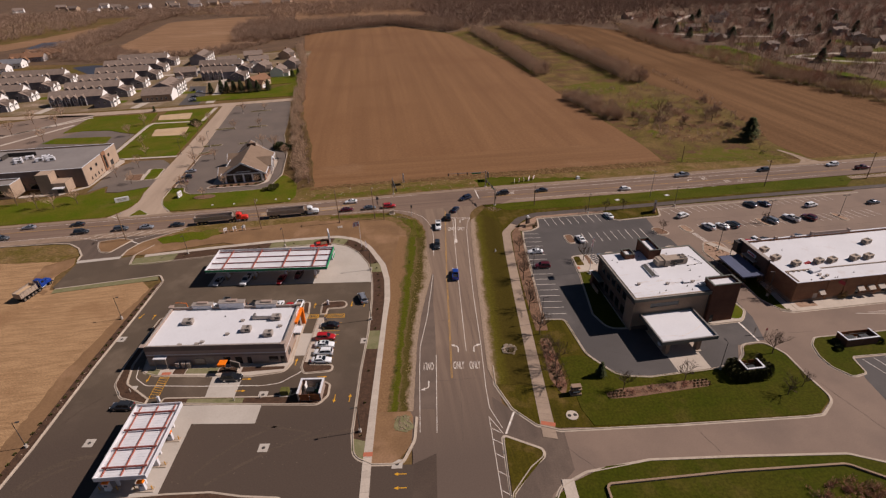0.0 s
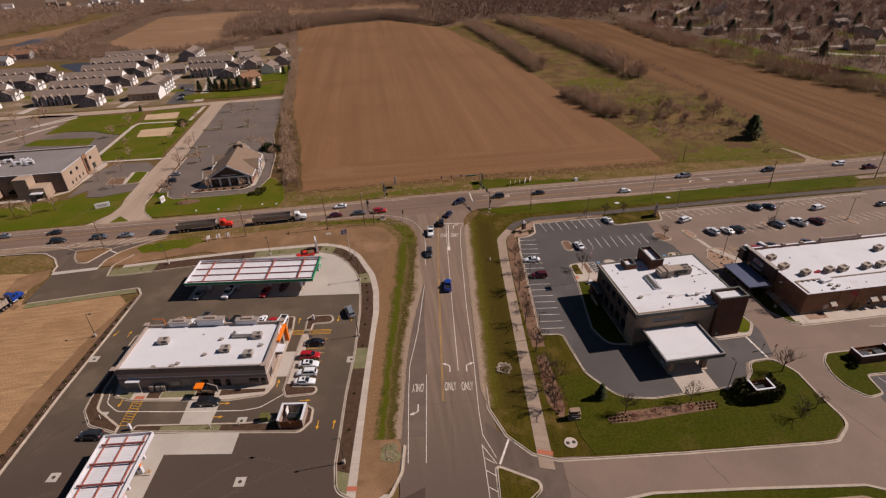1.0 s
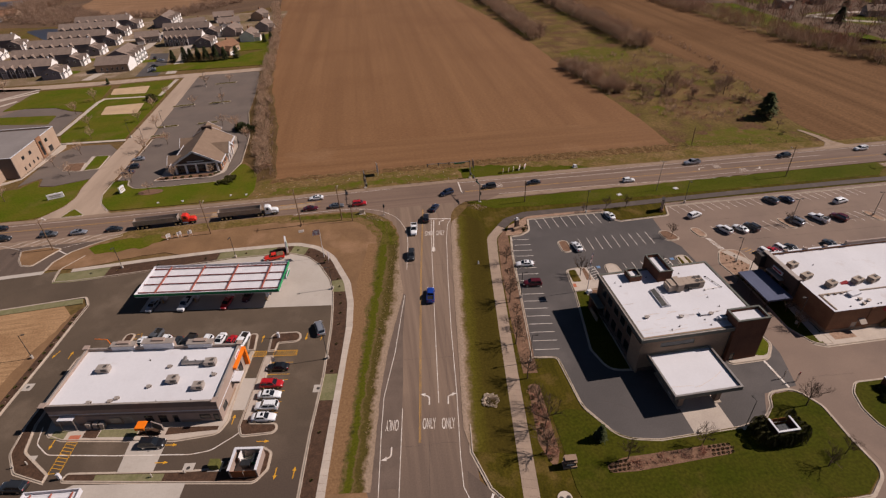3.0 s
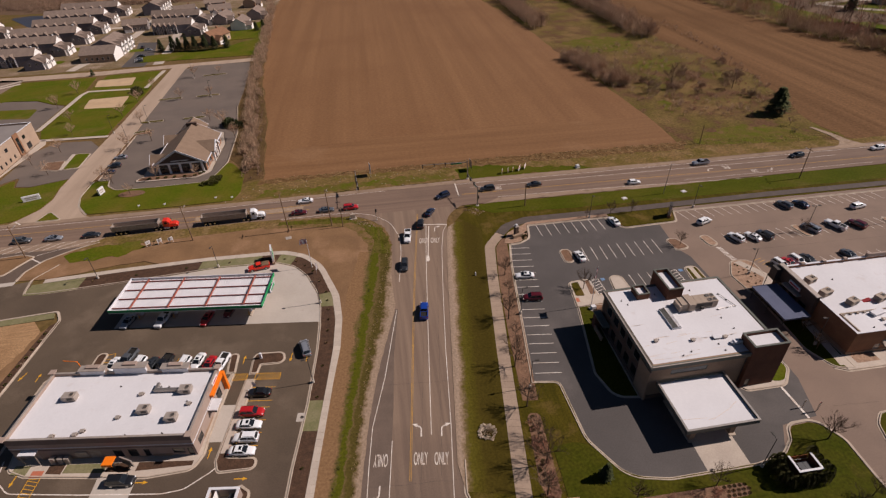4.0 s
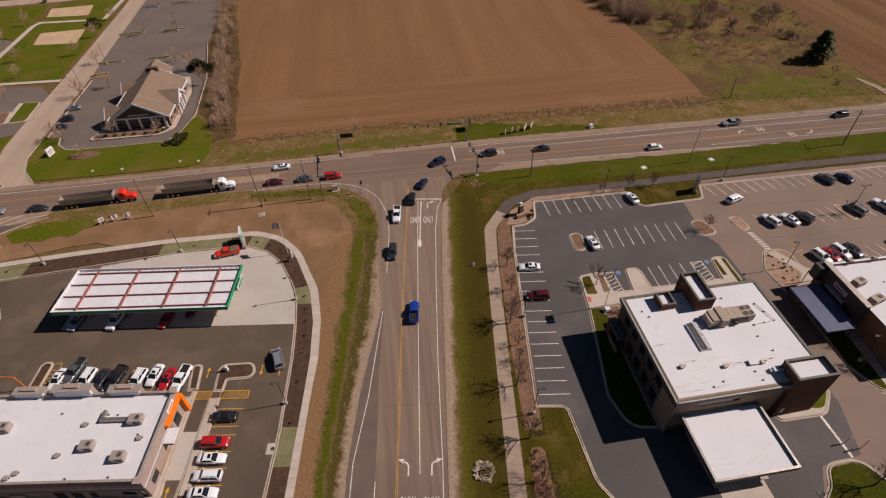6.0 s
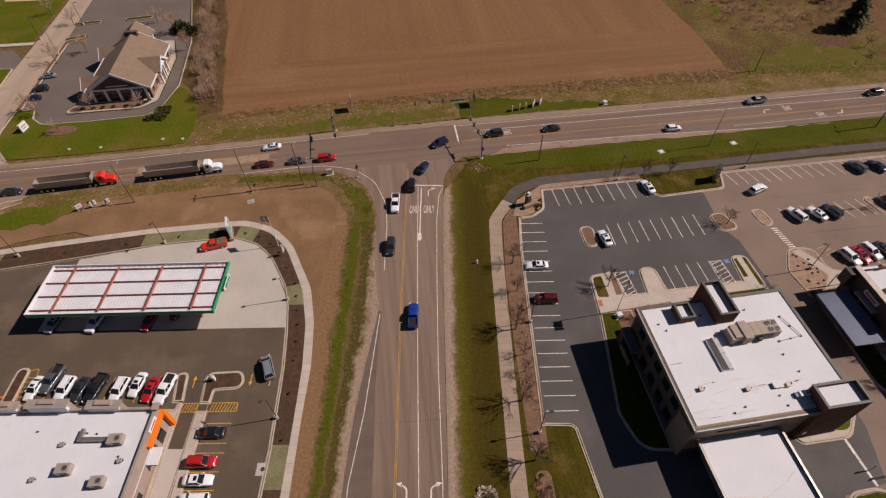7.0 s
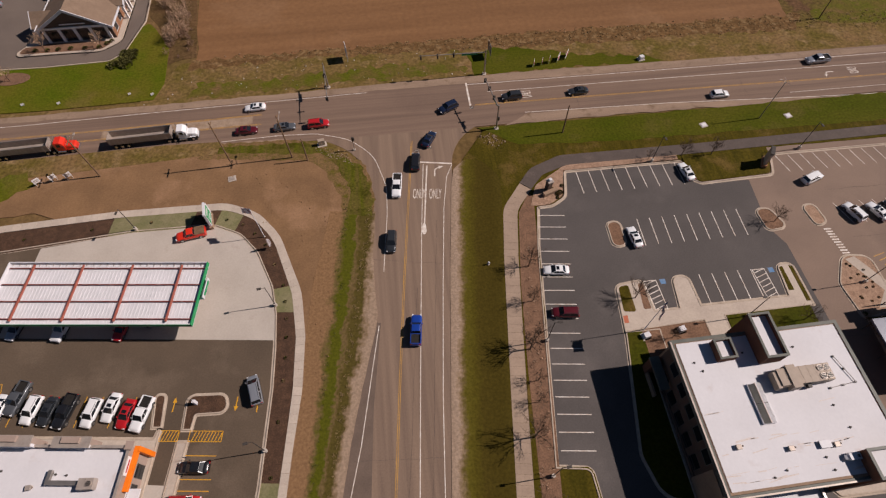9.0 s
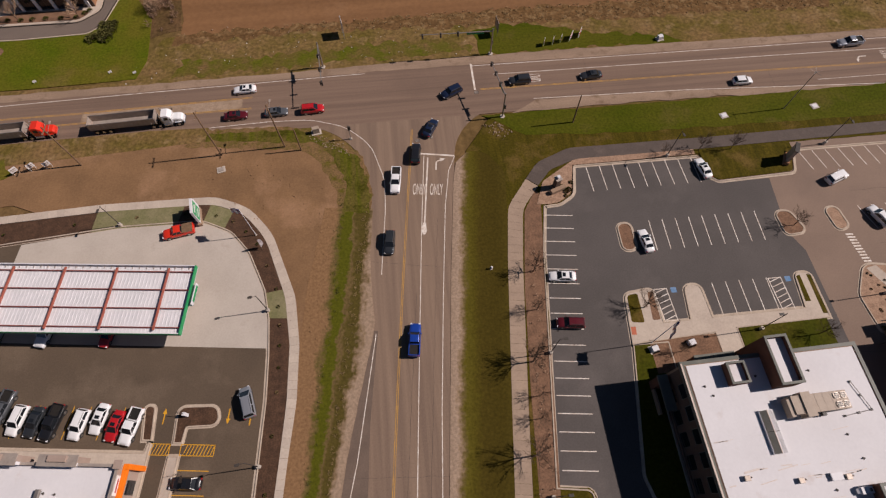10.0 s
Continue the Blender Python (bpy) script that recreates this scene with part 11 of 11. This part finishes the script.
for x, y, yw in ((-56.6, 170.9, 40), (-53.6, 171.6, 40), (-50.6, 171.8, 35)):
    board(x, y, yw, 1.3, 1.1, WHITE_SIGN, "small white sale board on the verge", bar=METAL_GREY)
for i, (x, y) in enumerate(((52.6, 194.9), (54.7, 195.2), (56.6, 195.6), (59.0, 196.2), (61.2, 197.0))):
    board(x, y, 70 if i < 3 else 60, 1.2 if i < 3 else 2.2, 1.3, WHITE_SIGN, "white roadside board facing the traffic", legs=0.3, bar=CLOTH_RED)
board(7.7, 202.6, 100, 2.6, 3.4, WHITE_SIGN, "tall white land sale board at the field's edge", legs=1.0, bar=METAL_GREY)
board(42.4, 199.6, 95, 2.8, 2.6, METAL_GREY, "grey back of a roadside board", legs=1.2)
board(88.0, 89.4, 200, 0.75, 0.75, CLOTH_RED, "red stop sign on a thin post", legs=1.9, t=0.03, name="stop_sign")
board(86.0, 90.6, 200, 0.5, 0.6, METAL_DARK, "small dark sign back on a post", legs=1.6, t=0.03, name="small_sign")
board(-104.5, 206.8, 20, 5.0, 1.8, WHITE_SIGN, "wide white monument sign before the office block", legs=0.1, t=0.5, name="monument_sign", bar=METAL_GREY)
board(-82.4, 206.8, 75, 2.6, 2.2, WHITE_SIGN, "white monument sign on the bank's lawn", legs=0.2, t=0.5, name="monument_sign", bar=METAL_GREY)
for x, y in ((-58.8, 194.9), (-43.1, 196.1), (-37.8, 195.4), (-67, 195.4)):
    board(x, y, 30, 0.7, 0.5, WHITE_SIGN, "tiny white lawn sign", legs=0.2, t=0.03)
for x, y, lb in ((79.1, 194.0, "white electrical box on a slab beside the field"), (106.0, 171.4, "pale cable vault in the grass strip"), (86.1, 170.9, "pale ground vault in the grass strip"), (57.6, 123.8, "white meter box on the grass"), (64.0, 124.2, "small pale utility box"), (-17.0, 167.8, "grey cable vault in the soil")):
    b = thing("utility_box", x, y, 0.05, 12, lb, "utility box", group="utility boxes")
    part("case", boxes((-0.55, 0.55, -0.45, 0.45, 0.08, 0.95 if "vault" not in lb else 0.16), bevel=0.03), METAL_WHITE if "white" in lb or "pale" in lb else METAL_GREY, b)
    part("slab", boxes((-0.8, 0.8, -0.7, 0.7, -0.1, 0.08)), CONCRETE, b)
# price pylon of the station, its face in plain green and white
pyl = thing("price_pylon", -20.0, 157.2, 0.06, 100, "green and white price pylon of the petrol station", "sign")
part("base", boxes((-1.9, 1.9, -0.35, 0.35, 0, 0.7)), STONE_TAN, pyl)
part("body", boxes((-1.6, 1.6, -0.22, 0.22, 0.7, 4.4), bevel=0.03), METAL_WHITE, pyl)
for z0, z1, m in ((1.0, 2.4, GREEN_TRIM), (2.6, 4.0, GREEN_TRIM)):
    for s in (-1, 1):
        part("face_panel", boxes((-1.4, 1.4, min(s * 0.224, s * 0.25), max(s * 0.224, s * 0.25), z0, z1)), m, pyl, "green panel with white price bars")
        part("price_bar", boxes((-0.9, 0.9, min(s * 0.252, s * 0.27), max(s * 0.252, s * 0.27), (z0 + z1) / 2 - 0.15, (z0 + z1) / 2 + 0.2)), WHITE_SIGN, pyl)
part("wing", boxes((1.6, 2.1, -0.18, 0.18, 0.7, 3.4)), METAL_WHITE, pyl)


def cloth(w, h, sag, n=10, m=6, droop=0.35):
    """A sheet of hanging, folded cloth from the origin along x, hanging down."""
    bm = bmesh.new()
    g = [[bm.verts.new((w * i / n * (1 - 0.25 * droop), sag * math.sin(i * 1.1 + j * 0.5), -h * j / m - droop * w * (i / n) ** 1.5)) for i in range(n + 1)] for j in range(m + 1)]
    for j in range(m):
        for i in range(n):
            bm.faces.new((g[j][i], g[j][i + 1], g[j + 1][i + 1], g[j + 1][i]))
    return bm


def flagpole(x, y, h, yaw, label):
    t = thing("flagpole", x, y, 0.1, yaw, label, "flagpole", group="flagpoles")
    part("pole", rod(bmesh.new(), (0, 0, 0), (0, 0, h), 0.08, 0.045, 10), METAL_WHITE, t)
    part("ball", rod(bmesh.new(), (0, 0, h), (0, 0, h + 0.16), 0.09, 0.05, 10), CHROME, t)
    part("base_collar", rod(bmesh.new(), (0, 0, 0), (0, 0, 0.18), 0.2, 0.14, 12), CONCRETE, t)
    fl = part("flag", cloth(2.6, 1.6, 0.12), CLOTH_WHITE, t, "white and red striped flag with a blue corner")
    fl.matrix_basis = pose(0.06, 0, h - 0.15)
    for i in range(5):
        st = part("stripe", cloth(2.6, 0.13, 0.12, m=1), CLOTH_RED, fl)
        st.matrix_basis = pose(0, -0.012, -0.1 - i * 0.32)
        st = part("stripe", cloth(2.6, 0.13, 0.12, m=1), CLOTH_RED, fl)
        st.matrix_basis = pose(0, 0.012, -0.1 - i * 0.32)
    for s in (-0.02, 0.02):
        cn = part("corner_field", cloth(0.6, 0.5, 0.12, n=4, droop=0.2), CLOTH_BLUE, fl)
        cn.matrix_basis = pose(0, s, 0.01)
    return t


flagpole(-9.4, 152.4, 9.2, 150, "white flagpole with a hanging striped flag")
flagpole(57.6, 125.0, 11.6, 240, "tall white flagpole before the bank entrance")


def feather(x, y, yaw, h, material, label):
    t = thing("feather_banner", x, y, 0.06, yaw, label, "banner", group="feather banners")
    part("rod", rod(bmesh.new(), (0, 0, 0), (0.1, 0, h), 0.025, 0.012, 6), STEEL, t)
    bm = bmesh.new()
    prof = [(0.06, 0.9), (0.75, 1.1), (0.82, h * 0.55), (0.7, h * 0.8), (0.35, h * 0.97), (0.1, h)]
    v = [bm.verts.new((a, 0.04 * math.sin(z * 2), z)) for a, z in prof]
    bm.faces.new(v)
    bmesh.ops.solidify(bm, geom=bm.faces[:], thickness=0.015)
    part("banner_cloth", bm, material, t)
    return t


feather(-8.0, 149.2, 60, 3.6, CLOTH_WHITE, "white feather banner in the mulch")
feather(*lp(-20.2, 10.0), 0, 2.4, CLOTH_WHITE, "small white banner near the parking row")
# entrance pier and monuments of the bank
mon = thing("entrance_pier", 47.6, 157.0, 0.1, 20, "tall stone entrance pier with a shelf and lamp", "monument")
part("pier", boxes((-0.5, 0.5, -0.5, 0.5, 0, 3.0), bevel=0.03), STONE_DARK, mon)
part("cap", boxes((-0.65, 0.65, -0.65, 0.65, 3.0, 3.2)), METAL_GREY, mon)
part("shelf", boxes((-1.6, 1.6, -1.3, -0.5, 0, 0.9), bevel=0.03), STONE_TAN, mon)
part("finial", boxes((-0.3, 0.3, -0.3, 0.3, 3.2, 3.7), bevel=0.05), METAL_WHITE, mon)
mon = thing("monument_sign", 36.6, 78.6, 0.05, -4, "stone monument sign with pale caps on the lawn", "sign", "monument signs")
part("plinth", boxes((-1.2, 1.2, -0.7, 0.7, 0, 0.5)), STONE_TAN, mon)
part("body", boxes((-1.0, 1.0, -0.5, 0.5, 0.5, 1.5), bevel=0.02), STONE_DARK, mon)
part("cap", boxes((-1.15, 1.15, -0.65, 0.65, 1.5, 1.7)), STONE_TAN, mon)
part("upper", boxes((-0.9, 0.9, -0.4, 0.4, 1.7, 2.2)), STONE_DARK, mon)
part("upper_cap", boxes((-1.05, 1.05, -0.55, 0.55, 2.2, 2.4)), STONE_TAN, mon)
part("text_bar", boxes((-0.7, 0.7, -0.54, -0.503, 0.85, 1.15)), WHITE_SIGN, mon, "illegible line of lettering")
pyl = thing("shop_pylon", 94.4, 158.6, 0.1, 62, "slate grey pylon sign of the shop row", "sign")
part("base", boxes((-1.3, 1.3, -0.5, 0.5, 0, 0.8)), BRICK_RED, pyl)
part("body", boxes((-1.1, 1.1, -0.3, 0.3, 0.8, 4.0), bevel=0.03), METAL_GREY, pyl)
part("face_panel", boxes((-0.95, 0.95, -0.34, -0.303, 1.1, 3.6)), AWNING_BLUE, pyl)
part("crown", boxes((-1.2, 1.2, -0.4, 0.4, 4.0, 4.2)), METAL_DARK, pyl)
for x, y in ((33.9, 72.9),):
    d = thing("manhole_pad", x, y, 0.04, 0, "round concrete pad with two iron manhole covers", "drain")
    part("pad", rod(bmesh.new(), (0, 0, -0.1), (0, 0, 0.09), 1.25, sides=28), WALKWAY, d)
    for s in (-0.6, 0.6):
        part("cover", rod(bmesh.new(), (s, 0, 0.09), (s, 0, 0.11), 0.38, sides=18), METAL_DARK, d)
for x, y in ((27.6, 70.9), (23.3, 75.2), (18.2, 66.2), (35.6, 182.5), (22.0, 171.0), (24.8, 160.6 + 11), (84.8, 67.4)):
    d = thing("road_drain", x, y, 0.006, 0, "dark iron drain grating in the asphalt", "drain", group="road drains")
    part("frame", boxes((-0.45, 0.45, -0.35, 0.35, 0, 0.02)), METAL_DARK, d)
    for i in range(5):
        part("bar", boxes((-0.38 + i * 0.16, -0.3 + i * 0.16, -0.3, 0.3, 0.02, 0.028)), METAL_GREY, d)
hy_ = thing("fire_hydrant", 32.8, 141.2, 0.05, 0, "pale fire hydrant on the verge", "fire hydrant")
part("barrel", rod(bmesh.new(), (0, 0, 0), (0, 0, 0.75), 0.16, 0.14, 12), METAL_WHITE, hy_)
part("bonnet", rod(bmesh.new(), (0, 0, 0.75), (0, 0, 0.98), 0.2, 0.08, 12), METAL_WHITE, hy_)
part("outlet", rod(bmesh.new(), (-0.3, 0, 0.5), (0.3, 0, 0.5), 0.09, sides=10), METAL_GREY, hy_)
part("flange", rod(bmesh.new(), (0, 0, 0), (0, 0, 0.08), 0.26, sides=14), METAL_GREY, hy_)
# drive-through ordering post and clearance bars
mb = lthing("order_canopy", -40.2, -6.8, 0.13, 0, "bright orange canopy over a drive-through ordering post", "canopy")
part("post", boxes((-0.12, 0.12, -0.12, 0.12, 0, 2.6)), METAL_DARK, mb)
part("canopy_top", boxes((-0.9, 0.9, -1.1, 0.6, 2.6, 2.85), bevel=0.03), ORANGE, mb)
part("canopy_lip", boxes((-0.9, 0.9, -1.16, -1.08, 2.2, 2.85)), ORANGE, mb)
part("speaker_box", boxes((-0.3, 0.3, -0.3, -0.12, 0.9, 1.7), bevel=0.02), BLACK_PLASTIC, mb)
bd = lthing("menu_board", -37.6, -6.6, 0.13, -20, "dark drive-through menu board", "sign")
part("panel", boxes((-1.3, 1.3, -0.12, 0.12, 0.8, 2.6), bevel=0.03), METAL_GREY, bd)
part("face", boxes((-1.15, 1.15, -0.14, -0.123, 0.95, 2.45)), BLACK_PLASTIC, bd)
part("post", boxes((-0.1, 0.1, -0.1, 0.1, 0, 0.8)), METAL_DARK, bd)
cb = lthing("clearance_bar", -57.2, 15.6, 0.13, 0, "orange-red clearance bar on a bent post", "clearance bar")
part("post", rod(bmesh.new(), (0, 0, 0), (-0.8, 0.3, 3.6), 0.08), ORANGE, cb)
part("arm", rod(bmesh.new(), (-0.8, 0.3, 3.6), (-3.8, 0.6, 3.6), 0.08), ORANGE, cb)
# air and vacuum posts in the hook island
for u, v in ((-20.9, 18.6), (-51.5, -15.9)):
    a = lthing("service_post", u, v, 0.13, 0, "small grey service post with a hose", "service post", group="service posts")
    part("case", boxes((-0.25, 0.25, -0.25, 0.25, 0, 1.4), bevel=0.04), METAL_WHITE, a)
    part("hose_arm", rod(bmesh.new(), (0, 0, 1.4), (-1.2, 0.2, 1.9), 0.04), METAL_DARK, a)

# ---- stones, litter and small marks ----


def stones(name, poly, count, r0, r1, seed, material, label):
    """Loose stones lying over a patch of ground."""
    rng = random.Random(seed)
    bm = bmesh.new()
    for x, y, _ in scatter(poly, count, 0, 1, seed):
        r = rng.uniform(r0, r1)
        n = bmesh.ops.create_icosphere(bm, subdivisions=1, radius=r, matrix=pose(x, y, 0.05 + r * 0.3, rng.uniform(0, 90), rng.uniform(0, 90), rng.uniform(0, 90)) @ Matrix.Diagonal((1, rng.uniform(0.6, 1), rng.uniform(0.4, 0.8), 1)))
        for v in n["verts"]:
            v.co += Vector((rng.uniform(-1, 1), rng.uniform(-1, 1), rng.uniform(-1, 1))) * r * 0.2
    return tagged(part(name, bm, material), label, "stones", kind="stuff")


stones("riprap_stones", [lp(0.6, -21.8), lp(3.2, -21.6), lp(4.2, -24.6), lp(3.2, -26.0), lp(1.0, -25.4)], 90, 0.07, 0.2, 1, GRAVEL, "pale broken riprap stones")
stones("rubble", [(-0.6, 175.6), (6.6, 172.6), (8.4, 168.6), (4.6, 170.4), (0.2, 173.4)], 120, 0.05, 0.17, 2, GRAVEL, "pale rubble at the road corner")
stones("rubble", [(35.6, 173.8), (38.4, 174.2), (41.8, 171.2), (39.2, 169.4), (36.8, 171.4)], 70, 0.08, 0.26, 3, GRAVEL, "pale broken concrete at the road corner")
stones("field_stones", [(-30, 200), (36, 202), (120, 199), (120, 206), (40, 208), (-30, 208)], 60, 0.06, 0.18, 4, GRAVEL, "scattered pale stones along the field's edge")
stones("roadside_litter", [(-40, 192), (36, 193.5), (36, 203), (-36, 203)], 60, 0.05, 0.16, 5, WHITE_SIGN, "scattered pale litter on the verge")
stones("clods", [lp(-30, 61), lp(-9, 50), lp(-3, 30), lp(-2, 0), lp(0, 20), lp(-1, 60), lp(-20, 72)], 140, 0.05, 0.16, 6, SOIL, "small clods on bare soil")
stones("mulch_litter", [lp(-73.5, -30), lp(-72.4, -30), lp(-73.0, 30), lp(-74.3, 30)], 60, 0.08, 0.2, 7, GRAVEL, "pale stones in the dark mulch")


def crack(pts, width=0.05, z=0.012, seed=1, material=None, label="dark sealed crack in the asphalt"):
    rng = random.Random(seed)
    out = []
    for a, b in zip(pts, pts[1:]):
        a, b = Vector(a), Vector(b)
        k = max(2, int((b - a).length / 1.5))
        out += [tuple(a + (b - a) * (i / k) + Vector((rng.uniform(-0.12, 0.12), rng.uniform(-0.12, 0.12)))) for i in range(k)]
    out.append(tuple(pts[-1]))
    return line(out, width, z, material or PATH, "sealed_crack", label, lift=0.003)


DUST = mat("dusty_wheel_track", (0.092, 0.071, 0.055), (0.078, 0.060, 0.047), big=0.3, fine=3, grain=0.3, rough=0.9)
for i, (pts, w) in enumerate((([(-72.9, 71.0), (-71.2, 73.3), (-68.8, 75.7), (-64.7, 77.3), (-59.2, 77.6)], 0.35), ([(-71.9, 70.4), (-70.0, 72.6), (-67.6, 74.4), (-63.6, 75.8)], 0.22), ([(-71.5, 87.1), (-69.2, 90.8), (-65.9, 94.0)], 0.2),
                              ([(-41.1, 69.3), (-37.6, 73.2), (-32.3, 77.1), (-25.9, 79.9)], 0.18), ([(-37.8, 67.4), (-32.4, 70.7), (-26.4, 73.8), (-19.1, 76.9)], 0.2), ([(-41.0, 84.0), (-35.1, 82.8), (-28.4, 79.9), (-20.1, 77.1)], 0.16), ([(-20, 75.2), (-12, 76.4), (-4, 75.0)], 0.2))):
    line(rnd(*[(*p, 6) for p in pts], closed=False), w * 3, 0.0095, DUST, "wheel_track", "pale dusty wheel track on the dark asphalt", lift=0.002)
for k, (x, y, r) in enumerate(((50.0, 156.2, 1.1), (50.8, 157.8, 0.8), (49.2, 154.9, 0.7))):
    shrub(x, y, r, LEAF_OLIVE, 60 + k, "dark green shrub beside the stone pier", z=0.1, group="pier shrubs")
stones("asphalt_specks", [(-70, 68), (-58, 76), (-40, 84), (-20, 79), (-6, 76), (-6, 66), (-24, 66), (-40, 68)], 110, 0.02, 0.07, 8, GRAVEL, "pale specks of grit on the dark forecourt")
for i, pts in enumerate(([lp(5, 10), lp(20.5, 10.6)], [lp(4.8, -12), lp(20.5, -11)], [lp(5, 46), lp(19.5, 45)], [lp(14.3, -30), lp(14.3, 40)], [lp(17.9, -10), lp(17.6, 55)], [(60, 178.5), (60.6, 191)], [(100, 178), (100.4, 190.8)], [(-30, 178.6), (-30.4, 189)], [(30, 66), (34, 60)], [(57, 66), (58.4, 60)], [(92, 90), (101, 89.4)], [(90.6, 120), (96, 119.6)], [(91, 104), (96.6, 104.2)], [(89.5, 74), (94, 55)], [(104, 139), (180, 137.6)], [(104, 150.6), (180, 149.4)], [(47, 92), (60, 84)])):
    crack(pts, 0.035, 0.012 if i < 8 else 0.006, i)
